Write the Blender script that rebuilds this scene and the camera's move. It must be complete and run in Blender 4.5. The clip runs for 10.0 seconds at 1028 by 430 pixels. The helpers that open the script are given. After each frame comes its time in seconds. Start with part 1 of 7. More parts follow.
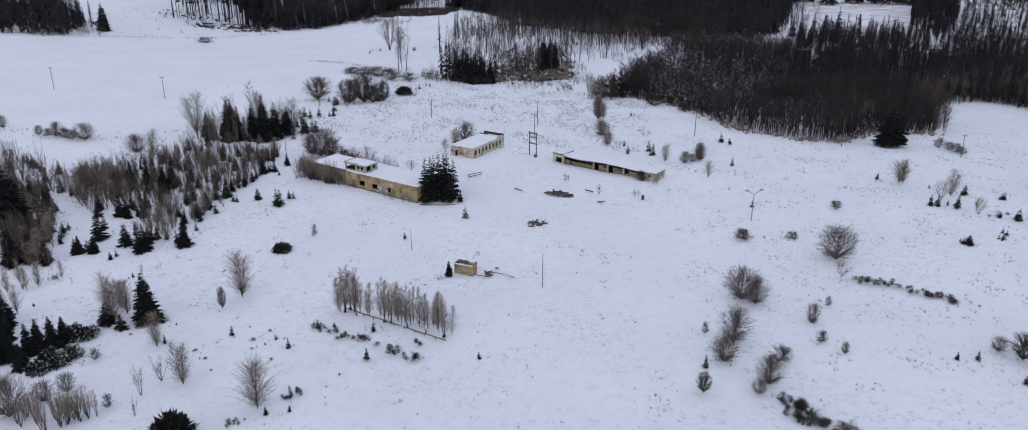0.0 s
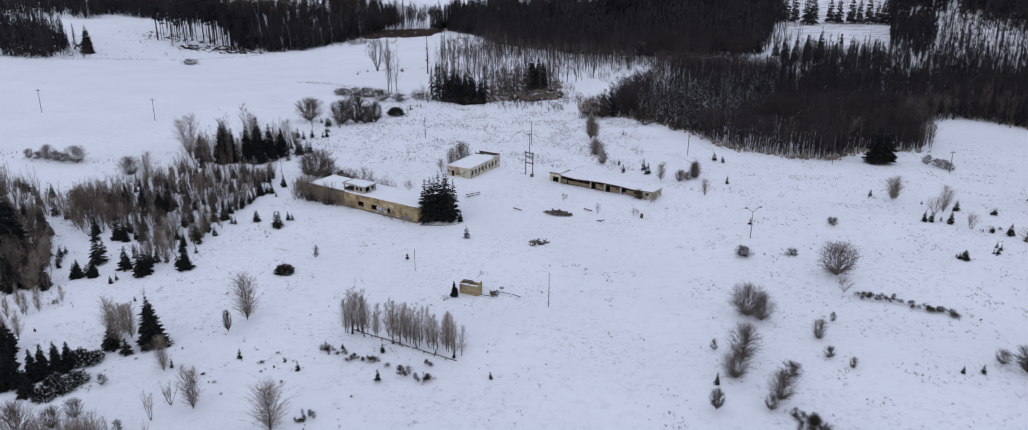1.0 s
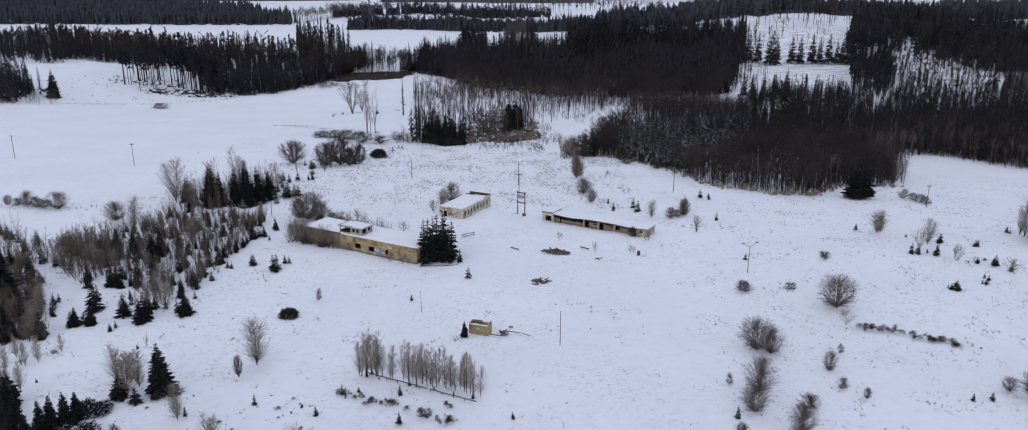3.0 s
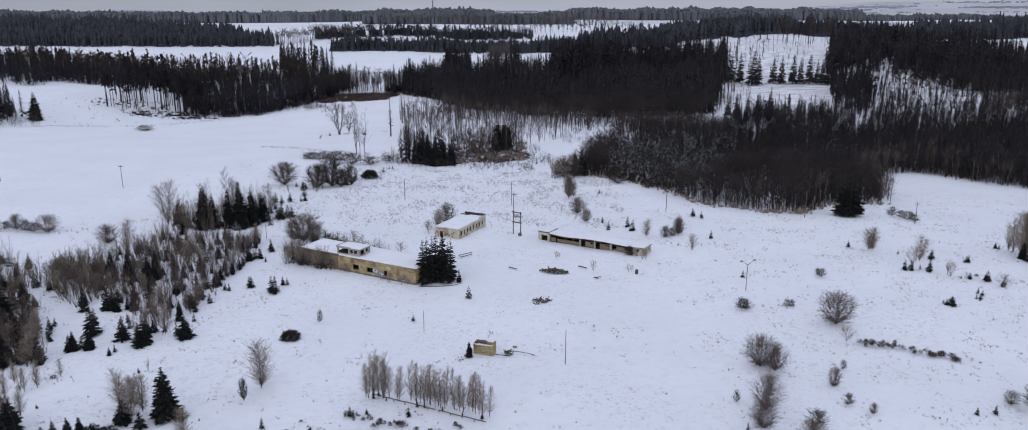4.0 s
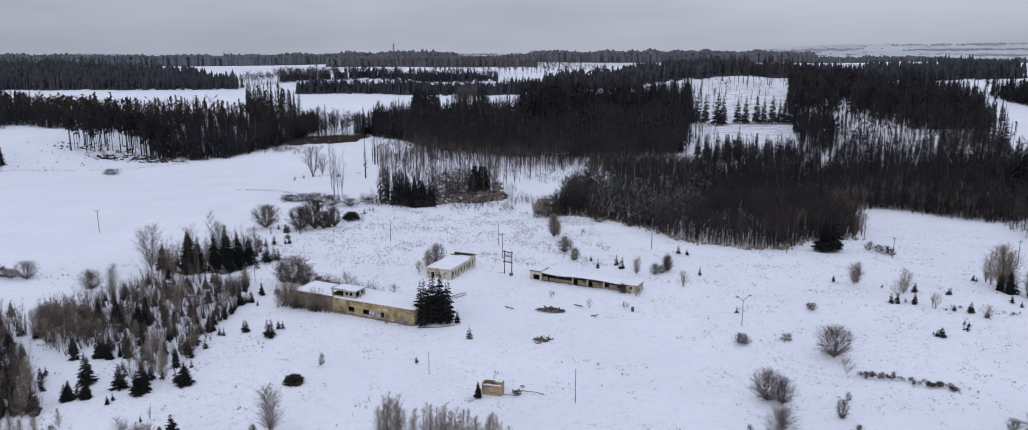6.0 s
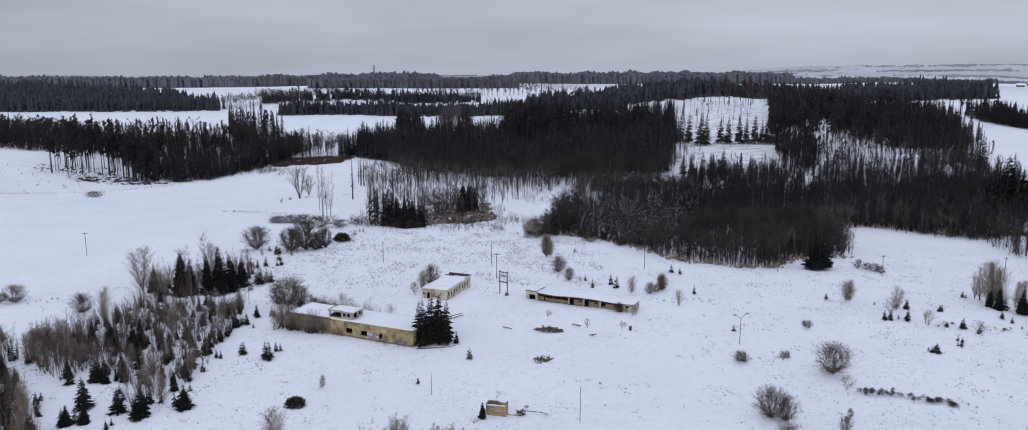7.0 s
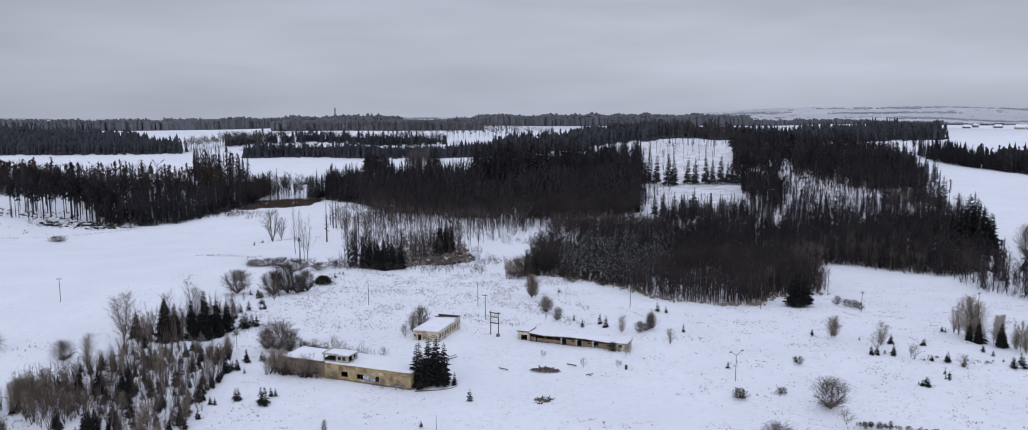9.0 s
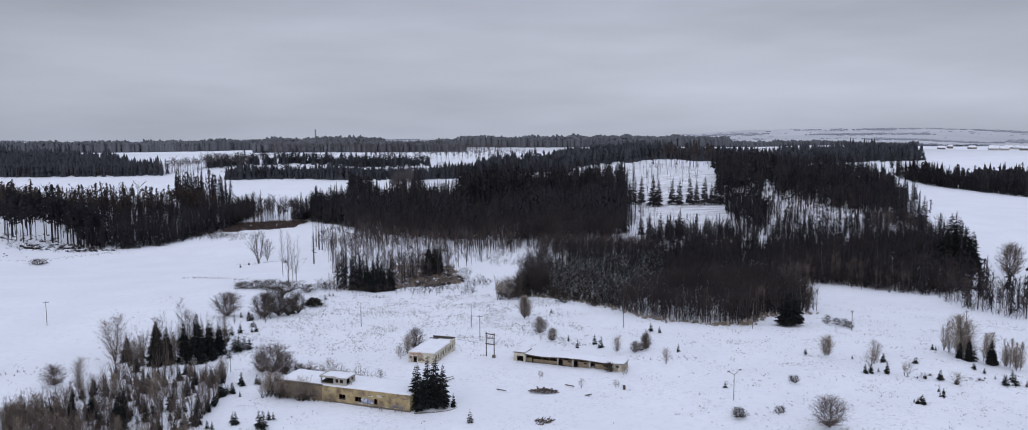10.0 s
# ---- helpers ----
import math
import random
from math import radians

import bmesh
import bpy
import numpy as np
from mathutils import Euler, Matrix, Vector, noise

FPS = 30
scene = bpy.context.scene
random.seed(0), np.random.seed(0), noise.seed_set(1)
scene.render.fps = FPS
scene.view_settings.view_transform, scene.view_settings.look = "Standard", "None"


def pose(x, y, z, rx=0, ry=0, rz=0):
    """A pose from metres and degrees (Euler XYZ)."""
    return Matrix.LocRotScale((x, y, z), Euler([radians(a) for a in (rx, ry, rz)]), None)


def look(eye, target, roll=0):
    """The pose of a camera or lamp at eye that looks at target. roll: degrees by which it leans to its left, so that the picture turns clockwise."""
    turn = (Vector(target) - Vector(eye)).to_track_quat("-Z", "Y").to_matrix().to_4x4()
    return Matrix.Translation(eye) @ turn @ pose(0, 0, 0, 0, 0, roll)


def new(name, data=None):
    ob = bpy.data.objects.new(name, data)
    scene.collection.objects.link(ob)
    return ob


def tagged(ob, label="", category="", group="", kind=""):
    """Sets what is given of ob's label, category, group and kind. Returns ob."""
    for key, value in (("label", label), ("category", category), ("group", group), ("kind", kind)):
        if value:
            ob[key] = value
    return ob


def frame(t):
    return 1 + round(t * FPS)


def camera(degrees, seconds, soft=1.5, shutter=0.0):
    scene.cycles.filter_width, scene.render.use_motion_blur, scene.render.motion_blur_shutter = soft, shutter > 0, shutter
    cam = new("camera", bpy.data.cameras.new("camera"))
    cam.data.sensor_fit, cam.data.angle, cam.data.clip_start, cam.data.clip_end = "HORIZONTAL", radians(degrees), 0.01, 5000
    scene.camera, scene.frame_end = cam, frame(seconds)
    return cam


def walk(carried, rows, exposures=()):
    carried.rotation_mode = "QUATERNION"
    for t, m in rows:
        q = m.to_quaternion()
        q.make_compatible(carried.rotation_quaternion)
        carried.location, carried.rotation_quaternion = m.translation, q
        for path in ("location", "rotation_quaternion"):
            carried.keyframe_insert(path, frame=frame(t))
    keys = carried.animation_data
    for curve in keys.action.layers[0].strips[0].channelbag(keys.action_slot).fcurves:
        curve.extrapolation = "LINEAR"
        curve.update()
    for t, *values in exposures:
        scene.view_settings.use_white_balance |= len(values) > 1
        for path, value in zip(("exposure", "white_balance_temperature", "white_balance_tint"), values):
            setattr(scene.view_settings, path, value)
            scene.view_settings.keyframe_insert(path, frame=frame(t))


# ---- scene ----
cam = camera(65.29, 10.0, soft=0.9)
PATH = [
    (0, (22.50, 3.76, 65.96), (10.77, 96.58, 30.67), 0.20),
    (0.5, (20.23, 3.28, 66.00), (9.61, 96.67, 31.86), 0.19),
    (1, (17.97, 2.82, 66.03), (8.47, 96.75, 33.06), 0.17),
    (1.5, (15.71, 2.38, 66.05), (7.36, 96.83, 34.26), 0.16),
    (2, (13.45, 1.97, 66.06), (6.26, 96.91, 35.47), 0.15),
    (2.5, (11.20, 1.58, 66.07), (5.18, 96.98, 36.68), 0.14),
    (3, (8.96, 1.22, 66.07), (4.11, 97.05, 37.89), 0.13),
    (3.5, (6.71, 0.88, 66.06), (3.07, 97.11, 39.10), 0.12),
    (4, (4.47, 0.56, 66.04), (2.03, 97.16, 40.31), 0.11),
    (4.5, (2.24, 0.27, 66.02), (1.01, 97.21, 41.52), 0.10),
    (5, (0.00, 0.00, 66.00), (0.00, 97.26, 42.73), 0.09),
    (5.5, (-2.23, -0.24, 65.97), (-1.00, 97.29, 43.95), 0.08),
    (6, (-4.47, -0.46, 65.94), (-2.00, 97.32, 45.16), 0.07),
    (6.5, (-6.70, -0.66, 65.91), (-2.98, 97.35, 46.38), 0.06),
    (7, (-8.93, -0.83, 65.87), (-3.97, 97.36, 47.61), 0.04),
    (7.5, (-11.16, -0.97, 65.84), (-4.95, 97.37, 48.84), 0.03),
    (8, (-13.40, -1.09, 65.80), (-5.93, 97.38, 50.08), 0.02),
    (8.5, (-15.63, -1.19, 65.77), (-6.92, 97.38, 51.33), 0.01),
    (9, (-17.87, -1.25, 65.73), (-7.91, 97.38, 52.59), 0.00),
    (9.5, (-20.10, -1.30, 65.70), (-8.91, 97.37, 53.86), -0.01),
    (10, (-22.35, -1.31, 65.67), (-9.91, 97.35, 55.16), -0.02),
]
walk(cam, [(t, look(eye, target, roll)) for t, eye, target, roll in PATH], exposures=[(0, -0.02), (4, 0.06), (10, 0.16)])

# ---- light: an overcast winter sky ----
world = bpy.data.worlds.new("overcast_sky")
scene.world = world
world.use_nodes = True
wn, wl = world.node_tree.nodes, world.node_tree.links
wn.clear()


def wnode(kind, **values):
    n = wn.new(kind)
    for k, v in values.items():
        n.inputs[k].default_value = v
    return n


w_out = wn.new("ShaderNodeOutputWorld")
w_bg = wnode("ShaderNodeBackground", Strength=0.1)
w_sky = wn.new("ShaderNodeTexSky")
w_sky.sky_type, w_sky.sun_disc = "NISHITA", False
w_sky.sun_elevation, w_sky.sun_rotation = radians(24), radians(200)
w_hsv = wnode("ShaderNodeHueSaturation", Saturation=0.12, Value=0.8)
w_tc = wn.new("ShaderNodeTexCoord")
w_sep = wn.new("ShaderNodeSeparateXYZ")
w_lum = wn.new("ShaderNodeMapRange")  # overcast: the zenith brighter than the horizon
for k, v in (("From Min", 0.0), ("From Max", 1.0), ("To Min", 0.0), ("To Max", 1.0)):
    w_lum.inputs[k].default_value = v
w_ramp = wn.new("ShaderNodeValToRGB")
ramp = w_ramp.color_ramp
ramp.elements[0].position, ramp.elements[0].color = 0.0, (4.2, 4.55, 5.5, 1)
ramp.elements[1].position, ramp.elements[1].color = 1.0, (8.2, 8.8, 10.8, 1)
for pos, col in ((0.02, (4.35, 4.7, 5.65, 1)), (0.10, (4.2, 4.5, 5.4, 1)), (0.17, (3.5, 3.8, 4.65, 1)), (0.3, (4.9, 5.3, 6.45, 1))):
    e = ramp.elements.new(pos)
    e.color = col
w_map = wn.new("ShaderNodeMapping")
w_map.inputs["Scale"].default_value = (1.6, 1.6, 9.0)
w_noise = wnode("ShaderNodeTexNoise", Scale=1.3, Detail=4.0, Roughness=0.5)
w_cl = wn.new("ShaderNodeMapRange")
for k, v in (("From Min", 0.3), ("From Max", 0.7), ("To Min", 0.8), ("To Max", 1.12)):
    w_cl.inputs[k].default_value = v
w_mul = wn.new("ShaderNodeMix")
w_mul.data_type, w_mul.blend_type = "RGBA", "MULTIPLY"
w_mul.inputs["Factor"].default_value = 1.0
w_mix = wn.new("ShaderNodeMix")
w_mix.data_type = "RGBA"
w_mix.inputs["Factor"].default_value = 0.92
wl.new(w_tc.outputs["Generated"], w_sep.inputs[0])
wl.new(w_sep.outputs["Z"], w_lum.inputs["Value"])
wl.new(w_lum.outputs[0], w_ramp.inputs[0])
wl.new(w_tc.outputs["Generated"], w_map.inputs["Vector"])
wl.new(w_map.outputs[0], w_noise.inputs["Vector"])
wl.new(w_noise.outputs[0], w_cl.inputs["Value"])
wl.new(w_ramp.outputs[0], w_mul.inputs["A"])
wl.new(w_cl.outputs[0], w_mul.inputs["B"])
wl.new(w_sky.outputs[0], w_hsv.inputs["Color"])
wl.new(w_hsv.outputs[0], w_mix.inputs["A"])
w_west = wn.new("ShaderNodeMapRange")  # the cloud is thicker to the west
for k, v in (("From Min", -0.65), ("From Max", 0.15), ("To Min", 0.84), ("To Max", 1.02)):
    w_west.inputs[k].default_value = v
w_mul2 = wn.new("ShaderNodeMix")
w_mul2.data_type, w_mul2.blend_type = "RGBA", "MULTIPLY"
w_mul2.inputs["Factor"].default_value = 1.0
wl.new(w_sep.outputs["X"], w_west.inputs["Value"])
wl.new(w_mul.outputs["Result"], w_mul2.inputs["A"])
wl.new(w_west.outputs[0], w_mul2.inputs["B"])
wl.new(w_mul2.outputs["Result"], w_mix.inputs["B"])
wl.new(w_mix.outputs["Result"], w_bg.inputs["Color"])
wl.new(w_bg.outputs[0], w_out.inputs["Surface"])

sun = new("sun", bpy.data.lights.new("sun", "SUN"))
sun.data.energy, sun.data.angle, sun.data.color = 0.5, radians(50), (1.0, 0.97, 0.94)
sun.matrix_world = look((0, 0, 300), (60, 130, 240))

# ---- materials ----
def material(name, base, second=None, scale=1.0, rough=0.85, bump=0.3, bump_scale=None, metal=0.0, third=None, third_scale=None, contrast=(0.35, 0.65), snow=0.0, island=0.0):
    """Two colours mixed by noise at one scale, a third at another, fine bump, and snow that lies on upward faces."""
    m = bpy.data.materials.new(name)
    m.use_nodes = True
    n, l = m.node_tree.nodes, m.node_tree.links
    b = n["Principled BSDF"]
    b.inputs["Roughness"].default_value, b.inputs["Metallic"].default_value = rough, metal
    b.inputs["Specular IOR Level"].default_value = 0.25 if bump else 0.06
    geo = n.new("ShaderNodeNewGeometry")
    pos = geo.outputs["Position"]

    def noisy(s, lo, hi, detail=5.0):
        t, r = n.new("ShaderNodeTexNoise"), n.new("ShaderNodeMapRange")
        t.inputs["Scale"].default_value, t.inputs["Detail"].default_value = s, detail
        r.inputs["From Min"].default_value, r.inputs["From Max"].default_value = lo, hi
        l.new(pos, t.inputs["Vector"])
        l.new(t.outputs[0], r.inputs["Value"])
        return r.outputs[0]

    def mixed(a, c, f):
        x = n.new("ShaderNodeMix")
        x.data_type = "RGBA"
        for key, val in (("A", a), ("B", c)):
            if isinstance(val, tuple):
                x.inputs[key].default_value = (*val, 1)
            else:
                l.new(val, x.inputs[key])
        l.new(f, x.inputs["Factor"])
        return x.outputs["Result"]

    col = mixed(base, second or tuple(0.75 * v for v in base), noisy(scale, *contrast))
    if third:
        col = mixed(col, third, noisy(third_scale or scale * 0.23, 0.5, 0.68))
    if island:
        h, r = n.new("ShaderNodeHueSaturation"), n.new("ShaderNodeMapRange")
        r.inputs["To Min"].default_value, r.inputs["To Max"].default_value = 1 - island, 1 + island
        l.new(geo.outputs["Random Per Island"], r.inputs["Value"])
        l.new(r.outputs[0], h.inputs["Value"])
        l.new(col, h.inputs["Color"])
        col = h.outputs[0]
    if snow:
        s, r, mu = n.new("ShaderNodeSeparateXYZ"), n.new("ShaderNodeMapRange"), n.new("ShaderNodeMath")
        mu.operation = "MULTIPLY"
        r.inputs["From Min"].default_value, r.inputs["From Max"].default_value = 0.35, 0.8
        r.inputs["To Max"].default_value = snow
        l.new(geo.outputs["Normal"], s.inputs[0])
        l.new(s.outputs["Z"], r.inputs["Value"])
        l.new(r.outputs[0], mu.inputs[0])
        l.new(noisy(2.6, 0.5, 0.58), mu.inputs[1])
        col = mixed(col, (0.8, 0.82, 0.86), mu.outputs[0])
    l.new(col, b.inputs["Base Color"])
    if bump:
        t, k = n.new("ShaderNodeTexNoise"), n.new("ShaderNodeBump")
        t.inputs["Scale"].default_value, t.inputs["Detail"].default_value = bump_scale or scale * 3, 6.0
        k.inputs["Strength"].default_value, k.inputs["Distance"].default_value = bump, 0.1
        l.new(pos, t.inputs["Vector"])
        l.new(t.outputs[0], k.inputs["Height"])
        l.new(k.outputs[0], b.inputs["Normal"])
    return m


M = {
    "bark": material("bark_grey_brown", (0.055, 0.045, 0.040), (0.10, 0.085, 0.075), 2.0, bump=0.4, bump_scale=15),
    "twig": material("bare_twigs", (0.090, 0.065, 0.053), (0.142, 0.106, 0.087), 0.4, bump=0),
    "twig_mid": material("grey_brown_twigs", (0.135, 0.105, 0.092), (0.20, 0.16, 0.14), 0.4, bump=0),
    "twig_pale": material("pale_birch_twigs", (0.27, 0.222, 0.18), (0.37, 0.31, 0.26), 0.4, bump=0),
    "twig_dark": material("dark_bush_twigs", (0.045, 0.036, 0.031), (0.08, 0.066, 0.056), 0.5, bump=0),
    "needle": material("spruce_needles", (0.009, 0.0105, 0.0110), (0.016, 0.018, 0.018), 0.6, rough=0.8, bump=0, snow=0.03, island=0.3),
    "needle_young": material("young_spruce_needles", (0.010, 0.0125, 0.0115), (0.022, 0.025, 0.021), 1.2, rough=0.8, bump=0, snow=0.04, island=0.35),
    "needle_snow": material("snow_dusted_spruce_needles", (0.014, 0.017, 0.016), (0.026, 0.029, 0.026), 0.6, rough=0.8, bump=0, snow=0.85, island=0.2),
    "needle_laden": material("snow_laden_spruce_needles", (0.012, 0.014, 0.014), (0.022, 0.025, 0.023), 0.6, rough=0.8, bump=0, snow=1.0, island=0.3),
    "needle_far": material("forest_spruce_needles", (0.020, 0.0195, 0.0235), (0.044, 0.041, 0.046), 0.06, rough=0.85, bump=0, snow=0.03, island=0.12),
    # needles lightened and blued: distance haze is put into the base colour
    "mid_far": material("haze_pale_forest_needles", (0.046, 0.048, 0.057), (0.062, 0.065, 0.076), 0.03, bump=0, island=0.12),
    "bare_far": material("forest_bare_wood", (0.062, 0.050, 0.048), (0.098, 0.080, 0.076), 0.08, bump=0, island=0.3),
    "bare_dark": material("dark_forest_bare_wood", (0.038, 0.0325, 0.033), (0.060, 0.052, 0.052), 0.08, bump=0, island=0.15),
    # pale birch trunks, and far bare trees with haze in the colour
    "bare_mid": material("pale_and_hazed_bare_wood", (0.09, 0.08, 0.082), (0.13, 0.118, 0.12), 0.05, bump=0, island=0.3),
    "reddish": material("reddish_scrub", (0.095, 0.076, 0.069), (0.14, 0.115, 0.105), 0.2, bump=0, island=0.3),
    # ridge wood paler still, with more haze in its colour
    "ridge": material("haze_pale_ridge_wood", (0.118, 0.124, 0.138), (0.155, 0.162, 0.18), 0.01, bump=0, island=0.1),
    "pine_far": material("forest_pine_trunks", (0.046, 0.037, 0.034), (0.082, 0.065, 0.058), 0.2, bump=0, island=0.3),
    # three steps of distance haze, each put into a paler base colour
    "distant": material("haze_pale_distant_wood", (0.11, 0.12, 0.14), (0.15, 0.162, 0.188), 0.02, bump=0, third=(0.055, 0.06, 0.073), third_scale=0.008),
    "distant_grey": material("most_distant_haze_grey", (0.22, 0.24, 0.28), (0.28, 0.30, 0.345), 0.006, bump=0),
    "distant_pale": material("palest_distant_haze", (0.38, 0.40, 0.45), (0.46, 0.48, 0.54), 0.004, bump=0),
    "grass": material("dry_grass", (0.37, 0.36, 0.365), (0.53, 0.52, 0.53), 0.5, bump=0, island=0.3),
    "stalk": material("dark_dry_stalks", (0.13, 0.105, 0.09), (0.24, 0.205, 0.18), 0.7, bump=0, island=0.3),
    "reed": material("brown_dead_reeds", (0.085, 0.062, 0.055), (0.13, 0.10, 0.09), 0.3, bump=0, island=0.3),
    "plaster": material("stained_ochre_plaster", (0.47, 0.375, 0.205), (0.33, 0.255, 0.14), 0.7, bump=0.35, bump_scale=6, third=(0.17, 0.12, 0.08), third_scale=0.42),
    "plaster_pale": material("pale_peeling_plaster", (0.62, 0.58, 0.48), (0.50, 0.46, 0.37), 0.8, bump=0.3, bump_scale=6, third=(0.30, 0.25, 0.19), third_scale=0.5),
    "concrete": material("weathered_concrete", (0.235, 0.20, 0.165), (0.15, 0.127, 0.105), 0.5, bump=0.4, bump_scale=7, third=(0.11, 0.095, 0.08), third_scale=0.3),
    "concrete_pale": material("pale_concrete", (0.44, 0.42, 0.38), (0.33, 0.31, 0.28), 0.9, bump=0.3, bump_scale=8),
    "brick": material("exposed_red_brick", (0.36, 0.19, 0.14), (0.44, 0.31, 0.25), 1.5, bump=0.5, bump_scale=9),
    # near black: room shade put into the colour of inside faces; dark trim too
    "dark": material("dark_trim_and_room_shade", (0.05, 0.045, 0.04), (0.08, 0.07, 0.06), 0.8, bump=0.2),
    "rust": material("rust_red_window_paint", (0.14, 0.065, 0.05), (0.09, 0.05, 0.042), 2.0, bump=0.3),
    "stain": material("damp_brown_plaster", (0.27, 0.21, 0.145), (0.19, 0.15, 0.11), 1.1, bump=0.4, bump_scale=7, third=(0.30, 0.24, 0.16), third_scale=0.6),
    "timber": material("grey_weathered_timber", (0.10, 0.085, 0.07), (0.17, 0.145, 0.12), 1.5, bump=0.5, bump_scale=12),
    "pole": material("old_pole_wood", (0.11, 0.10, 0.095), (0.17, 0.155, 0.145), 1.2, bump=0.3, bump_scale=10),
    "steel": material("rusted_dark_steel", (0.08, 0.07, 0.065), (0.15, 0.10, 0.075), 1.8, rough=0.6, metal=0.4, bump=0.2),
    "galv": material("grey_galvanised_steel", (0.30, 0.31, 0.32), (0.22, 0.225, 0.23), 1.8, rough=0.5, metal=0.5, bump=0.1),
    "rubble": material("rubble_brown", (0.095, 0.06, 0.045), (0.045, 0.035, 0.03), 1.6, bump=0.5, snow=0.4, island=0.4),
    "paint_blue": material("graffiti_blue", (0.14, 0.19, 0.38), (0.28, 0.32, 0.45), 1.2, bump=0.1),
    "paint_white": material("graffiti_white", (0.55, 0.56, 0.58), (0.45, 0.46, 0.5), 1.2, bump=0.1),
    "green": material("evergreen_bush", (0.022, 0.020, 0.017), (0.042, 0.039, 0.032), 1.0, bump=0, snow=0.1, island=0.3),
}


def snow_material(name, field):
    """Snow: bright, faintly blue, with wind ripples; on rough ground dry stalks and dents show through."""
    m = bpy.data.materials.new(name)
    m.use_nodes = True
    n, l = m.node_tree.nodes, m.node_tree.links
    b = n["Principled BSDF"]
    b.inputs["Roughness"].default_value = 0.75
    b.inputs["Specular IOR Level"].default_value = 0.2
    geo = n.new("ShaderNodeNewGeometry")
    pos = geo.outputs["Position"]

    def noisy(s, lo, hi, detail=6.0, to=(0.0, 1.0), rough=0.55):
        t, r = n.new("ShaderNodeTexNoise"), n.new("ShaderNodeMapRange")
        t.inputs["Scale"].default_value, t.inputs["Detail"].default_value, t.inputs["Roughness"].default_value = s, detail, rough
        r.inputs["From Min"].default_value, r.inputs["From Max"].default_value = lo, hi
        r.inputs["To Min"].default_value, r.inputs["To Max"].default_value = to
        l.new(pos, t.inputs["Vector"])
        l.new(t.outputs[0], r.inputs["Value"])
        return r.outputs[0]

    def mixed(a, c, f):
        x = n.new("ShaderNodeMix")
        x.data_type = "RGBA"
        for key, val in (("A", a), ("B", c)):
            if isinstance(val, tuple):
                x.inputs[key].default_value = (*val, 1)
            else:
                l.new(val, x.inputs[key])
        l.new(f, x.inputs["Factor"])
        return x.outputs["Result"]

    def times(a, c):
        x = n.new("ShaderNodeMath")
        x.operation = "MULTIPLY"
        l.new(a, x.inputs[0])
        l.new(c, x.inputs[1])
        return x.outputs[0]

    col = mixed((0.865, 0.885, 0.945), (0.815, 0.835, 0.893), noisy(0.035, 0.35, 0.65))
    col = mixed(col, (0.775, 0.79, 0.85), noisy(0.5, 0.5, 0.75))
    if field:
        def band(axis, lo, hi):
            s, r = n.new("ShaderNodeSeparateXYZ"), n.new("ShaderNodeMapRange")
            r.inputs["From Min"].default_value, r.inputs["From Max"].default_value = lo, hi
            l.new(pos, s.inputs[0])
            l.new(s.outputs[axis], r.inputs["Value"])
            return r.outputs[0]

        # the unmown meadow: stalks show through; the tilled fields beyond it are smooth
        meadow = times(band("X", -112, -98), band("Y", 350, 320))
        tufts = times(times(noisy(1.4, 0.53, 0.68), noisy(0.045, 0.42, 0.60)), meadow)
        col = mixed(col, (0.46, 0.455, 0.47), times(tufts, noisy(0.5, 0.3, 0.7, to=(0.2, 0.75))))
        # the felled slope: dead grass and branches in streaks under thin snow
        streak, wide = n.new("ShaderNodeTexNoise"), n.new("ShaderNodeMapping")
        wide.inputs["Scale"].default_value = (0.075, 0.20, 0.2)
        streak.inputs["Scale"].default_value, streak.inputs["Detail"].default_value = 1.0, 7.0
        cut = n.new("ShaderNodeMapRange")
        cut.inputs["From Min"].default_value, cut.inputs["From Max"].default_value, cut.inputs["To Max"].default_value = 0.41, 0.64, 0.5
        l.new(pos, wide.inputs["Vector"])
        l.new(wide.outputs[0], streak.inputs["Vector"])
        l.new(streak.outputs[0], cut.inputs["Value"])
        slope = times(times(band("X", 110, 150), band("X", 325, 290)), times(band("Y", 470, 500), band("Y", 1000, 900)))
        col = mixed(col, (0.30, 0.275, 0.26), times(cut.outputs[0], slope))
        # far fields: distance haze greys the snow colour, stronger or weaker by parcel
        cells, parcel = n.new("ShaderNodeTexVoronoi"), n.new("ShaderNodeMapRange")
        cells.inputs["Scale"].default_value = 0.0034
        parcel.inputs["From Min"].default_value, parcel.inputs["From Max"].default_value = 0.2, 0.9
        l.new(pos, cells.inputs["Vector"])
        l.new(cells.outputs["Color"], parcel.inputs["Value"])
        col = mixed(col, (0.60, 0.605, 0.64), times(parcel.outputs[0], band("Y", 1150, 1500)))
        # further out the haze colour deepens in broad blotches
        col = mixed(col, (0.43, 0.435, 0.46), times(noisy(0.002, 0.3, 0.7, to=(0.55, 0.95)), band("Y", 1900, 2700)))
    l.new(col, b.inputs["Base Color"])
    k, k2 = n.new("ShaderNodeBump"), n.new("ShaderNodeBump")
    k.inputs["Strength"].default_value, k.inputs["Distance"].default_value = 0.22, 0.25
    k2.inputs["Strength"].default_value, k2.inputs["Distance"].default_value = 0.22, 0.8
    l.new(noisy(1.3, 0.0, 1.0), k.inputs["Height"])
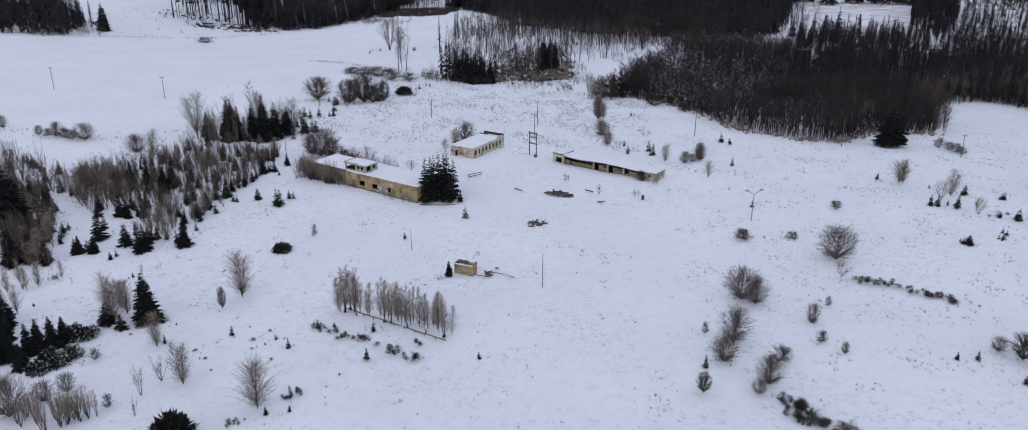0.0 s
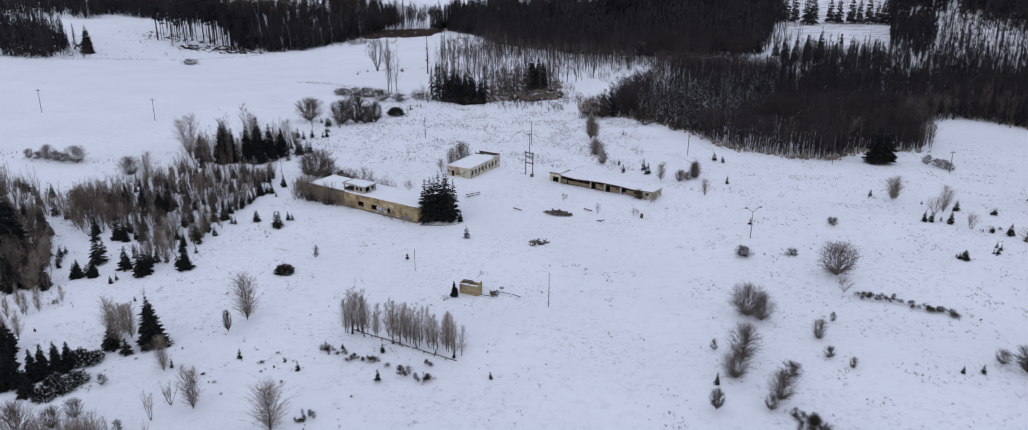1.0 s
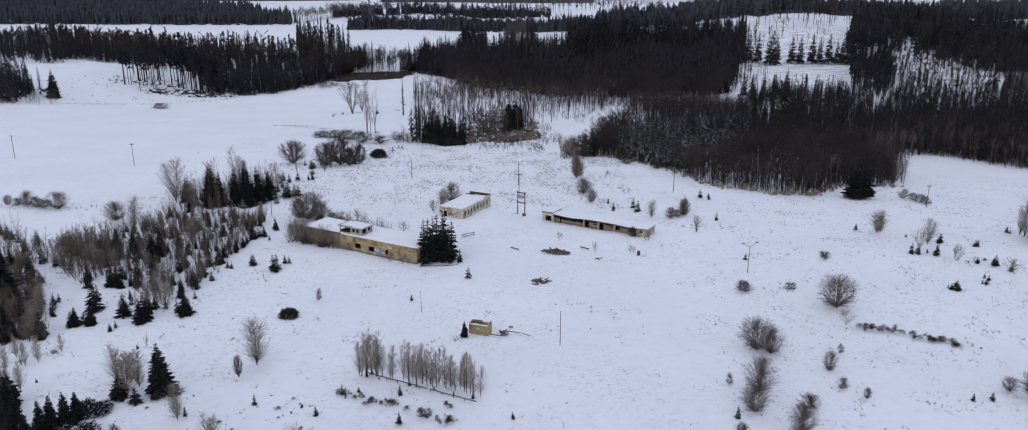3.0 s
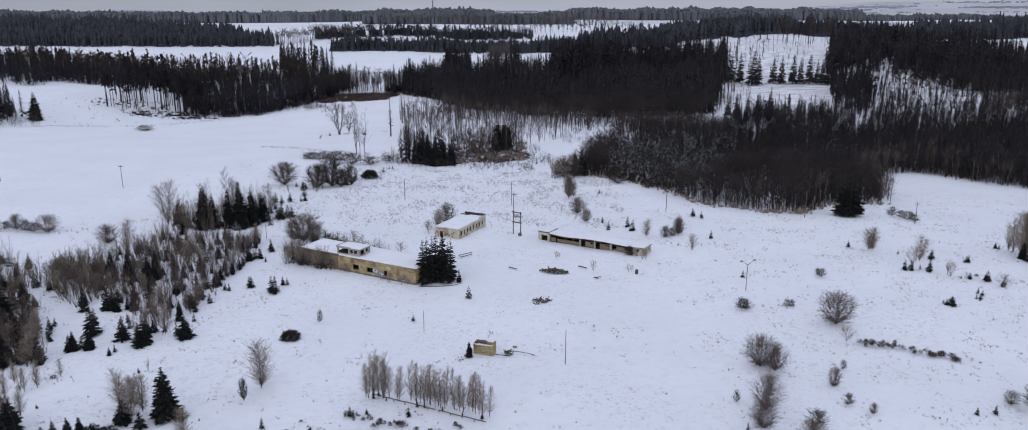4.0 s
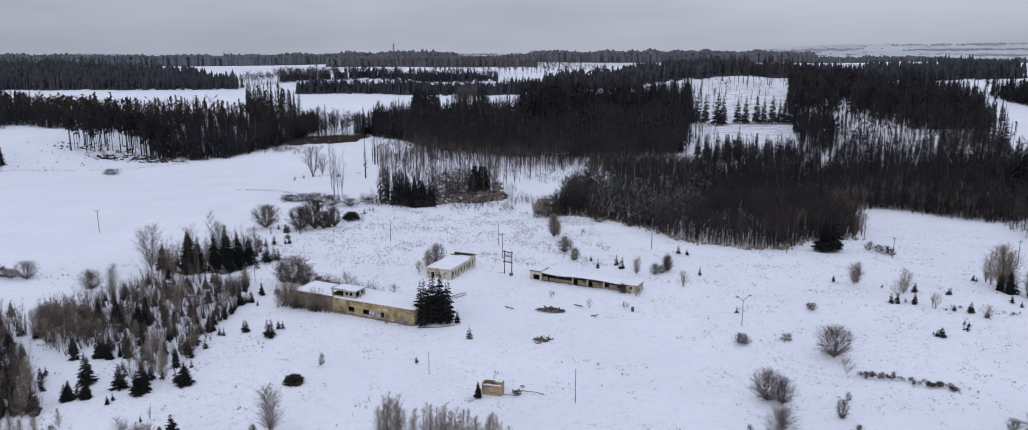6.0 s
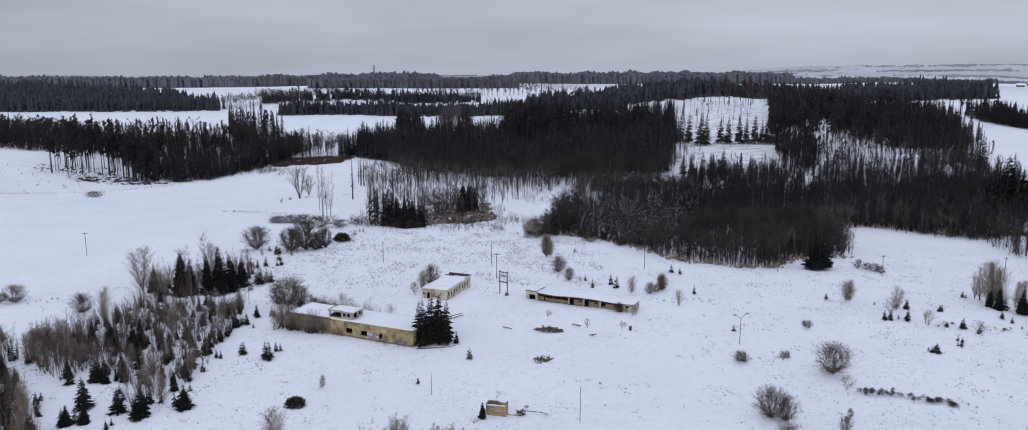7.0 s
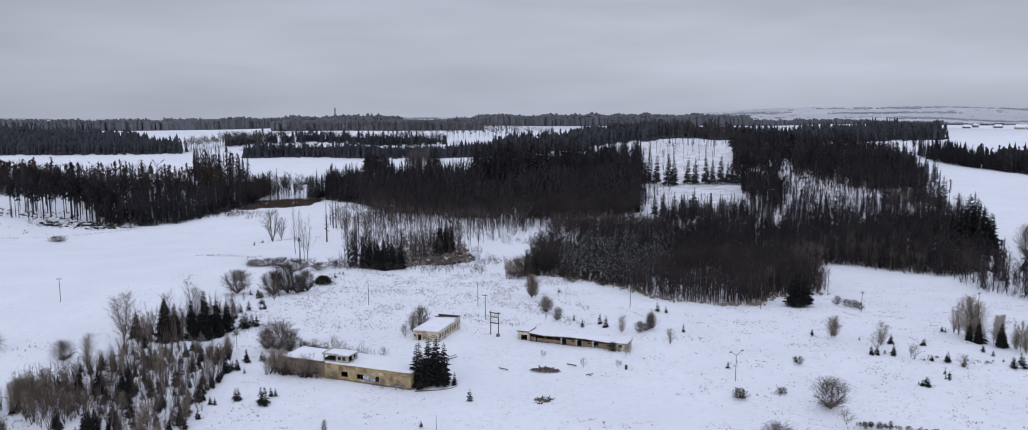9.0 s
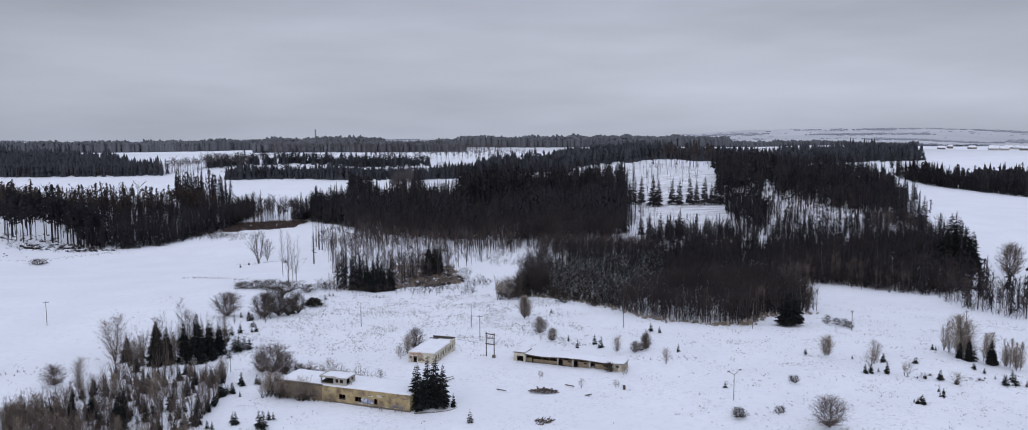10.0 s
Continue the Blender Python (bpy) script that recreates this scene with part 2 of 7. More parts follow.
    l.new(noisy(0.16, 0.0, 1.0, 3.0), k2.inputs["Height"])
    l.new(k2.outputs[0], k.inputs["Normal"])
    l.new(k.outputs[0], b.inputs["Normal"])
    return m


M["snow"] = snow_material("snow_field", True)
M["snow_roof"] = snow_material("snow_on_roof", False)

# ---- builders ----
def bell(u):
    return math.exp(-u * u)


def ease(a, b, v):
    v = min(max((v - a) / (b - a), 0.0), 1.0)
    return v * v * (3 - 2 * v)


def land(x, y):
    """The height of the ground: a flat yard, shallow valleys, a rise with fields, far low country."""
    z = -19 * bell((x + 200) / 140) * bell((y - 560) / (150 if y < 560 else 260)) - 15 * bell((x - 190) / 110) * bell((y - 370) / 110)
    z += -9 * bell(x / 90) * bell((y - 440) / (120 if y < 440 else 420)) + 24 * bell((x - 250) / 140) * ease(600, 810, y) * (1 - ease(1000, 1400, y))
    if y > 1100:
        v = Vector((x / 950, y / 620, 0.55))
        z += ease(1150, 1900, y) * (22 * noise.noise(v) + 9 * noise.noise(v * 2.3)) + 34 * ease(2600, 4900, y) * ease(0.24, 0.55, x / y)
    return z + 28 * ease(820, 1350, y) - 24 * ease(1500, 2300, y) + (32 * ease(2900, 4900, y) * ease(0.22, 0.42, x / y) if y > 2900 else 0.0)


class Geo:
    """Collects vertices and faces for one mesh."""

    def __init__(self):
        self.v, self.f = [], []

    def add(self, verts, faces):
        k = len(self.v)
        self.v.extend(verts)
        self.f.extend(tuple(i + k for i in f) for f in faces)

    def stick(self, a, b, ra, rb, sides=3, cap=False):
        """A tapered stick from a to b; a tip of no radius ends in a point."""
        a, b = Vector(a), Vector(b)
        d = (b - a).normalized()
        s = d.cross((0, 0, 1) if abs(d.z) < 0.9 else (1, 0, 0)).normalized()
        t = d.cross(s)
        ring = [s * math.cos(2 * math.pi * i / sides) + t * math.sin(2 * math.pi * i / sides) for i in range(sides)]
        lo = [tuple(a + r * ra) for r in ring]
        if rb <= 0:
            self.add(lo + [tuple(b)], [(i, (i + 1) % sides, sides) for i in range(sides)])
        else:
            hi = [tuple(b + r * rb) for r in ring]
            fs = [(i, (i + 1) % sides, sides + (i + 1) % sides, sides + i) for i in range(sides)]
            if cap:
                fs += [tuple(range(sides))[::-1], tuple(range(sides, 2 * sides))]
            self.add(lo + hi, fs)

    def blade(self, a, b, r):
        """The finest twigs: one thin pointed sliver from a to b."""
        d = b - a
        s = d.cross((d.y + 0.3 * d.z, -d.x, d.x + 0.2 * d.z))
        s = s.normalized() * r if s.length > 1e-9 else Vector((r, 0, 0))
        self.add([tuple(a - s), tuple(a + s), tuple(b)], [(0, 1, 2)])

    def box(self, x0, y0, z0, x1, y1, z1):
        vs = [(x, y, z) for z in (z0, z1) for y in (y0, y1) for x in (x0, x1)]
        self.add(vs, [(0, 2, 3, 1), (4, 5, 7, 6), (0, 1, 5, 4), (2, 6, 7, 3), (0, 4, 6, 2), (1, 3, 7, 5)])

    def mesh(self, name, mat, smooth=False):
        me = bpy.data.meshes.new(name)
        me.from_pydata(self.v, [], self.f)
        me.materials.append(mat)
        if smooth:
            me.shade_smooth()
        me.update()
        return me


def part(name, geo, mat, parent=None, label="", smooth=False):
    me = geo if isinstance(geo, bpy.types.Mesh) else geo.mesh(name, mat, smooth)
    ob = new(name, me)
    if parent:
        ob.parent = parent
    if label:
        ob["label"] = label
    return ob


def root(name, m, label, category, group="", kind=""):
    ob = new(name)
    ob.empty_display_size = 0.3
    ob.matrix_world = m
    return tagged(ob, label, category, group, kind)


def stand(x, y, turn=0.0, scale=1.0, wide=None, dz=0.0):
    """A pose on the ground, scaled."""
    w = scale if wide is None else wide
    return Matrix.Translation((x, y, land(x, y) + dz)) @ Matrix.Rotation(turn, 4, "Z") @ Matrix.Diagonal((w, w, scale, 1))


def inside(x, y, poly):
    hit, k = False, len(poly) - 1
    for i in range(len(poly)):
        (xi, yi), (xk, yk) = poly[i], poly[k]
        if (yi > y) != (yk > y) and x < (xk - xi) * (y - yi) / (yk - yi) + xi:
            hit = not hit
        k = i
    return hit


def scatter(poly, count, rng, apart=0.0):
    """Seeded places inside an outline on the ground."""
    xs, ys = [p[0] for p in poly], [p[1] for p in poly]
    out, tries = [], 0
    while len(out) < count and tries < count * 30:
        tries += 1
        x, y = rng.uniform(min(xs), max(xs)), rng.uniform(min(ys), max(ys))
        if inside(x, y, poly) and (not apart or all((x - a) ** 2 + (y - b) ** 2 > apart * apart for a, b in out)):
            out.append((x, y))
    return out


# ---- the ground: one sheet of snow to the horizon ----
def spaced(points):
    out = []
    for a, b, step in points:
        k = max(1, round((b - a) / step))
        out += [a + (b - a) * i / k for i in range(k)]
    return out + [points[-1][1]]


def ground_height(x, y):
    near = 1.0 / (1.0 + max(0.0, y - 350) / 200)
    v = Vector((x, y, 0))
    z = land(x, y) + near * (0.55 * noise.noise(v / 23) + 0.22 * noise.noise(v / 6.5) + 0.08 * noise.noise(v / 2.2))
    # drifts and dents stay shallow round the buildings
    return z - 0.1


gx = spaced([(-4500, -700, 110), (-700, -160, 18), (-160, 140, 1.7), (140, 700, 18), (700, 4500, 110)])
gy = spaced([(-600, 40, 40), (40, 300, 1.9), (300, 900, 9), (900, 4950, 60)])
gv = [(x, y, ground_height(x, y)) for y in gy for x in gx]
gw = len(gx)
gf = [(j * gw + i, j * gw + i + 1, (j + 1) * gw + i + 1, (j + 1) * gw + i) for j in range(len(gy) - 1) for i in range(gw - 1)]
me = bpy.data.meshes.new("ground")
me.from_pydata(gv, [], gf)
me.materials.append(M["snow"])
me.shade_smooth()
tagged(new("ground", me), "snow-covered rough meadow and fields with dry stalks showing through", "ground", kind="structure")

# ---- tree shapes ----
def bare_crown(rng, aspect, stems, rods, twigs, belly=0.5, low=0.0, trunk_r=0.012, rod_r=0.004, fine_r=0.002, spread=0.3, steps=3, reach=(0.05, 0.11), droop=-0.6, open_up=0.3):
    """A leafless tree one metre high: stems from the foot, rods that leave them and sweep to a rounded outline, short twigs along each rod."""
    wood, fine = Geo(), Geo()

    def outline(phi, k):
        a = rng.uniform(0, 2 * math.pi)
        r = 0.5 * aspect * math.cos(phi) ** 0.85 * k
        return Vector((r * math.cos(a), r * math.sin(a), belly + (0.95 - belly if phi > 0 else belly - low) * math.sin(phi) * (0.4 + 0.6 * k)))

    def curve(base, goal, ro, rz, r0, r1, n, geo):
        pts = [base + Vector(((goal.x - base.x) * t**ro, (goal.y - base.y) * t**ro, (goal.z - base.z) * t**rz)) for t in (i / n for i in range(n + 1))]
        for i in range(1, n):
            pts[i] += Vector((rng.gauss(0, 0.008), rng.gauss(0, 0.008), 0))
        for i in range(n):
            geo.stick(pts[i], pts[i + 1], r0 + (r1 - r0) * i / n, r0 + (r1 - r0) * (i + 1) / n, 4 if r0 > 0.006 else 3)
        return pts

    foot = Vector((0, 0, -0.03))
    lines = []
    for i in range(stems):
        if stems <= 4:
            a = 2 * math.pi * (i + rng.uniform(-0.3, 0.3)) / stems
            k = aspect * (0.05 if stems == 1 else open_up) * math.sqrt((i * 0.618 + 0.35) % 1.0)
            goal = Vector((k * math.cos(a), k * math.sin(a), rng.uniform(0.80, 0.95) * (1 - 0.8 * (k / max(aspect, 0.3)) ** 2)))
        else:
            goal = outline(droop * 0.6 + (1.5 - droop * 0.6) * (i + rng.random()) / stems, 0.66)
        lines.append(curve(foot, goal, rng.uniform(0.9, 1.2), 1.0, trunk_r * rng.uniform(0.7, 1.1) / math.sqrt(1 + 0.25 * (stems - 1)), 0.002, 6, wood))
    for i in range(rods):
        goal = outline(droop + (1.5 - droop) * ((i + rng.random()) / rods), rng.uniform(0.35, 1.0) ** 0.5)
        line = max(rng.sample(lines, min(len(lines), 5)), key=lambda ln: ln[4].normalized().dot(goal.normalized()) + rng.uniform(0, 0.05))
        t = min(0.95, max(0.12, (goal.length - rng.uniform(0.2, 0.5)) / line[-1].length)) * 6
        j = min(5, int(t))
        rod = curve(line[j].lerp(line[j + 1], t - j), goal, 1.2, 0.8, rod_r, rod_r * 0.5, steps, wood)
        for q in range(twigs):
            t = rng.uniform(0.1, 1.0) * steps
            j = min(steps - 1, int(t))
            p = rod[j].lerp(rod[j + 1], t - j)
            d = ((rod[j + 1] - rod[j]).normalized() + Vector((rng.gauss(0, spread), rng.gauss(0, spread), rng.gauss(0.12, spread * 0.8)))).normalized()
            fine.blade(p, p + d * rng.uniform(*reach), fine_r * 1.25)
    return wood, fine


def birch_crown(rng, stems, branches, twigs, wide=0.5, low=0.1, trunk_r=0.010, branch_r=0.0034, fine_r=0.0019, reach=(0.05, 0.10), oval=False):
    """A leafless birch one metre high: upright stems with slender branches that rise at a steep angle into a fine ragged spray."""
    wood, fine = Geo(), Geo()
    for s in range(stems):
        a = 2 * math.pi * (s + rng.uniform(-0.3, 0.3)) / stems
        lean = rng.uniform(0.4, 1.0) * wide * 0.24 * (0 if stems == 1 else 1)
        top = Vector((lean * math.cos(a) + rng.gauss(0, 0.02), lean * math.sin(a) + rng.gauss(0, 0.02), rng.uniform(0.8, 1.0) if s else 1.0))
        line = [Vector((top.x * f**0.9 + (rng.gauss(0, 0.006) if f else 0), top.y * f**0.9 + (rng.gauss(0, 0.006) if f else 0), -0.03 + (top.z + 0.03) * f)) for f in (0, 0.2, 0.4, 0.6, 0.8, 1.0)]
        r = trunk_r / (1 + 0.22 * (stems - 1))
        for i in range(5):
            wood.stick(line[i], line[i + 1], r * (1 - 0.19 * i), r * (0.81 - 0.19 * i), 5 if i < 3 else 3)
        count = branches // stems
        for i in range(count):
            f = low + (0.96 - low) * ((i + rng.random()) / count) ** 1.25
            j = min(4, int(f * 5))
            p = line[j].lerp(line[j + 1], f * 5 - j)
            out = rng.uniform(0, 6.283)
            ln = wide * 0.92 * min(1.0, 0.7 + 1.3 * f) * (1.03 - f) ** 0.9 * rng.uniform(0.45, 1.1)
            tilt = rng.uniform(0.32, 0.85)
            if oval:  # widest at mid height, narrow at foot and top
                ln = wide * 0.86 * math.sin(math.pi * (0.22 + 0.76 * f)) ** 0.8 * rng.uniform(0.4, 1.1)
                tilt = rng.uniform(0.35, 1.1)
            d = Vector((math.cos(out) * math.sin(tilt), math.sin(out) * math.sin(tilt), math.cos(tilt)))
            m = p + d * ln * 0.5
            e = m + (d + Vector((0, 0, rng.uniform(-0.15, 0.35)))).normalized() * ln * 0.5
            wood.stick(p, m, branch_r, branch_r * 0.7, 3)
            wood.stick(m, e, branch_r * 0.7, 0.0, 3)
            for q in range(twigs):
                u = rng.uniform(0.2, 1.0)
                b = p.lerp(m, u * 2) if u < 0.5 else m.lerp(e, u * 2 - 1)
                w = (d + Vector((rng.gauss(0, 0.42), rng.gauss(0, 0.42), rng.gauss(0.1, 0.35)))).normalized()
                fine.blade(b, b + w * rng.uniform(*reach), fine_r)
    return wood, fine


def sapling_clump(rng, stems=7, spread=0.16, twigs=16, thin=0.0062):
    """A self-sown birch one metre high: several thin stems that grow out of one foot, each with a broom of rising twigs."""
    wood, fine = Geo(), Geo()
    foot = [(1.6 * thin * math.cos(6.283 * i / stems), 1.6 * thin * math.sin(6.283 * i / stems), -0.03) for i in range(stems)] + [(0, 0, 0.01)]
    wood.add(foot, [])
    for s in range(stems):
        a, r = 6.283 * (s + rng.random()) / stems, spread * math.sqrt(rng.random())
        h = rng.uniform(0.55, 1.0) if s else 1.0
        b = Vector((r * 0.34 * math.cos(a), r * 0.34 * math.sin(a), 0.16))
        t = Vector((b.x * rng.uniform(2.0, 3.8) + rng.gauss(0, 0.03), b.y * rng.uniform(2.0, 3.8) + rng.gauss(0, 0.03), h))
        m = b.lerp(t, 0.5) + Vector((rng.gauss(0, 0.012), rng.gauss(0, 0.012), 0))
        last = (s, (s + 1) % stems, stems)
        for c, k in ((b, 1.0), (m, 0.75)):
            n = len(wood.v)
            wood.v += [(c.x + thin * k * math.cos(a + 2.094 * j), c.y + thin * k * math.sin(a + 2.094 * j), c.z) for j in range(3)]
            wood.f += [(last[j], last[(j + 1) % 3], n + (j + 1) % 3, n + j) for j in range(3)]
            last = (n, n + 1, n + 2)
        wood.v.append(tuple(t))
        wood.f += [(last[j], last[(j + 1) % 3], len(wood.v) - 1) for j in range(3)]
        for i in range(twigs):
            f = rng.uniform(0.2, 1.0)
            q = b.lerp(m, f * 2) if f < 0.5 else m.lerp(t, f * 2 - 1)
            out, rise = rng.uniform(0, 6.283), rng.uniform(0.25, 0.75)
            d = Vector((math.cos(out) * math.sin(rise), math.sin(out) * math.sin(rise), math.cos(rise)))
            ln = rng.uniform(0.10, 0.24) * (1.25 - 0.6 * f) * h
            fine.blade(q, q + d * ln, 0.0034)
            e = q + d * ln * rng.uniform(0.3, 0.6)
            fine.blade(e, e + (d + Vector((rng.gauss(0, 0.35), rng.gauss(0, 0.35), 0.1))).normalized() * ln * 0.55, 0.0022)
    return wood, fine


def mound_crown(rng, count=900, fine=0.6):
    """A dense evergreen bush one metre across and high: short leafy sprays over a lumpy dome."""
    wood, leaf = Geo(), Geo()
    for i in range(7):
        a = 0.9 * i
        wood.stick((0, 0, -0.05), (0.3 * math.cos(a), 0.3 * math.sin(a), 0.55), 0.03, 0.008, 4)
    for i in range(count):
        a, e = rng.uniform(0, 6.283), math.asin(rng.uniform(0.0, 1.0))
        k = rng.uniform(0.55, 1.0) * (1 + 0.22 * noise.noise(Vector((3 * math.cos(a), 3 * math.sin(a), 2 * e))))
        d = Vector((0.5 * math.cos(a) * math.cos(e), 0.5 * math.sin(a) * math.cos(e), 0.86 * math.sin(e)))
        p = d * k * 0.85
        leaf.stick(p, p + (d.normalized() + Vector((rng.gauss(0, 0.4), rng.gauss(0, 0.4), rng.gauss(0.1, 0.4)))) * rng.uniform(0.08, 0.16) * (0.5 + 0.5 * fine), rng.uniform(0.035, 0.06) * fine, 0.0, 3)
    return wood, leaf


def spruce_crown(rng, height, radius, levels, per, sprigs, low=0.04):
    """Whorls of drooping boughs, each a tapering spray with side sprigs; the trunk apart."""
    trunk, crown = Geo(), Geo()
    trunk.stick((0, 0, -0.3), (0, 0, height * 0.97), 0.018 * height + 0.02, 0.012, 6)
    lop, lop_a = rng.uniform(0.02, 0.13), rng.uniform(0, 6.28)
    for i in range(levels):
        f = low + (1 - low) * (i + rng.uniform(-0.45, 0.45)) / levels
        z = height * max(0.01, f)
        reach = radius * min(1.0, 1.12 * (1 - f)) ** 0.9 * rng.uniform(0.88, 1.1) + 0.07 * radius
        k = max(5, round(per * (1 - 0.4 * f)))
        turn = rng.uniform(0, 6.28)
        for j in range(k):
            a = turn + 2 * math.pi * (j + rng.uniform(-0.3, 0.3)) / k
            ln = reach * rng.uniform(0.62, 1.15) * (1 + lop * math.cos(a - lop_a + 3 * f))
            if rng.random() < 0.07:
                continue
            ca, sa = math.cos(a), math.sin(a)
            zj = z + height * rng.uniform(-0.6, 0.6) / levels
            rise, drop = rng.uniform(0.0, 0.12) + 0.35 * f, rng.uniform(0.25, 0.5) * (1 - 0.5 * f)
            wd = ln * rng.uniform(0.15, 0.23) + 0.02

            def at(s, side, dz=0.0):
                r = ln * s
                zz = zj + ln * (rise * s - drop * s * s) + dz
                return (ca * r - sa * side, sa * r + ca * side, zz)

            top = [at(0, 0, 0.05 * ln), at(0.45, wd, -0.10 * ln), at(0.5, 0, 0.04 * ln), at(0.45, -wd, -0.10 * ln), at(0.85, wd * 0.6, -0.12 * ln), at(1.0, 0, 0), at(0.85, -wd * 0.6, -0.12 * ln), at(0.5, 0, -0.20 * ln)]
            crown.add(top, [(0, 1, 2), (0, 2, 3), (1, 4, 2), (2, 4, 5), (2, 5, 6), (2, 6, 3), (0, 7, 1), (0, 3, 7), (7, 5, 4, 1), (7, 3, 6, 5)])
            for s in range(sprigs):
                u = rng.uniform(0.3, 1.0)
                side = rng.choice((-1, 1))
                b = Vector(at(u, side * wd * 0.4))
                o = Vector((ca * 0.7 - sa * side, sa * 0.7 + ca * side, -rng.uniform(0.2, 0.7))) * ln * rng.uniform(0.14, 0.24)
                crown.stick(b, b + o, 0.045 * ln, 0.0, 3)
    return trunk, crown


def tree_kind(name, shapes, wood, leaf, crown_name, label, category, group, wood_label="", crown_label=""):
    """Several growths of one kind, each of them one metre high in its own units."""
    kinds = []
    for k, (a, b) in enumerate(shapes):
        kinds.append((a.mesh(name + "_trunk", wood, True), b.mesh(name + "_" + crown_name, leaf)))
    return dict(name=name, kinds=kinds, crown=crown_name, label=label, category=category, group=group)


def plant(kind, x, y, height, wide=None, rng=random, label=""):
    """One tree of the kind: an Empty at its foot with its trunk and its crown."""
    trunk, crown = kind["kinds"][rng.randrange(len(kind["kinds"]))]
    w = height if wide is None else wide
    ob = root(kind["name"], stand(x, y, rng.uniform(0, 6.28), height, w), label or kind["label"], kind["category"], kind["group"])
    part("trunk", trunk, None, ob)
    part(kind["crown"], crown, None, ob)
    return ob


def norm(pair, size):
    for g in pair:
        g.v = [(x / size, y / size, z / size) for x, y, z in g.v]
    return pair


R1 = random.Random(11)
BIRCH = tree_kind("birch_tree", [birch_crown(R1, 1 + k % 4, 150 + 14 * (k % 4), 15, 0.48 + 0.03 * k, 0.08, 0.011, 0.0019, 0.0012, (0.05, 0.12)) for k in range(6)], M["bark"], M["twig_pale"], "crown", "slender leafless birch with pale fine twigs, standing in snow", "tree", "bare trees")
BARE = tree_kind("bare_tree", [birch_crown(R1, 1 + k % 4, 100, 9, 0.42 + 0.04 * k, 0.05, 0.010, 0.0024, 0.0015, (0.06, 0.14)) for k in range(6)], M["bark"], M["twig"], "crown", "leafless brown deciduous tree with dense upright twigs in snow", "tree", "bare trees")
ROW = tree_kind("birch_tree", [birch_crown(R1, 1 + k % 2, 150, 13, 0.40 + 0.03 * k, 0.10, 0.009, 0.0012, 0.0009, (0.04, 0.10)) for k in range(6)], M["bark"], M["twig_pale"], "crown", "slim upright leafless birch with a dark trunk, standing in snow", "tree", "bare trees")
SAPLING = tree_kind("birch_sapling", [sapling_clump(R1, 5 + k, 0.12 + 0.02 * k) for k in range(7)], M["bark"], M["twig_mid"], "crown", "leafless self-sown birch with several thin stems in a thicket", "tree", "saplings")
PALE_SAPLING = tree_kind("birch_sapling", [sapling_clump(R1, 5 + k, 0.16 + 0.03 * k, 30) for k in range(4)], M["bark"], M["twig_pale"], "crown", "pale leafless sapling with several stems in a dense patch", "tree", "saplings")
LONE = tree_kind("birch_tree", [birch_crown(R1, 2 + k % 3, 380, 10, 0.46 + 0.03 * k, 0.06, 0.011, 0.0015, 0.0014, (0.04, 0.10), True) for k in range(5)], M["bark"], M["twig_pale"], "crown", "leafless birch with several trunks and fine pale twigs in snow", "tree", "bare trees")
SHRUB = tree_kind("shrub", [bare_crown(R1, 0.9, 11, 64, 10, 0.5, 0.0, 0.009, 0.0026, 0.0016, 0.3, 2, (0.07, 0.15), -0.4) for k in range(4)], M["twig_mid"], M["twig_pale"], "crown", "pale leafless shrub with many fine upright stems in snow", "bush", "shrubs")
MOUND = tree_kind("evergreen_bush", [mound_crown(R1) for k in range(3)], M["bark"], M["green"], "crown", "dense dark green evergreen bush dusted with snow", "bush", "bushes")
ROUND = tree_kind("round_tree", [bare_crown(R1, 1.12, 13, 520, 20, 0.47, 0.03, 0.016, 0.0015, 0.0012, 0.6, 3, (0.03, 0.08), -1.15) for k in range(4)], M["bark"], M["twig_mid"], "crown", "leafless willow with many stems and a rounded crown, in snow", "tree", "willows")
DOME = tree_kind("round_tree", [bare_crown(R1, 1.05, 9, 500, 22, 0.52, 0.10, 0.015, 0.0016, 0.0014, 0.6, 3, (0.03, 0.08), -1.05) for k in range(3)], M["bark"], M["twig_mid"], "crown", "leafless tree with short trunk and domed crown of fine twigs", "tree", "willows")
DARK_DOME = tree_kind("round_tree", [bare_crown(R1, 1.0, 11, 320, 20, 0.46, 0.06, 0.022, 0.0026, 0.0018, 0.36, 2, (0.05, 0.12), -0.85) for k in range(2)], M["bark"], M["twig_dark"], "crown", "dark leafless tree with a broad dense crown in snow", "tree", "willows")
BUSH = tree_kind("bush", [bare_crown(R1, 1.0, 9, 72, 12, 0.36, 0.0, 0.012, 0.005, 0.0044, 0.6, 2, (0.08, 0.30), -0.7) for k in range(5)], M["bark"], M["twig_dark"], "crown", "low dark leafless bush half buried in snow", "bush", "bushes")
SPRUCE = tree_kind("spruce_tree", [norm(spruce_crown(R1, 8, 1.75, 32, 13, 4), 8) for k in range(5)], M["bark"], M["needle"], "crown", "dark green spruce with drooping boughs standing in snow", "tree", "spruces")
YOUNG = tree_kind("spruce_tree", [norm(spruce_crown(R1, 5, 1.1, 22, 9, 4), 5) for k in range(4)], M["bark"], M["needle"], "crown", "dark young spruce with ragged boughs standing in snow", "tree", "spruces")
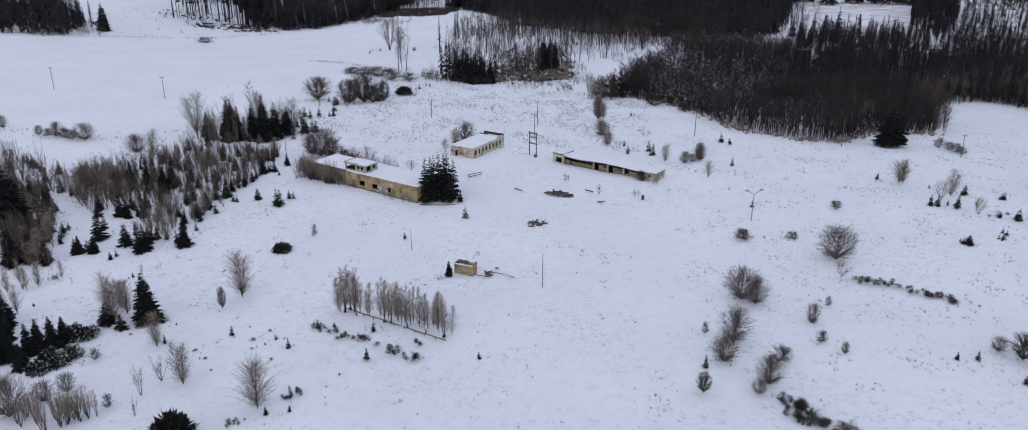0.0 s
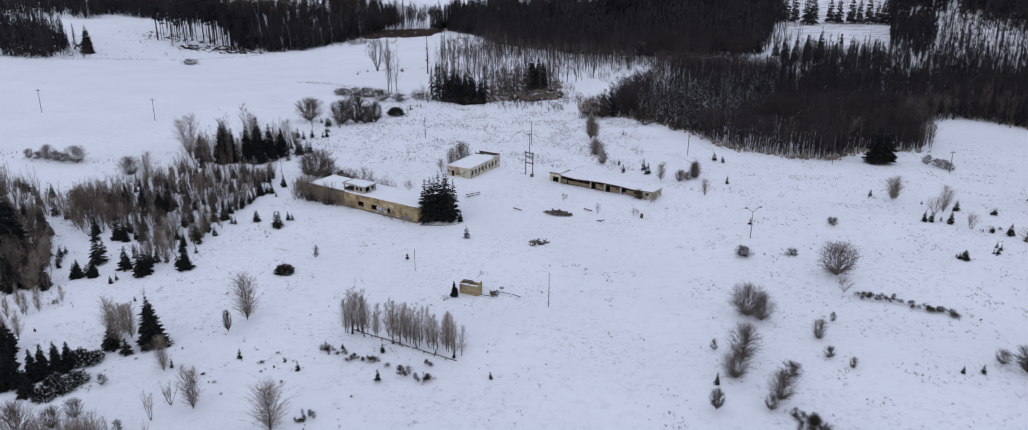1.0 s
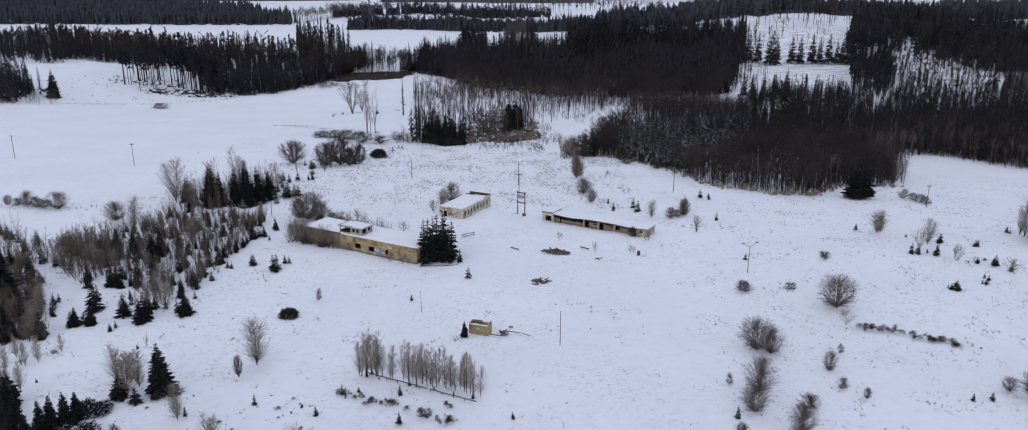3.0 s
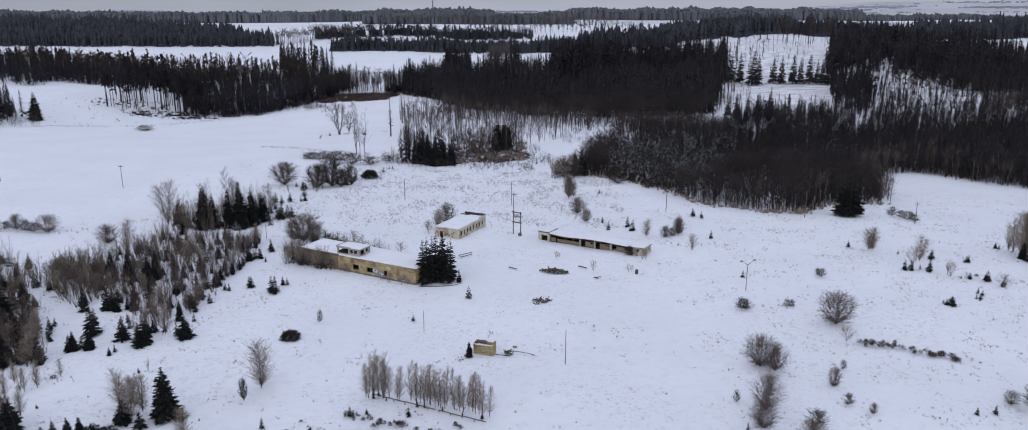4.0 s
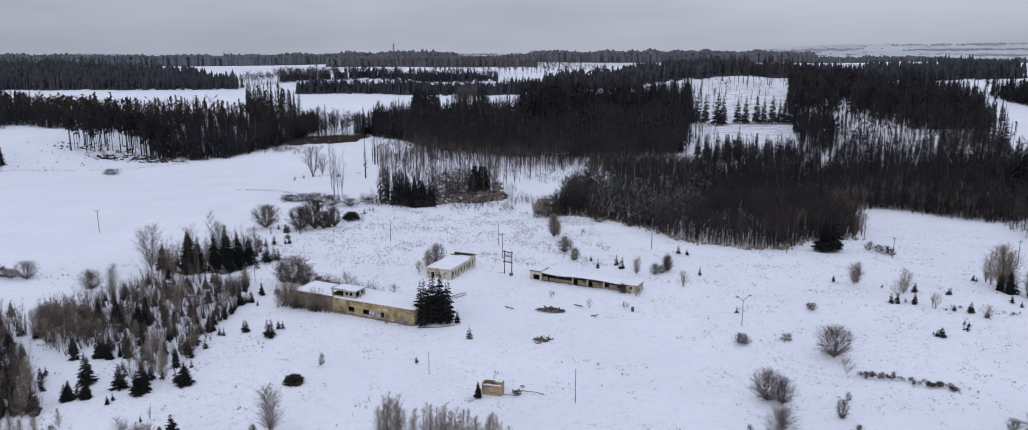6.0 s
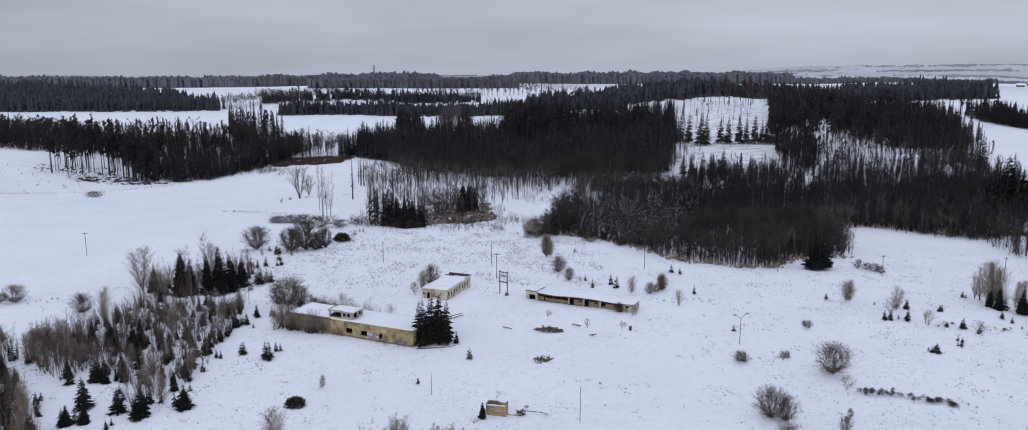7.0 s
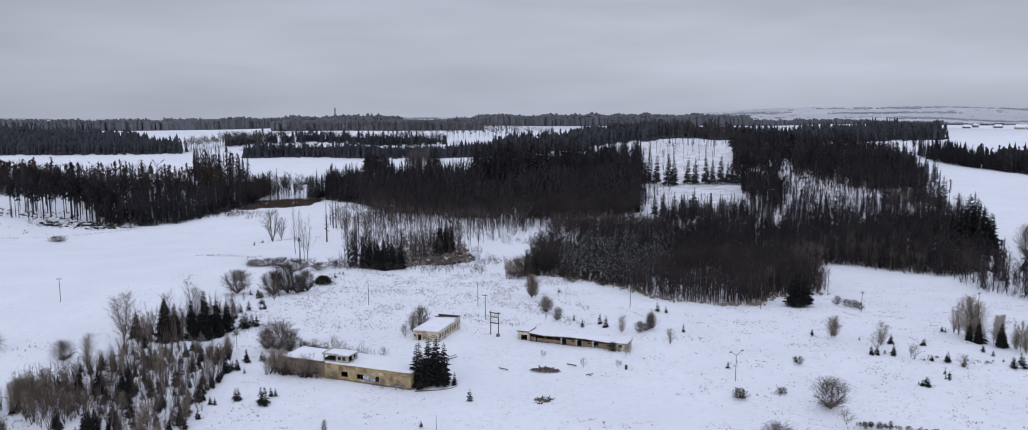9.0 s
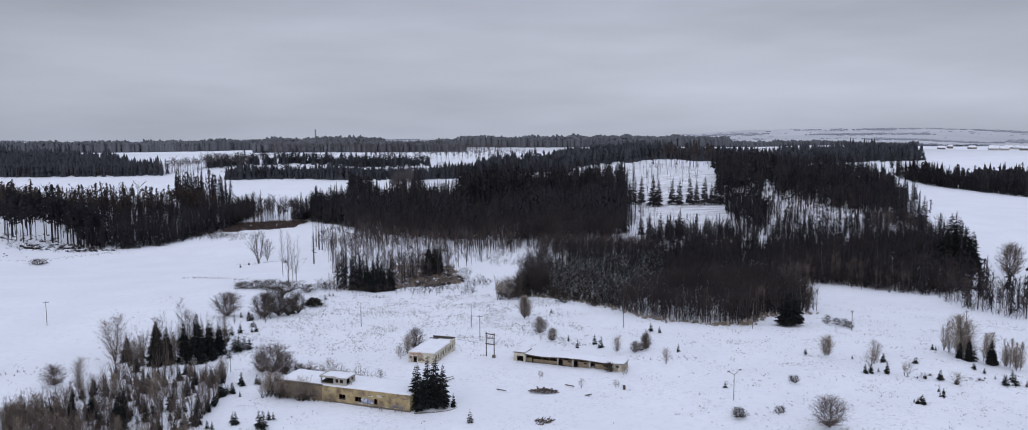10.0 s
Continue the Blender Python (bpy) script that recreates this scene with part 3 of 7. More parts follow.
SNOWY = tree_kind("snowy_spruce", [norm(spruce_crown(R1, 6, 1.7, 13, 8, 6), 6) for k in range(4)], M["bark"], M["needle_snow"], "crown", "young spruce with snow lying on its boughs", "tree", "spruces")
PINELET = tree_kind("young_pine", [mound_crown(R1, 1500, 0.5) for k in range(3)], M["bark"], M["needle_young"], "crown", "bushy young pine with a rounded crown in snow", "tree", "young pines")
SNOW_MOUND = tree_kind("young_spruce", [mound_crown(R1, 420, 1.0) for k in range(3)], M["bark"], M["needle_laden"], "crown", "low bushy spruce weighed down with snow", "tree", "young spruces")
SMALL = tree_kind("young_spruce", [norm(spruce_crown(R1, 2.5, 0.66, 13 + k % 2, 7, 4), 2.5) for k in range(6)], M["bark"], M["needle_young"], "crown", "small dark young spruce growing out of the snow", "tree", "young spruces")

SLENDER = tree_kind("spruce_tree", [norm(spruce_crown(R1, 8, 1.3, 26, 10, 4, 0.10), 8) for k in range(5)], M["bark"], M["needle_far"], "crown", "slim dark spruce still standing on a snowy felled slope", "tree", "spruces")

THIN = tree_kind("larch_tree", [norm(spruce_crown(R1, 8, 0.62, 15, 5, 2, 0.28), 8) for k in range(3)], M["bark"], M["needle"], "crown", "thin dark conifer with sparse drooping boughs in snow", "tree", "thin conifers")
OLD = tree_kind("spruce_tree", [norm(spruce_crown(R1, 8, 1.45, 22, 9, 5, 0.10), 8) for k in range(4)], M["bark"], M["needle"], "crown", "tall old dark spruce with ragged boughs", "tree", "spruces")
SPREADING = tree_kind("bare_tree", [bare_crown(R1, 0.78, 3, 95, 9, 0.60, 0.22, 0.016, 0.0026, 0.0015, 0.5, 3, (0.03, 0.08), -0.9) for k in range(2)], M["bark"], M["twig_mid"], "crown", "leafless tree with open spreading limbs in a snowy field", "tree", "bare trees")
LANKY = tree_kind("birch_tree", [birch_crown(R1, 1 + k % 2, 46, 8, 0.26 + 0.03 * k, 0.22, 0.008, 0.0016, 0.0011, (0.03, 0.08)) for k in range(4)], M["bark"], M["twig_mid"], "crown", "tall lanky leafless birch with sparse twigs in snow", "tree", "bare trees")

# ---- where the single trees and bushes stand: x, y, height and, for broad ones, width ----
BIRCH0_a = [(-43.4, 128.7, 8.9), (-25.7, 95.4, 8.1), (-39.3, 99.9, 7.3), (-43.9, 96.3, 4.7), (-43.0, 100.3, 4.2), (-49.1, 109.7, 6.1), (-60.9, 116.7, 7.6), (-62.5, 121.4, 5.8), (-65.2, 121.6, 6.5), (-60.3, 119.7, 6.4), (-66.5, 134.7, 3.1), (-41.8, 91.2, 3.2), (-50.9, 87.9, 4.0), (-49.9, 88.5, 4.8), (-49.0, 89.4, 4.6), (-47.9, 89.9, 4.9), (-47.0, 90.5, 4.3), (-85.3, 126.4, 4.1)]
BIRCH10_a = [(139.0, 213.3, 13.0), (140.5, 212.3, 11.2), (147.1, 212.5, 7.4), (144.1, 197.7, 7.4), (143.9, 201.3, 5.8), (99.0, 219.2, 6.4), (99.6, 218.4, 5.8), (108.2, 208.5, 6.7), (109.6, 196.2, 4.2), (48.5, 214.5, 4.8), (20.9, 244.9, 4.7), (-24.6, 233.9, 6.0), (37.7, 228.2, 5.3), (-111.4, 472.0, 20.8), (-109.2, 486.8, 14.6), (-87.7, 408.0, 21.7), (-80.6, 377.4, 22.6), (-79.1, 462.6, 23.2), (-77.4, 380.2, 20.6), (-77.8, 373.0, 18.8), (-60.1, 395.7, 22.0), (-55.7, 381.1, 18.8), (17.1, 281.1, 8.6), (18.8, 283.5, 6.3)]
BIRCH10x_a = [(-88.4, 237.7, 17.0), (-107.6, 235.2, 13.3), (-86.2, 235.3, 15.0), (-107.5, 209.5, 8.1), (-93.9, 230.8, 15.1), (-100.3, 231.6, 8.3), (-107.8, 188.3, 6.2), (-109.3, 182.4, 6.7)]
ROUND0_a = [(47.2, 140.1, 6.9, 7.3), (49.5, 138.3, 5.9, 5.5), (43.9, 123.4, 7.0, 6.3), (41.6, 117.3, 5.0, 5.0), (47.4, 111.4, 5.3, 4.8), (45.6, 108.5, 2.7, 2.7), (69.0, 161.3, 7.8, 8.7), (58.0, 131.9, 4.2, 2.9), (61.1, 122.3, 2.2, 1.6), (85.9, 126.3, 2.8, 3.0), (-56.7, 92.9, 3.7, 3.6), (-55.1, 95.7, 3.4, 3.1), (-59.1, 88.9, 6.8, 6.6), (-139.1, 225.2, 5.8, 7.4), (-150.0, 227.6, 5.2, 5.2), (-156.7, 228.3, 3.4, 3.4), (-174.4, 235.0, 4.6, 3.6)]
ROUND10_a = [(-22.2, 239.4, 7.4, 6.8), (-61.3, 219.2, 8.6, 10.5), (-58.0, 218.4, 6.4, 6.5), (-64.0, 219.8, 6.2, 6.0), (-31.7, 208.4, 3.4, 4.7), (-89.4, 293.5, 9.8, 11.1), (-115.5, 214.3, 6.1, 7.2), (-110.8, 182.5, 6.4, 7.0), (-47.1, 209.2, 3.9, 3.6), (17.1, 281.1, 9.0, 5.3), (18.7, 256.4, 5.8, 5.7), (20.9, 244.9, 4.7, 4.2), (47.7, 231.9, 5.6, 3.7), (273.6, 360.9, 19.7, 12.5)]
BUSH0_a = [(67.9, 152.4, 3.2, 4.4), (58.1, 125.3, 2.0, 2.1), (88.7, 124.0, 4.2, 5.2), (37.5, 107.8, 3.1, 2.4), (50.3, 118.3, 2.5, 3.8), (73.0, 150.1, 1.9, 2.2), (79.6, 146.8, 1.9, 1.9), (82.1, 145.4, 2.0, 2.5), (84.5, 144.7, 1.7, 3.0), (48.8, 106.9, 1.6, 2.0), (50.5, 103.9, 3.3, 3.0), (52.7, 101.8, 2.0, 3.0), (55.3, 100.8, 1.9, 2.8), (49.8, 101.6, 1.5, 1.4), (51.9, 169.2, 2.2, 3.2), (62.6, 171.1, 1.7, 1.8), (76.7, 192.9, 1.9, 2.4), (62.3, 139.2, 1.8, 1.5)]
BUSH0x_a = [(-21.8, 99.6, 2.8, 1.8), (-22.8, 98.4, 1.2, 1.2), (-27.7, 91.5, 1.4, 1.4), (-46.7, 92.6, 2.1, 1.5), (-56.6, 104.6, 1.8, 2.1), (-40.8, 158.7, 2.5, 1.5), (-44.5, 150.4, 3.1, 5.1), (-24.9, 118.5, 2.3, 1.6), (-20.2, 116.2, 2.0, 1.6), (-18.7, 116.8, 1.2, 1.3), (-16.7, 116.6, 1.0, 1.1), (-12.0, 113.8, 2.4, 2.0), (-10.9, 112.3, 2.4, 1.1), (-7.6, 111.1, 2.1, 1.9), (-7.2, 116.2, 1.4, 1.3), (39.4, 125.9, 2.0, 1.4), (-44.8, 123.8, 3.9, 1.7), (-27.4, 91.2, 0.9, 1.0)]
BUSH10_a = [(43.6, 228.3, 3.5, 2.8), (47.7, 231.9, 5.6, 3.3), (-55.3, 219.8, 3.0, 5.7), (-50.5, 216.7, 3.3, 5.6), (-44.8, 211.8, 5.3, 6.2), (18.7, 256.4, 5.8, 4.4), (21.1, 259.2, 3.3, 3.6), (76.2, 194.3, 1.6, 1.9), (51.1, 169.7, 2.2, 3.2), (61.7, 171.4, 1.6, 2.0), (118.2, 186.7, 3.4, 5.6), (-71.5, 293.3, 10.2, 11.5), (-76.0, 290.1, 8.5, 9.9), (-65.1, 297.8, 7.5, 6.1), (-68.0, 293.1, 6.4, 6.5), (-97.5, 359.1, 2.9, 9.2), (-91.9, 359.1, 3.5, 10.4), (-84.2, 355.3, 4.1, 12.0), (-76.1, 347.8, 4.7, 11.8), (-67.9, 348.3, 3.4, 8.8), (-62.1, 361.3, 2.4, 7.9), (-247.2, 510.1, 3.2, 12.0)]
BUSH10x_a = [(16.7, 328.2, 8.0, 8.3), (20.8, 327.8, 9.7, 7.8), (14.8, 336.5, 5.7, 6.2), (38.0, 315.2, 3.8, 8.1), (36.3, 328.3, 4.3, 6.7), (44.9, 322.1, 3.3, 6.6), (48.2, 306.3, 3.2, 5.3)]
SPRUCE0_a = [(-55.7, 118.1, 8.5, 5.5), (-61.7, 116.1, 4.0, 3.5), (-58.4, 114.7, 2.5, 2.2), (-65.8, 149.7, 4.8, 3.9), (-108.8, 153.3, 15.6, 12.0), (-108.0, 155.4, 11.9, 8.6), (-81.8, 143.0, 3.8, 2.7), (-84.8, 142.5, 4.1, 2.8), (-96.8, 237.1, 10.9, 4.9), (-10.3, 173.8, 3.2, 2.7), (-7.7, 142.4, 3.2, 1.8), (-89.1, 138.0, 4.9, 3.4), (-92.8, 139.1, 5.1, 4.0), (-95.6, 137.1, 7.1, 4.7)]
SPRUCE10_a = [(138.4, 209.4, 6.3, 2.7), (141.7, 204.4, 6.9, 3.1), (137.7, 212.6, 4.8, 2.2), (99.0, 173.0, 2.4, 2.9), (-94.8, 230.9, 12.1, 5.4), (-92.5, 232.7, 10.2, 4.1), (-104.5, 236.1, 7.5, 3.4), (-84.1, 232.3, 13.8, 5.3), (-87.7, 232.7, 11.2, 4.1), (-81.5, 234.8, 11.4, 4.1), (-80.0, 240.3, 9.0, 3.8), (-13.5, 184.4, 3.5, 2.3), (-46.9, 358.7, 12.1, 4.8), (-43.2, 354.7, 13.9, 4.8), (-39.7, 352.8, 13.2, 4.7), (-36.6, 355.3, 13.5, 4.8), (-32.9, 357.9, 11.5, 4.2), (-49.2, 358.4, 10.0, 4.2), (-14.8, 417.0, 17.2, 6.3), (-11.4, 416.9, 17.1, 6.3), (-9.2, 421.6, 14.8, 5.6)]
SPRUCE10x_a = [(21.8, 335.7, 10.6, 4.0), (-99.2, 185.1, 6.9, 3.1), (-88.5, 181.7, 6.8, 4.0), (-88.5, 185.9, 6.9, 3.4), (-95.9, 186.8, 6.2, 3.5), (-96.0, 470.0, 2.4, 2.0)]
SNOWY0_a = [(-67.8, 104.7, 5.0, 3.7), (-66.8, 105.9, 5.2, 3.9), (-65.4, 107.1, 5.1, 3.9), (-64.9, 109.3, 4.1, 3.7), (-63.9, 110.6, 3.8, 3.7), (-62.4, 111.0, 3.0, 3.2), (-65.9, 100.6, 4.0, 3.6), (-62.9, 100.3, 3.0, 3.5), (-61.4, 102.4, 3.0, 3.6), (-60.9, 105.2, 2.8, 3.4), (-71.2, 103.3, 4.4, 3.7), (-68.8, 102.6, 4.1, 3.7), (-62.2, 112.3, 2.2, 2.5), (-63.4, 103.3, 3.5, 3.4)]
SNOWY10_a = [(-91.0, 233.1, 2.7, 2.9), (-87.8, 231.4, 2.6, 3.3), (-84.7, 229.7, 2.6, 3.2), (-82.6, 233.5, 2.7, 2.9), (-80.5, 236.7, 2.5, 2.9), (-79.0, 240.2, 3.0, 2.9), (-76.5, 245.9, 3.9, 3.8), (-74.2, 247.2, 3.5, 2.6), (-77.4, 277.2, 1.6, 2.4), (-81.3, 290.5, 2.4, 2.5), (-76.3, 236.3, 2.0, 2.1), (-101.3, 231.7, 3.1, 2.9), (-99.4, 231.5, 2.6, 2.9)]
SMALL10_a = [(56.4, 227.0, 2.8), (94.6, 222.8, 1.6), (100.7, 200.3, 2.8), (102.2, 200.2, 2.8), (106.7, 199.7, 3.3), (112.1, 210.4, 2.9), (120.6, 207.3, 2.3), (105.2, 214.8, 1.2), (136.3, 223.0, 2.1), (136.8, 222.1, 1.7), (133.6, 201.0, 1.9), (117.4, 192.2, 2.9), (114.2, 193.8, 1.1), (111.6, 193.4, 0.9), (109.4, 181.5, 1.7), (107.0, 177.6, 1.4), (97.7, 174.1, 1.3), (56.6, 190.9, 2.1), (134.8, 187.8, 3.6), (131.0, 185.8, 2.8), (132.1, 190.6, 1.1), (135.1, 183.0, 1.8), (56.5, 256.0, 3.0), (58.9, 253.8, 2.2)]
SMALL10x_a = [(27.2, 235.7, 2.7), (33.4, 239.2, 3.6), (34.5, 234.9, 3.7), (26.1, 244.4, 2.1), (28.8, 292.1, 1.8), (104.7, 200.6, 1.3), (-58.6, 328.5, 2.4), (-57.7, 337.4, 1.7), (-56.3, 337.5, 1.7), (-117.3, 451.1, 2.2), (-115.7, 466.3, 2.2), (-63.4, 180.2, 2.8), (-57.1, 177.0, 4.1), (-68.3, 177.6, 2.1), (-71.0, 179.5, 3.0), (-55.8, 181.7, 2.3), (-67.5, 209.4, 3.2), (-63.6, 210.1, 2.5), (-62.7, 208.9, 2.0), (-69.2, 202.1, 2.5), (-68.2, 202.0, 3.1), (-65.7, 199.2, 1.5), (-70.8, 188.9, 2.5)]
SMALL0_a = [(-21.1, 160.2, 1.4), (-38.6, 114.6, 2.1), (-27.9, 112.1, 1.8), (-14.3, 110.4, 2.1), (3.2, 112.8, 1.3), (-23.9, 94.0, 1.4), (-20.8, 95.1, 1.2), (-69.6, 201.6, 2.6), (-67.9, 201.9, 3.0), (-62.6, 179.4, 3.2), (-56.1, 176.9, 4.1), (-54.8, 181.9, 2.0), (-67.2, 177.3, 2.0), (-70.8, 180.7, 2.5), (-67.6, 158.1, 1.9), (-67.1, 208.2, 3.8), (-25.5, 119.1, 1.8), (-22.9, 119.9, 1.0), (-67.8, 133.7, 1.1), (-48.4, 110.9, 1.6), (-22.1, 126.3, 1.3), (-15.8, 119.2, 1.9), (38.5, 114.9, 2.3), (78.3, 122.6, 1.4)]
SMALL0x_a = [(81.6, 123.1, 1.6), (85.9, 116.6, 1.5), (109.7, 180.1, 1.6), (107.3, 176.6, 1.2), (-76.6, 142.3, 1.8), (-72.1, 145.3, 2.8), (-73.5, 152.3, 3.0), (-78.7, 149.7, 3.0), (-81.3, 157.0, 2.3), (-88.0, 156.1, 3.8), (-56.0, 175.5, 2.2), (-68.6, 169.2, 2.5), (-68.0, 150.5, 3.3), (-95.9, 155.0, 1.9), (-94.4, 163.5, 4.9), (-89.2, 164.2, 4.8), (-83.7, 143.7, 2.9), (-92.3, 147.2, 1.8)]
CLUMP_a = [(-22.4, 186.0, 10.2, 5.2), (-19.9, 184.4, 11.3, 5.6), (-17.6, 185.2, 12.0, 5.6), (-15.8, 187.6, 9.6, 4.9), (-21.9, 189.1, 9.6, 4.6), (-18.0, 190.2, 10.8, 4.8), (-19.5, 187.9, 11.2, 5.2), (-16.2, 184.6, 9.8, 4.6), (-21.4, 183.8, 8.0, 4.4)]

# ---- single trees and bushes ----
LEFT_EDGE = [(-70.8, 101.8, 5.2), (-73.5, 105.1, 5.8), (-74.0, 108.1, 4.8), (-77.5, 110.9, 7.0), (-78.3, 113.0, 6.2), (-76.0, 103.0, 6.2), (-79.0, 106.0, 6.0)]
EVERGREENS = [(-61.6, 314.8, 3.9, 7.6), (-44.5, 149.8, 2.4, 4.6)]
R2 = random.Random(5)
for x, y, h in BIRCH0_a + BIRCH10_a + BIRCH10x_a:
    if y > 330:
        plant(THIN if abs(x + 79.1) < 0.1 else SPREADING if y > 470 else LANKY, x, y, h * (1.1 if y < 470 else 1.0), h, R2)
        continue
    plant(BARE if h > 14 else LONE if h > 5 else PALE_SAPLING, x, y, h, h * (0.85 if h > 14 else R2.uniform(0.95, 1.2)), R2, "" if h > 5 else "small leafless birch sapling standing alone in snow")
for x, y, h, w in ROUND0_a + ROUND10_a:
    plant(SHRUB if abs(x) < 60 and 205 < y < 290 and h < 6 and x < 0 else DOME if y > 280 else ROUND, x, y, h, w * (1.15 if w > 9 else 1.0), R2)
for x, y, h, w in BUSH0_a + BUSH0x_a + BUSH10_a + BUSH10x_a:
    if min(math.hypot(x - e[0], y - e[1]) for e in EVERGREENS) < 1.5:
        continue
    if y < 126 and abs(x) < 30 or y < 108 and 48 < x < 56 or 140 < y < 152 and 70 < x < 90:
        for k in range(5):
            plant(BUSH, x + R2.gauss(0, 0.45 * w), y + R2.gauss(0, 0.35 * w), h * R2.uniform(0.25, 0.6), w * R2.uniform(0.35, 0.9), R2, "ragged dark scrub on a snowy bank")
        continue
    plant(DARK_DOME if y < 300 and h > 6 or y < 130 and h > 2.9 else SHRUB if abs(x) < 60 and 205 < y < 290 or 2.9 < h < 6 and y < 280 else BUSH, x, y, h * 1.15, w * 1.1, R2)
for x, y, h in ((28.6, 194.4, 2.4), (29.6, 195.2, 1.8), (10.6, 205.0, 2.3), (11.4, 205.8, 1.6), (19.8, 195.0, 3.0), (33.6, 205.2, 3.2), (34.4, 205.4, 2.6), (-24.5, 236.8, 4.6), (-26.5, 228.5, 4.4), (-27.2, 231.5, 3.6)):
    plant(SHRUB, x, y, h, h * 0.9, R2, "thin leafless shrub standing near the old sheds")
for x, y, h, w in ((-53.6, 217.6, 2.6, 5.0), (-51.0, 215.6, 2.2, 4.4), (-57.0, 216.6, 2.4, 3.6), (-49.0, 214.0, 2.0, 3.6)):
    plant(BUSH, x, y, h, w, R2, "low brown leafless brush behind the long building")
for x, y, h, w in EVERGREENS:
    plant(MOUND, x, y, h, w, R2)
for x, y, h, w in SPRUCE0_a + SPRUCE10_a + SPRUCE10x_a:
    plant(SNOWY if 165 < y < 180 and abs(x) < 20 else SMALL if h < 2.6 else YOUNG if h < 5.5 and y < 200 and not 140 < y < 144 else SMALL if 180 < y < 190 and abs(x) < 20 or h > 12 and w < 4.5 else SPRUCE, x, y, h * 1.04, w * (1.15 if 165 < y < 180 and abs(x) < 20 else 1.5 if h < 3.6 and abs(x) < 20 and y > 180 else 1.8 if w > 8 else 2.1 if y < 200 or y > 250 and x > 0 else 2.6), R2)
plant(PINELET, -34.1, 87.2, 4.8, 6.4, R2)
for x, y, h, w in CLUMP_a:
    plant(OLD, x, y, h * 1.06, w * 2.45, R2, "tall old dark spruce in a tight clump beside the long building")
FELLED_UPPER = [(163.1, 659.3, 26.2), (169.5, 657.6, 25.6), (176.6, 647.2, 26.9), (180.9, 646.4, 25.8), (194.8, 652.5, 22.2), (200.8, 651.5, 23.3), (209.5, 650.3, 23.8), (216.0, 652.2, 21.7), (222.2, 648.8, 24.9), (227.8, 648.3, 20.5), (231.7, 647.9, 18.9), (159.9, 660.1, 17.8), (236.0, 647.0, 21.0)]
FELLED_LOWER = [(126.1, 507.5, 15.1), (129.9, 502.2, 16.2), (134.5, 493.0, 18.5), (140.8, 492.4, 17.7), (149.9, 500.0, 20.1), (152.2, 480.3, 14.0), (159.4, 483.7, 12.5), (174.1, 439.5, 18.3), (182.8, 439.2, 18.4), (197.4, 442.0, 15.4), (207.2, 447.7, 17.6)]
for x, y, h in FELLED_UPPER + FELLED_LOWER:
    plant(SLENDER, x, y, h, h * R2.uniform(0.95, 1.2), R2)
for x, y, h in ((318.7, 497.2, 23.9), (325.6, 529.9, 23.5), (346.3, 568.6, 22.6), (320.6, 513.0, 20.5), (319.1, 503.5, 19.2)):
    plant(SLENDER, x, y, h, h * R2.uniform(1.0, 1.3), R2, "tall slim dark conifer beside a snowy field")
for x, y, h in ((266.7, 396.9, 30.0), (268.1, 392.5, 28.3), (267.7, 385.7, 24.0), (270.2, 384.0, 21.5), (-315.9, 507.0, 18.6)):
    plant(SPRUCE, x, y, h, h * 1.2, R2, "tall broad dark spruce at the end of a wood")
for x, y, h in ((110.3, 263.6, 12.4), (108.2, 265.4, 10.2), (112.7, 265.2, 11.0), (110.8, 267.2, 11.6)):
    plant(OLD, x, y, h * 1.24, h * 1.6, R2, "dark ragged spruce at the edge of a leafless wood")
for x, y, h in ((144.8, 321.5, 10.3), (147.9, 331.9, 11.8), (151.2, 329.9, 13.0), (142.0, 313.0, 8.5), (139.0, 306.0, 9.0), (146.0, 316.0, 9.5)):
    plant(BARE, x, y, h, h * 1.2, R2, "leafless brown tree at the end of a wood")
for x, y, h, w in ((127.4, 270.3, 3.4, 4.4), (129.4, 267.4, 2.9, 4.0), (130.0, 263.6, 3.2, 5.4), (131.0, 261.0, 2.6, 4.0)):
    plant(BUSH, x, y, h, w, R2, "dark leafless bush beside a snowy field")
for x, y, h in ((12.0, 326.0, 9.4), (13.2, 326.2, 10.0), (14.2, 327.4, 9.0), (15.4, 328.0, 9.8), (16.5, 330.2, 9.6), (18.0, 329.6, 8.6), (18.8, 330.4, 9.2), (19.8, 334.4, 8.4), (17.2, 326.6, 7.6)):
    plant(PALE_SAPLING, x, y, h, h * R2.uniform(0.8, 1.1), R2, "tall pale leafless willow shrub beside a wood")
plant(OLD, 24.9, 334.8, 12.9, 14.5, R2, "dark broad conifer beside pale willow shrubs")
for x, y, h in ((-84.4, 536.0, 20.8), (-82.4, 535.2, 20.4), (-88.2, 552.0, 15.0)):
    plant(THIN, x, y, h, h * 1.1, R2)
for x, y, h in ((-59.4, 356.7, 7.4), (-40.3, 375.2, 7.8), (-57.8, 358.2, 6.0)):
    plant(PALE_SAPLING, x, y, h, h, R2, "pale leafless shrub beside dark spruces")
for x, y, h, w in SNOWY0_a + SNOWY10_a:
    plant(SPRUCE if h > 3.9 and y < 130 else SNOW_MOUND if y < 130 else SNOWY, x, y, h * (1.12 if h > 3.9 or y > 130 else 0.75), w * (1.75 if h > 3.9 or y > 130 else 1.15), R2)
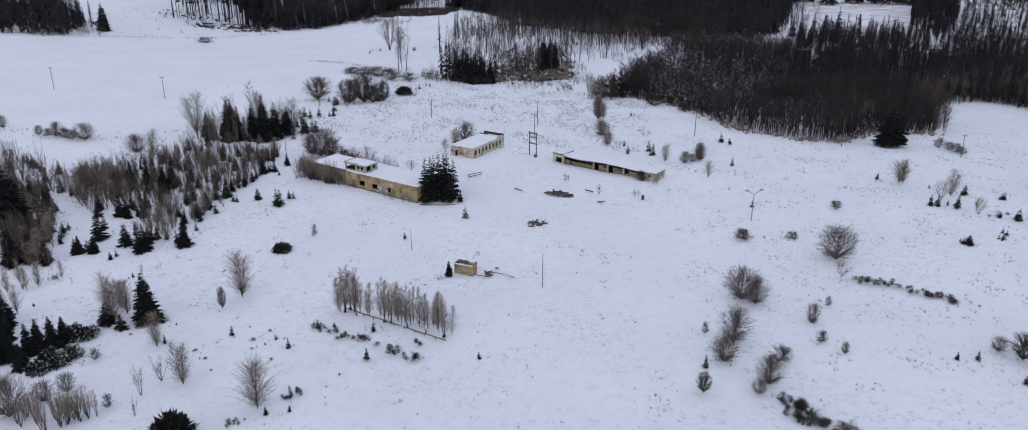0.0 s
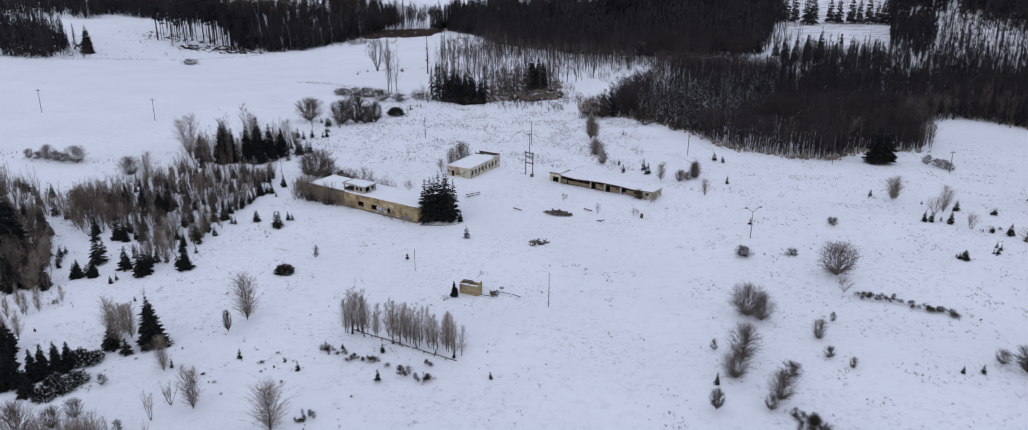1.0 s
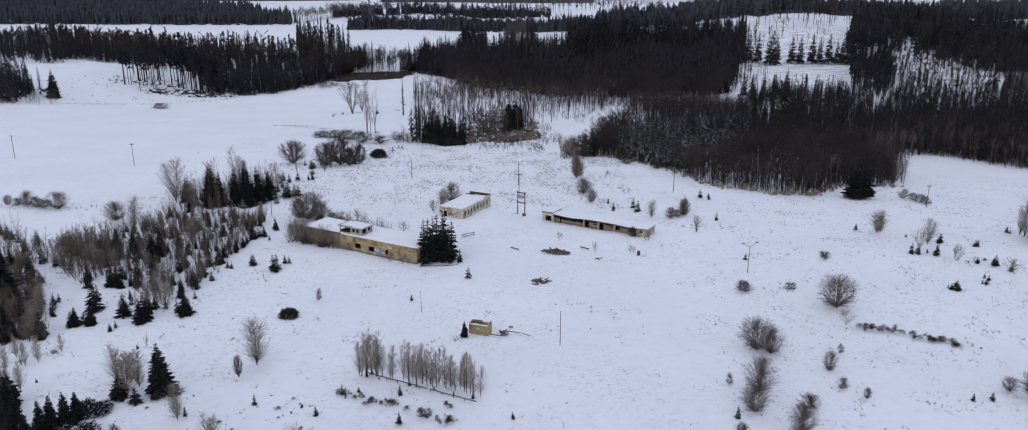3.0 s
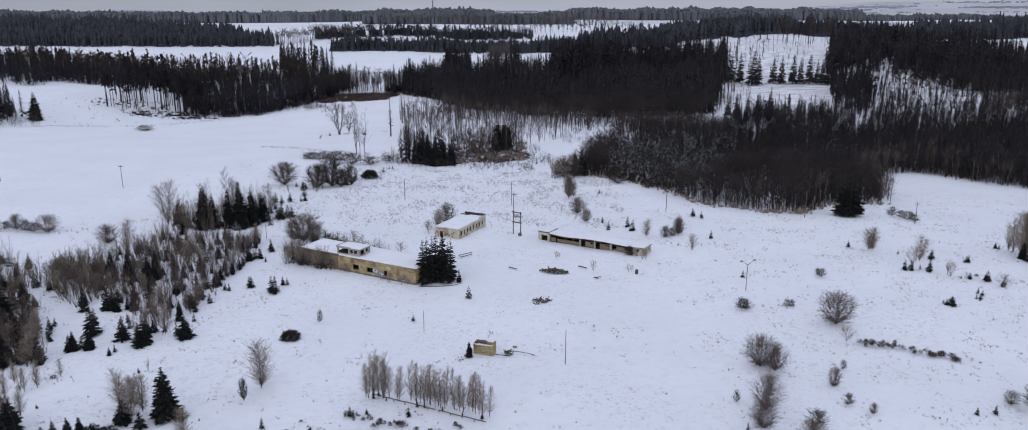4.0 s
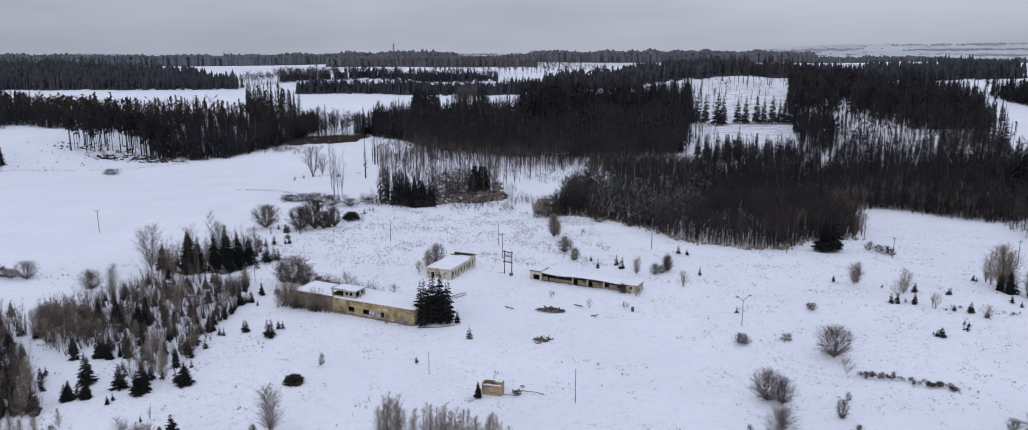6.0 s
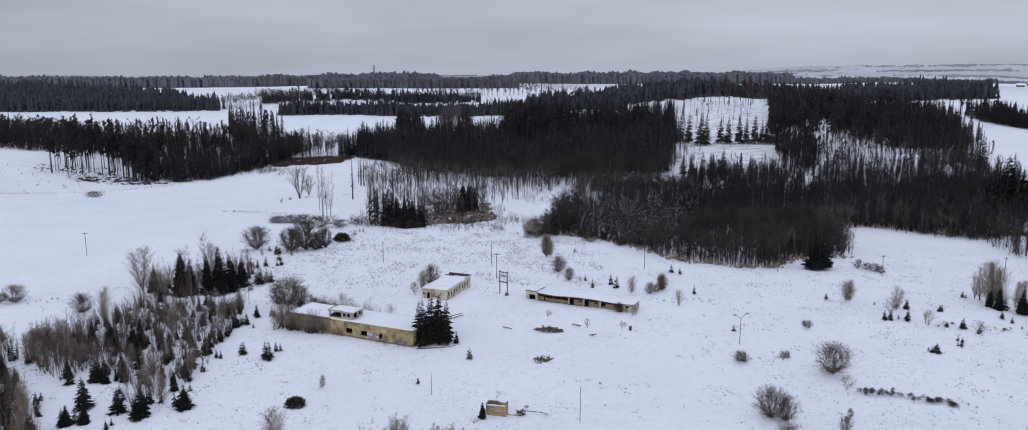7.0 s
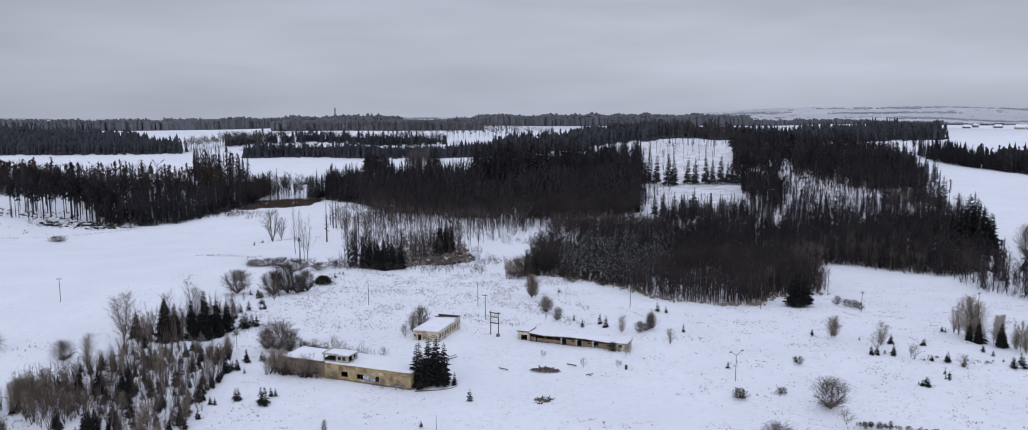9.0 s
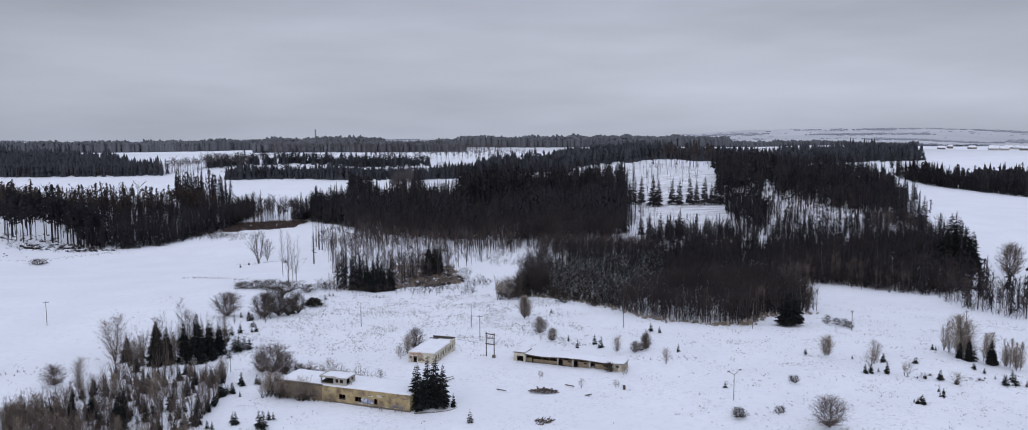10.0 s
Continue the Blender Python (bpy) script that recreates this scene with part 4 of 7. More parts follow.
for x, y, h in SMALL0_a + SMALL0x_a + SMALL10_a + SMALL10x_a:
    plant(SMALL, x, y, h, h * R2.uniform(0.95, 1.3), R2)

for x, y, h in ((-84.3, 126.0, 4.4), (-82.9, 127.5, 5.0), (-80.5, 115.5, 6.0), (-79.2, 117.0, 5.4), (-86.5, 124.0, 5.0), (-88.0, 129.0, 4.6), (-81.0, 131.5, 3.6)):
    plant(BIRCH, x, y, h, h, R2)
for x, y, h in LEFT_EDGE:
    plant(YOUNG, x, y, h, h * 1.3, R2)

for x, y, h in [(138.7, 218.5, 11.0), (139.1, 216.0, 11.8), (139.7, 214.3, 10.0), (138.9, 221.1, 8.3), (142.5, 208.5, 8.2), (142.4, 206.2, 9.2), (144.3, 202.4, 7.7), (144.8, 200.9, 8.3), (145.2, 199.5, 7.5), (145.7, 198.1, 7.9), (139.5, 211.1, 6.8)]:
    plant(BIRCH, x, y, h, h * 0.85, R2)
for x, y, h in [(120.0, 207.3, 2.2), (113.6, 193.4, 1.6), (116.7, 191.8, 2.1), (118.8, 187.7, 2.3), (133.2, 200.0, 1.9), (133.2, 196.1, 1.6), (131.0, 185.2, 2.8), (133.4, 185.0, 3.1), (108.0, 177.7, 1.7), (97.9, 173.0, 1.9), (98.9, 172.3, 2.1), (136.7, 223.6, 1.8), (142.3, 204.3, 4.7), (140.2, 209.4, 3.9), (94.1, 221.3, 1.7), (112.5, 210.5, 2.6), (100.2, 199.2, 1.9), (101.9, 199.0, 2.1), (106.1, 198.6, 2.6)]:
    plant(SMALL, x, y, h, h * R2.uniform(1.1, 1.5), R2)
for x, y, h in [(99.2, 218.7, 6.1), (104.2, 203.6, 6.2), (109.6, 194.7, 4.6), (76.6, 194.8, 1.6), (48.5, 214.5, 5.2)]:
    plant(SHRUB, x, y, h, h * 0.9, R2)

for x, y, h in [(-84.0, 290.4, 2.4), (-80.4, 285.7, 3.4), (-79.2, 285.6, 2.9), (-74.8, 268.6, 2.7), (-79.6, 267.8, 3.2), (-75.9, 267.7, 1.8), (-81.5, 264.1, 3.1), (-75.2, 244.0, 5.0), (-72.4, 245.4, 3.7), (-67.1, 297.6, 4.6), (-84.2, 266.1, 3.6)]:
    plant(SMALL, x, y, h, h * R2.uniform(1.1, 1.4), R2)
for x, y, h in [(-73.9, 281.0, 7.1), (-76.7, 286.7, 5.7), (-73.2, 286.7, 6.8), (-67.5, 305.6, 6.8), (-90.5, 292.9, 3.9), (-84.4, 281.4, 3.3)]:
    plant(BARE, x, y, h, h * 0.9, R2)

# a patch of saplings and scattered scrub on the near slope
for x, y in scatter([(-57.0, 86.5), (-50.5, 86.0), (-47.5, 90.5), (-52.0, 92.5), (-56.5, 90.0)], 30, R2, 0.5):
    h = R2.uniform(3.0, 4.8)
    plant(PALE_SAPLING, x, y, h, h * R2.uniform(0.9, 1.2), R2, "thin leafless sapling in a dense patch")
for x, y in scatter([(-88, 134), (-70, 134), (-42, 122), (-24, 112), (-12, 108), (-26, 100), (-60, 112), (-84, 120)], 60, R2, 0.8):
    if noise.noise(Vector((x / 7, y / 5, 2))) > 0.02:
        h = R2.uniform(0.25, 0.75)
        plant(BUSH if R2.random() < 0.7 else SMALL, x, y, h, h * R2.uniform(1.2, 2.4), R2, "low dark scrub poking out of the snow")

for x, y, h, w in ((43.2, 228.0, 3.6, 3.8), (45.4, 229.6, 2.6, 3.4), (47.6, 231.6, 4.8, 4.4)):
    plant(ROUND, x, y, h, w, R2, "dense leafless shrub standing beside the sheds in snow")
for x, y, h, w in ((-143.6, 225.4, 3.0, 5.0), (-146.4, 226.4, 3.6, 4.4), (-153.4, 227.6, 2.6, 4.2)):
    plant(BUSH, x, y, h, w, R2, "low dark leafless bush in a wide snowy field")
plant(BUSH, 30.4, 208.6, 2.9, 3.2, R2, "tangle of dark branches against the collapsed end of the shed")

# brush along the ditch and the two lower banks
for ax, ay, bx, by, count, lo, hi in ((68.5, 153, 90, 143, 40, 0.25, 1.1), (47.5, 108, 60, 97, 26, 0.4, 2.0), (-25, 119, -6, 112, 16, 0.4, 1.1), (92, 150, 120, 139, 10, 0.4, 1.0), (108, 196, 140, 184, 9, 0.5, 1.5)):
    spots = [R2.random() for _ in range(max(5, count // 3))]
    for i in range(count):
        f = min(1.0, max(0.0, R2.choice(spots) + R2.gauss(0, 0.025)))
        h = R2.uniform(lo, hi) * R2.triangular(0.4, 1.1, 0.8)
        plant(BUSH if R2.random() < 0.6 else SHRUB, ax + (bx - ax) * f + R2.gauss(0, 0.7), ay + (by - ay) * f + R2.gauss(0, 0.9), h, h * R2.uniform(1.0, 2.2), R2, "low scrubby brush along a snowy bank")

# the birch row behind the low rail
for i in range(40):
    f = (i + R2.uniform(-0.4, 0.4)) / 39
    x, y = -24.4 + 21.4 * f, 125.9 - 6.9 * f + 0.9 * math.sin(3 * f)
    if 0.21 < f < 0.27 or 0.33 < f < 0.36:
        continue
    h = R2.uniform(5.0, 7.6) + (1.2 if f < 0.22 else 0)
    plant(ROW, x + R2.uniform(-0.3, 0.3), y + R2.uniform(-0.7, 1.6), h, h * R2.uniform(0.9, 1.25), R2, "slender leafless birch standing in a row behind a low rail")
for i in range(7):
    f = R2.random()
    plant(SMALL, -24 + 21 * f, 125.6 - 7 * f, R2.uniform(0.7, 1.3), None, R2)

# bare birches and shrubs along the front of the long building and behind it
END_SAPLINGS = [(-2.6, 0.5, 5.6), (-2.0, -0.6, 5.8), (-1.6, -1.4, 5.2), (-0.8, -0.8, 6.0), (0.4, -1.0, 6.2), (1.2, -1.6, 5.2), (2.0, -0.9, 5.6), (2.8, -1.4, 4.8), (3.6, -1.0, 4.4), (-2.9, 2.5, 5.6), (-2.4, 4.5, 5.0), (-3.4, -1.0, 4.6), (-1.2, -2.4, 4.6), (-1.4, 0.2, 5.6), (0.0, -0.5, 5.8), (1.6, -0.5, 6.0), (2.4, -2.0, 4.6), (-3.0, 1.4, 5.4), (-3.6, 3.4, 5.0), (-0.4, -1.8, 5.0), (-1.8, -3.0, 4.4), (4.4, -0.7, 4.6)]
WALL_SAPLINGS = [(3.0, -0.9, 5.0), (4.2, -1.3, 5.4), (2.2, -1.8, 4.8), (9.8, -1.0, 4.6), (11.6, -1.1, 4.4), (12.6, -0.9, 3.4), (6.2, -1.0, 4.8), (7.2, -0.9, 5.2), (7.8, -1.5, 5.8), (8.3, -0.8, 6.0), (8.8, -1.4, 5.4), (9.2, -0.9, 4.8), (8.2, -2.1, 4.6), (5.2, -1.2, 3.2), (14.6, -0.9, 2.2), (16.0, -0.8, 2.8), (17.0, -0.8, 1.8), (27.4, -1.2, 1.6), (29.6, -1.4, 2.0), (30.4, -1.8, 2.2), (33.8, -1.5, 2.4), (35.4, -1.2, 1.8), (7.4, -1.8, 5.0), (9.0, -1.9, 5.0), (10.2, -1.2, 4.6), (8.6, -0.6, 6.2)]
BACK_SHRUBS = [(4.0, 11.4, 4.6), (6.5, 11.6, 5.4), (9.0, 11.2, 5.0), (11.0, 11.8, 5.6), (13.5, 11.4, 5.2), (15.5, 11.8, 5.8), (17.5, 11.4, 5.4), (19.0, 12.0, 4.6), (5.2, 12.6, 5.0), (7.8, 12.8, 5.6), (12.2, 12.6, 5.4), (14.6, 12.8, 5.0), (16.6, 12.6, 5.6), (18.2, 12.8, 4.4), (2.0, 12.0, 5.2), (0.4, 11.6, 4.8)]
for u, v, h in END_SAPLINGS + WALL_SAPLINGS + BACK_SHRUBS:
    plant(SHRUB if h < 4.3 else SAPLING if R2.random() < 0.35 else PALE_SAPLING, -56.9 + 0.897 * u + 0.442 * v, 199.1 - 0.442 * u + 0.897 * v, h, h * (1.0 if h < 4.3 else 1.3), R2, "bare sapling growing close to the derelict wall")

# the thicket of self-sown birch and spruce
THICKET = [(-109, 200), (-103, 219), (-91, 222), (-73, 218), (-69, 192), (-69, 172), (-70, 150), (-74, 146), (-90, 164)]
NEAR_THICKET = [(-122, 181), (-115, 176), (-94, 150), (-87, 136), (-97, 134), (-114, 158), (-132, 172)]
SIDE_THICKET = [(-109, 174), (-97, 165), (-94, 172), (-105, 197), (-116, 191)]
UPPER_THICKET = [(-105, 222), (-93, 225), (-80, 243), (-80, 258), (-90, 262), (-109, 243)]


REST = []  # saplings that stand too deep in the thicket to tell apart


def thicket(poly, count, lo, hi, gap, spruces, joined=0.25):
    for x, y in scatter(poly, count, R2, 1.1):
        if noise.noise(Vector((x / 8, y / 8, 6))) > gap:
            h = R2.uniform(lo, hi) * R2.triangular(0.6, 1.1, 0.95)
            if R2.random() < joined:
                REST.append((x, y, h))
                continue
            plant(SAPLING if R2.random() < 0.7 else BARE if R2.random() < 0.5 else BIRCH, x, y, h, h * R2.uniform(0.95, 1.4), R2, "leafless young birch in a dense self-sown thicket")
    for x, y in scatter(poly, spruces, R2, 1.6):
        h = R2.triangular(1.3, 5.4, 2.6)
        plant(SNOWY if R2.random() < 0.12 else YOUNG if h > 2.6 else SMALL, x, y, h, h * R2.uniform(1.0, 1.4), R2, "young dark spruce growing among bare birches in the thicket")


thicket(THICKET, 380, 4.2, 7.4, -0.2, 125, 0.62)
thicket(NEAR_THICKET, 130, 4.2, 7.4, -0.35, 84, 0.5)
thicket(SIDE_THICKET, 100, 5.0, 8.0, -0.4, 20, 0.4)
thicket(UPPER_THICKET, 70, 5.5, 10.0, -0.3, 16, 0.5)
thicket([(-150, 205), (-120, 190), (-112, 178), (-132, 172), (-150, 188)], 110, 5.0, 8.0, -0.3, 26, 0.8)
for x, y, h in ((-85.1, 149.8, 7.0), (-85.4, 142.1, 3.8), (-82.3, 142.7, 3.1), (-77.5, 147.3, 5.6), (-73.0, 144.8, 5.4), (-72.6, 146.0, 6.4), (-73.6, 149.2, 4.2), (-65.9, 149.9, 4.2), (-89.7, 164.5, 5.4), (-90.6, 206.0, 5.6), (-98.5, 146.6, 6.5), (-92.8, 139.2, 4.9), (-95.8, 153.0, 2.7), (-96.7, 167.6, 4.4), (-76.9, 140.7, 1.9), (-83.3, 163.8, 4.3), (-72.1, 171.8, 4.5)):
    plant(YOUNG, x, y, h, h * R2.uniform(1.1, 1.4), R2, "dark young spruce at the edge of a birch thicket")

# ---- buildings ----
def wall_cells(geo, u0, u1, z0, z1, v0, v1, holes=(), along="x"):
    """A thick wall with rectangular openings through it; holes are (u0, u1, z0, z1)."""
    us = sorted({u0, u1, *(min(max(h[i], u0), u1) for h in holes for i in (0, 1))})
    for a, b in zip(us, us[1:]):
        cuts = sorted((h[2], h[3]) for h in holes if h[0] < (a + b) / 2 < h[1])
        z = z0
        for lo, hi in cuts + [(z1, z1)]:
            if lo > z + 0.001:
                if along == "x":
                    geo.box(a, v0, z, b, v1, lo)
                else:
                    geo.box(v0, a, z, v1, b, lo)
            z = hi


def slab(x0, y0, x1, y1, z, thick, rng, step=0.9, sag=None, edge=0.07, bumps=0.10):
    """A sheet of lying snow with an uneven top and worn edges."""
    g = Geo()
    nx, ny = max(2, round((x1 - x0) / step)), max(2, round((y1 - y0) / step))
    ids = {}
    for j in range(ny + 1):
        for i in range(nx + 1):
            e = i in (0, nx) or j in (0, ny)
            x = x0 + (x1 - x0) * i / nx + (rng.uniform(-edge, edge) if e else 0)
            y = y0 + (y1 - y0) * j / ny + (rng.uniform(-edge, edge) if e else 0)
            d = sag(x, y) if sag else 0
            h = thick * (0.6 if e else 1) + bumps * noise.noise(Vector((x * 0.5, y * 0.5, z)))
            ids[i, j] = len(g.v)
            g.v += [(x, y, z + d), (x, y, z + d + max(0.04, h))]
    for j in range(ny):
        for i in range(nx):
            a, b, c, d = ids[i, j], ids[i + 1, j], ids[i + 1, j + 1], ids[i, j + 1]
            g.f += [(a + 1, b + 1, c + 1, d + 1), (a, d, c, b)]
    rim = [(i, 0) for i in range(nx)] + [(nx, j) for j in range(ny)] + [(i, ny) for i in range(nx, 0, -1)] + [(0, j) for j in range(ny, 0, -1)]
    for k in range(len(rim)):
        a, b = ids[rim[k]], ids[rim[(k + 1) % len(rim)]]
        g.f.append((a, b, b + 1, a + 1))
    return g


def boxes(*rows):
    g = Geo()
    for r in rows:
        g.box(*r)
    return g


def place(x, y, dx, dy, dz=0.0):
    """A pose on the ground whose x axis runs along (dx, dy)."""
    return Matrix.Translation((x, y, land(x, y) + dz)) @ Matrix.Rotation(math.atan2(dy, dx), 4, "Z")


R4 = random.Random(3)


def splash(u, z, ru, rz, rng, deep=0.012, gap=0.003):
    """A ragged flat patch on a front wall, such as fallen plaster or spray paint."""
    g = Geo()
    ring = [(u + ru * math.cos(0.571 * i) * rng.uniform(0.6, 1.15), z + rz * math.sin(0.571 * i) * rng.uniform(0.6, 1.15)) for i in range(11)]
    g.add([(x, -gap - deep, y) for x, y in ring] + [(x, -gap, y) for x, y in ring], [tuple(range(11))] + [(i, 11 + i, 11 + (i + 1) % 11, (i + 1) % 11) for i in range(11)])
    return g


def long_building():
    b = root("long_building", place(-56.9, 199.1, 0.897, -0.442), "long derelict ochre building with rooftop cabin and snowy roof", "building")
    W, D, H = 36.9, 10.0, 3.75
    dark = [(5.2, 6.9, 0.95, 2.4), (9.6, 11.4, 0.7, 2.3), (1.0, 2.3, 1.9, 2.9)]
    right = [(17.8, 19.7, 0.95, 2.3), (22.2, 24.1, 0.9, 2.15), (27.4, 28.4, 0.7, 2.15)]
    g = Geo()
    wall_cells(g, 0, 13.2, -0.6, H + 0.1, 0.03, 0.38, dark)
    part("wall", g, M["stain"], b, "damp brown plastered wall with broken windows")
    g = Geo()
    wall_cells(g, 13.2, W, -0.6, H, 0, 0.38, right)
    part("wall", g, M["plaster"], b, "stained ochre plaster wall with dark window openings")
    for y0, y1, m in ((0.38, D, "concrete"),):
        part("wall", boxes((0, y0, -0.6, 0.38, y1, H)), M["concrete"], b)
    part("wall", boxes((W - 0.38, 0.38, -0.6, W, D, H - 0.003)), M["plaster"], b)
    part("wall", boxes((0.38, D - 0.38, -0.6, W - 0.38, D, H)), M["concrete"], b)
    part("floor", boxes((0.38, 0.38, -0.6, W - 0.38, D - 0.38, 0.02)), M["dark"], b)
    for u in (7.9, 13.0, 20.8, 26.0, 31.5):
        part("partition", boxes((u, 0.4, 0.02, u + 0.2, D - 0.4, H - 0.3)), M["dark"], b)
    part("roof", boxes((0.38, 0.38, H - 0.28, W - 0.38, D - 0.38, H - 0.02)), M["concrete"], b)
    part("cornice", boxes((13.2, -0.10, H - 0.03, W + 0.08, 0.42, H + 0.12)), M["plaster"], b, "crumbling ochre cornice")
    part("cornice", boxes((-0.08, -0.12, H + 0.06, 13.2, 0.42, H + 0.36)), M["timber"], b, "dark rotting eaves board")
    part("roof_snow", slab(0.05, 0.25, W - 0.05, D - 0.05, H + 0.02, 0.34, R4), M["snow_roof"], b, "thick snow on the flat roof", True)
    for u0, u1, z0, z1 in dark + right:
        fr = boxes((u0 + 0.001, 0.2, z0, u0 + 0.14, 0.26, z1), (u1 - 0.14, 0.2, z0, u1 - 0.001, 0.26, z1), (u0 + 0.14, 0.2, z1 - 0.14, u1 - 0.14, 0.26, z1 - 0.001), ((u0 + u1) / 2 - 0.03, 0.2, z0, (u0 + u1) / 2 + 0.03, 0.26, z1 - 0.14))
        part("window_frame", fr, M["rust"], b, "rust-red broken window frame")
        part("window_sill", boxes((u0 - 0.05, -0.09, z0 - 0.09, u1 + 0.05, 0.2, z0 - 0.004)), M["concrete_pale"], b)
    # pilasters and old plaster lines
    for u in (13.25, 20.9, 25.6, 31.3):
        part("pilaster", boxes((u, -0.05, -0.5, u + 0.35, -0.002, H - 0.04)), M["plaster"], b)
    part("plinth", boxes((13.7, -0.09, -0.6, W + 0.02, -0.055, 0.35)), M["concrete"], b, "damp dark plinth")
    # fallen plaster and damp
    for k in range(26):
        u = R4.uniform(14.2, W - 0.8)
        part("stain", splash(u, R4.choice((0.42, 2.9)) + R4.uniform(-0.2, 0.15), R4.uniform(0.4, 1.2), R4.uniform(0.12, 0.32), R4, 0.010 + 0.0006 * k, 0.002), M["stain"] if k % 3 else M["plaster_pale"], b, "patch of fallen plaster")
    for k in range(12):
        part("stain", splash(R4.uniform(0.8, 12.2), R4.choice((0.3, 3.1)) + R4.uniform(-0.1, 0.1), R4.uniform(0.4, 1.0), R4.uniform(0.12, 0.3), R4, 0.012 + 0.0006 * k, -0.028), M["plaster"] if k % 3 else M["plaster_pale"], b, "remnant of old ochre plaster")
    # graffiti: plain painted shapes
    for k in range(16):
        s = splash(24.45 + 0.165 * k, 1.45 + R4.uniform(-0.5, 0.55), R4.uniform(0.35, 0.6), R4.uniform(0.25, 0.5), R4, 0.032 + 0.0007 * k, 0.003)
        part("graffiti", s, M["paint_blue" if k % 3 else "paint_white"], b, "blue spray-painted shape" if k % 3 else "pale spray-painted stroke")
    for k in range(14):
        s = splash(32.2 + 0.24 * k, 0.95 + R4.uniform(-0.3, 0.35), R4.uniform(0.2, 0.45), R4.uniform(0.15, 0.35), R4, 0.094 + 0.0007 * k, 0.003)
        part("graffiti", s, M["paint_blue" if k % 2 else "stain"], b, "faded grey-blue spray-painted shape" if k % 2 else "faded brown spray-painted shape")
    # the cabin on the roof
    c = part("roof_cabin", boxes((12.3, 0.95, H + 0.02, 19.3, 5.4, H + 0.55)), M["concrete_pale"], b, "pale rooftop cabin with broken glazing")
    zb, zt = H + 0.55, H + 2.0
    for u, v in ((12.3, 0.95), (15.85, 0.95), (19.0, 0.95), (19.0, 5.1), (12.3, 5.1), (15.6, 5.1), (12.3, 3.0)):
        part("post", boxes((u, v, zb, u + 0.3, v + 0.3, zt)), M["concrete_pale"], c)
    # back wall, partition and floor coloured near black for the cabin's inner shade
    part("cabin_wall", boxes((12.6, 5.15, zb, 15.6, 5.38, zt), (15.9, 5.15, zb, 19.0, 5.38, zt)), M["dark"], c)
    part("cabin_wall", boxes((12.32, 3.3, zb, 12.55, 5.1, zt), (12.32, 1.25, zb, 12.55, 3.0, zb + 0.4)), M["concrete"], c)
    g = Geo()
    wall_cells(g, 16.15, 19.0, zb, zt, 1.0, 1.2, [(16.35, 17.2, zb + 0.35, zt - 0.2), (17.6, 18.5, zb + 0.35, zt - 0.2)])
    part("cabin_wall", g, M["concrete_pale"], c, "pale front wall with two empty windows")
    g = Geo()
    wall_cells(g, 1.25, 5.1, zb, zt, 19.08, 19.28, [(1.5, 3.0, zb + 0.1, zt - 0.15), (3.7, 4.6, zb + 0.4, zt - 0.25)], "y")
    part("cabin_wall", g, M["concrete_pale"], c, "pale side wall with a dark doorway")
    part("partition", boxes((15.9, 1.25, zb, 16.05, 5.1, zt - 0.02)), M["dark"], c)
    part("cabin_floor", boxes((12.6, 1.25, zb + 0.002, 19.0, 5.1, zb + 0.03)), M["dark"], c)
    part("window_frame", boxes((16.75, 1.05, zb + 0.35, 16.81, 1.13, zt - 0.2)), M["rust"], c)
    part("window_frame", boxes((18.02, 1.05, zb + 0.35, 18.08, 1.13, zt - 0.2)), M["rust"], c)
    part("cabin_roof", boxes((12.1, 0.7, zt, 19.5, 5.6, zt + 0.2)), M["concrete_pale"], c)
    part("parapet", boxes((12.1, 0.7, zt + 0.2, 16.6, 0.95, zt + 0.42), (12.1, 0.95, zt + 0.2, 12.35, 5.35, zt + 0.42), (12.1, 5.35, zt + 0.2, 17.6, 5.6, zt + 0.48)), M["concrete_pale"], c)
    part("cabin_snow", slab(12.4, 1.0, 19.45, 5.3, zt + 0.2, 0.2, R4, 0.7), M["snow_roof"], c, "", True)
    part("railing", boxes((19.35, 2.2, H + 0.3, 19.42, 2.28, H + 1.2), (20.0, 2.2, H + 0.3, 20.07, 2.28, H + 1.2), (19.35, 2.2, H + 1.13, 20.07, 2.28, H + 1.2)), M["steel"], c)


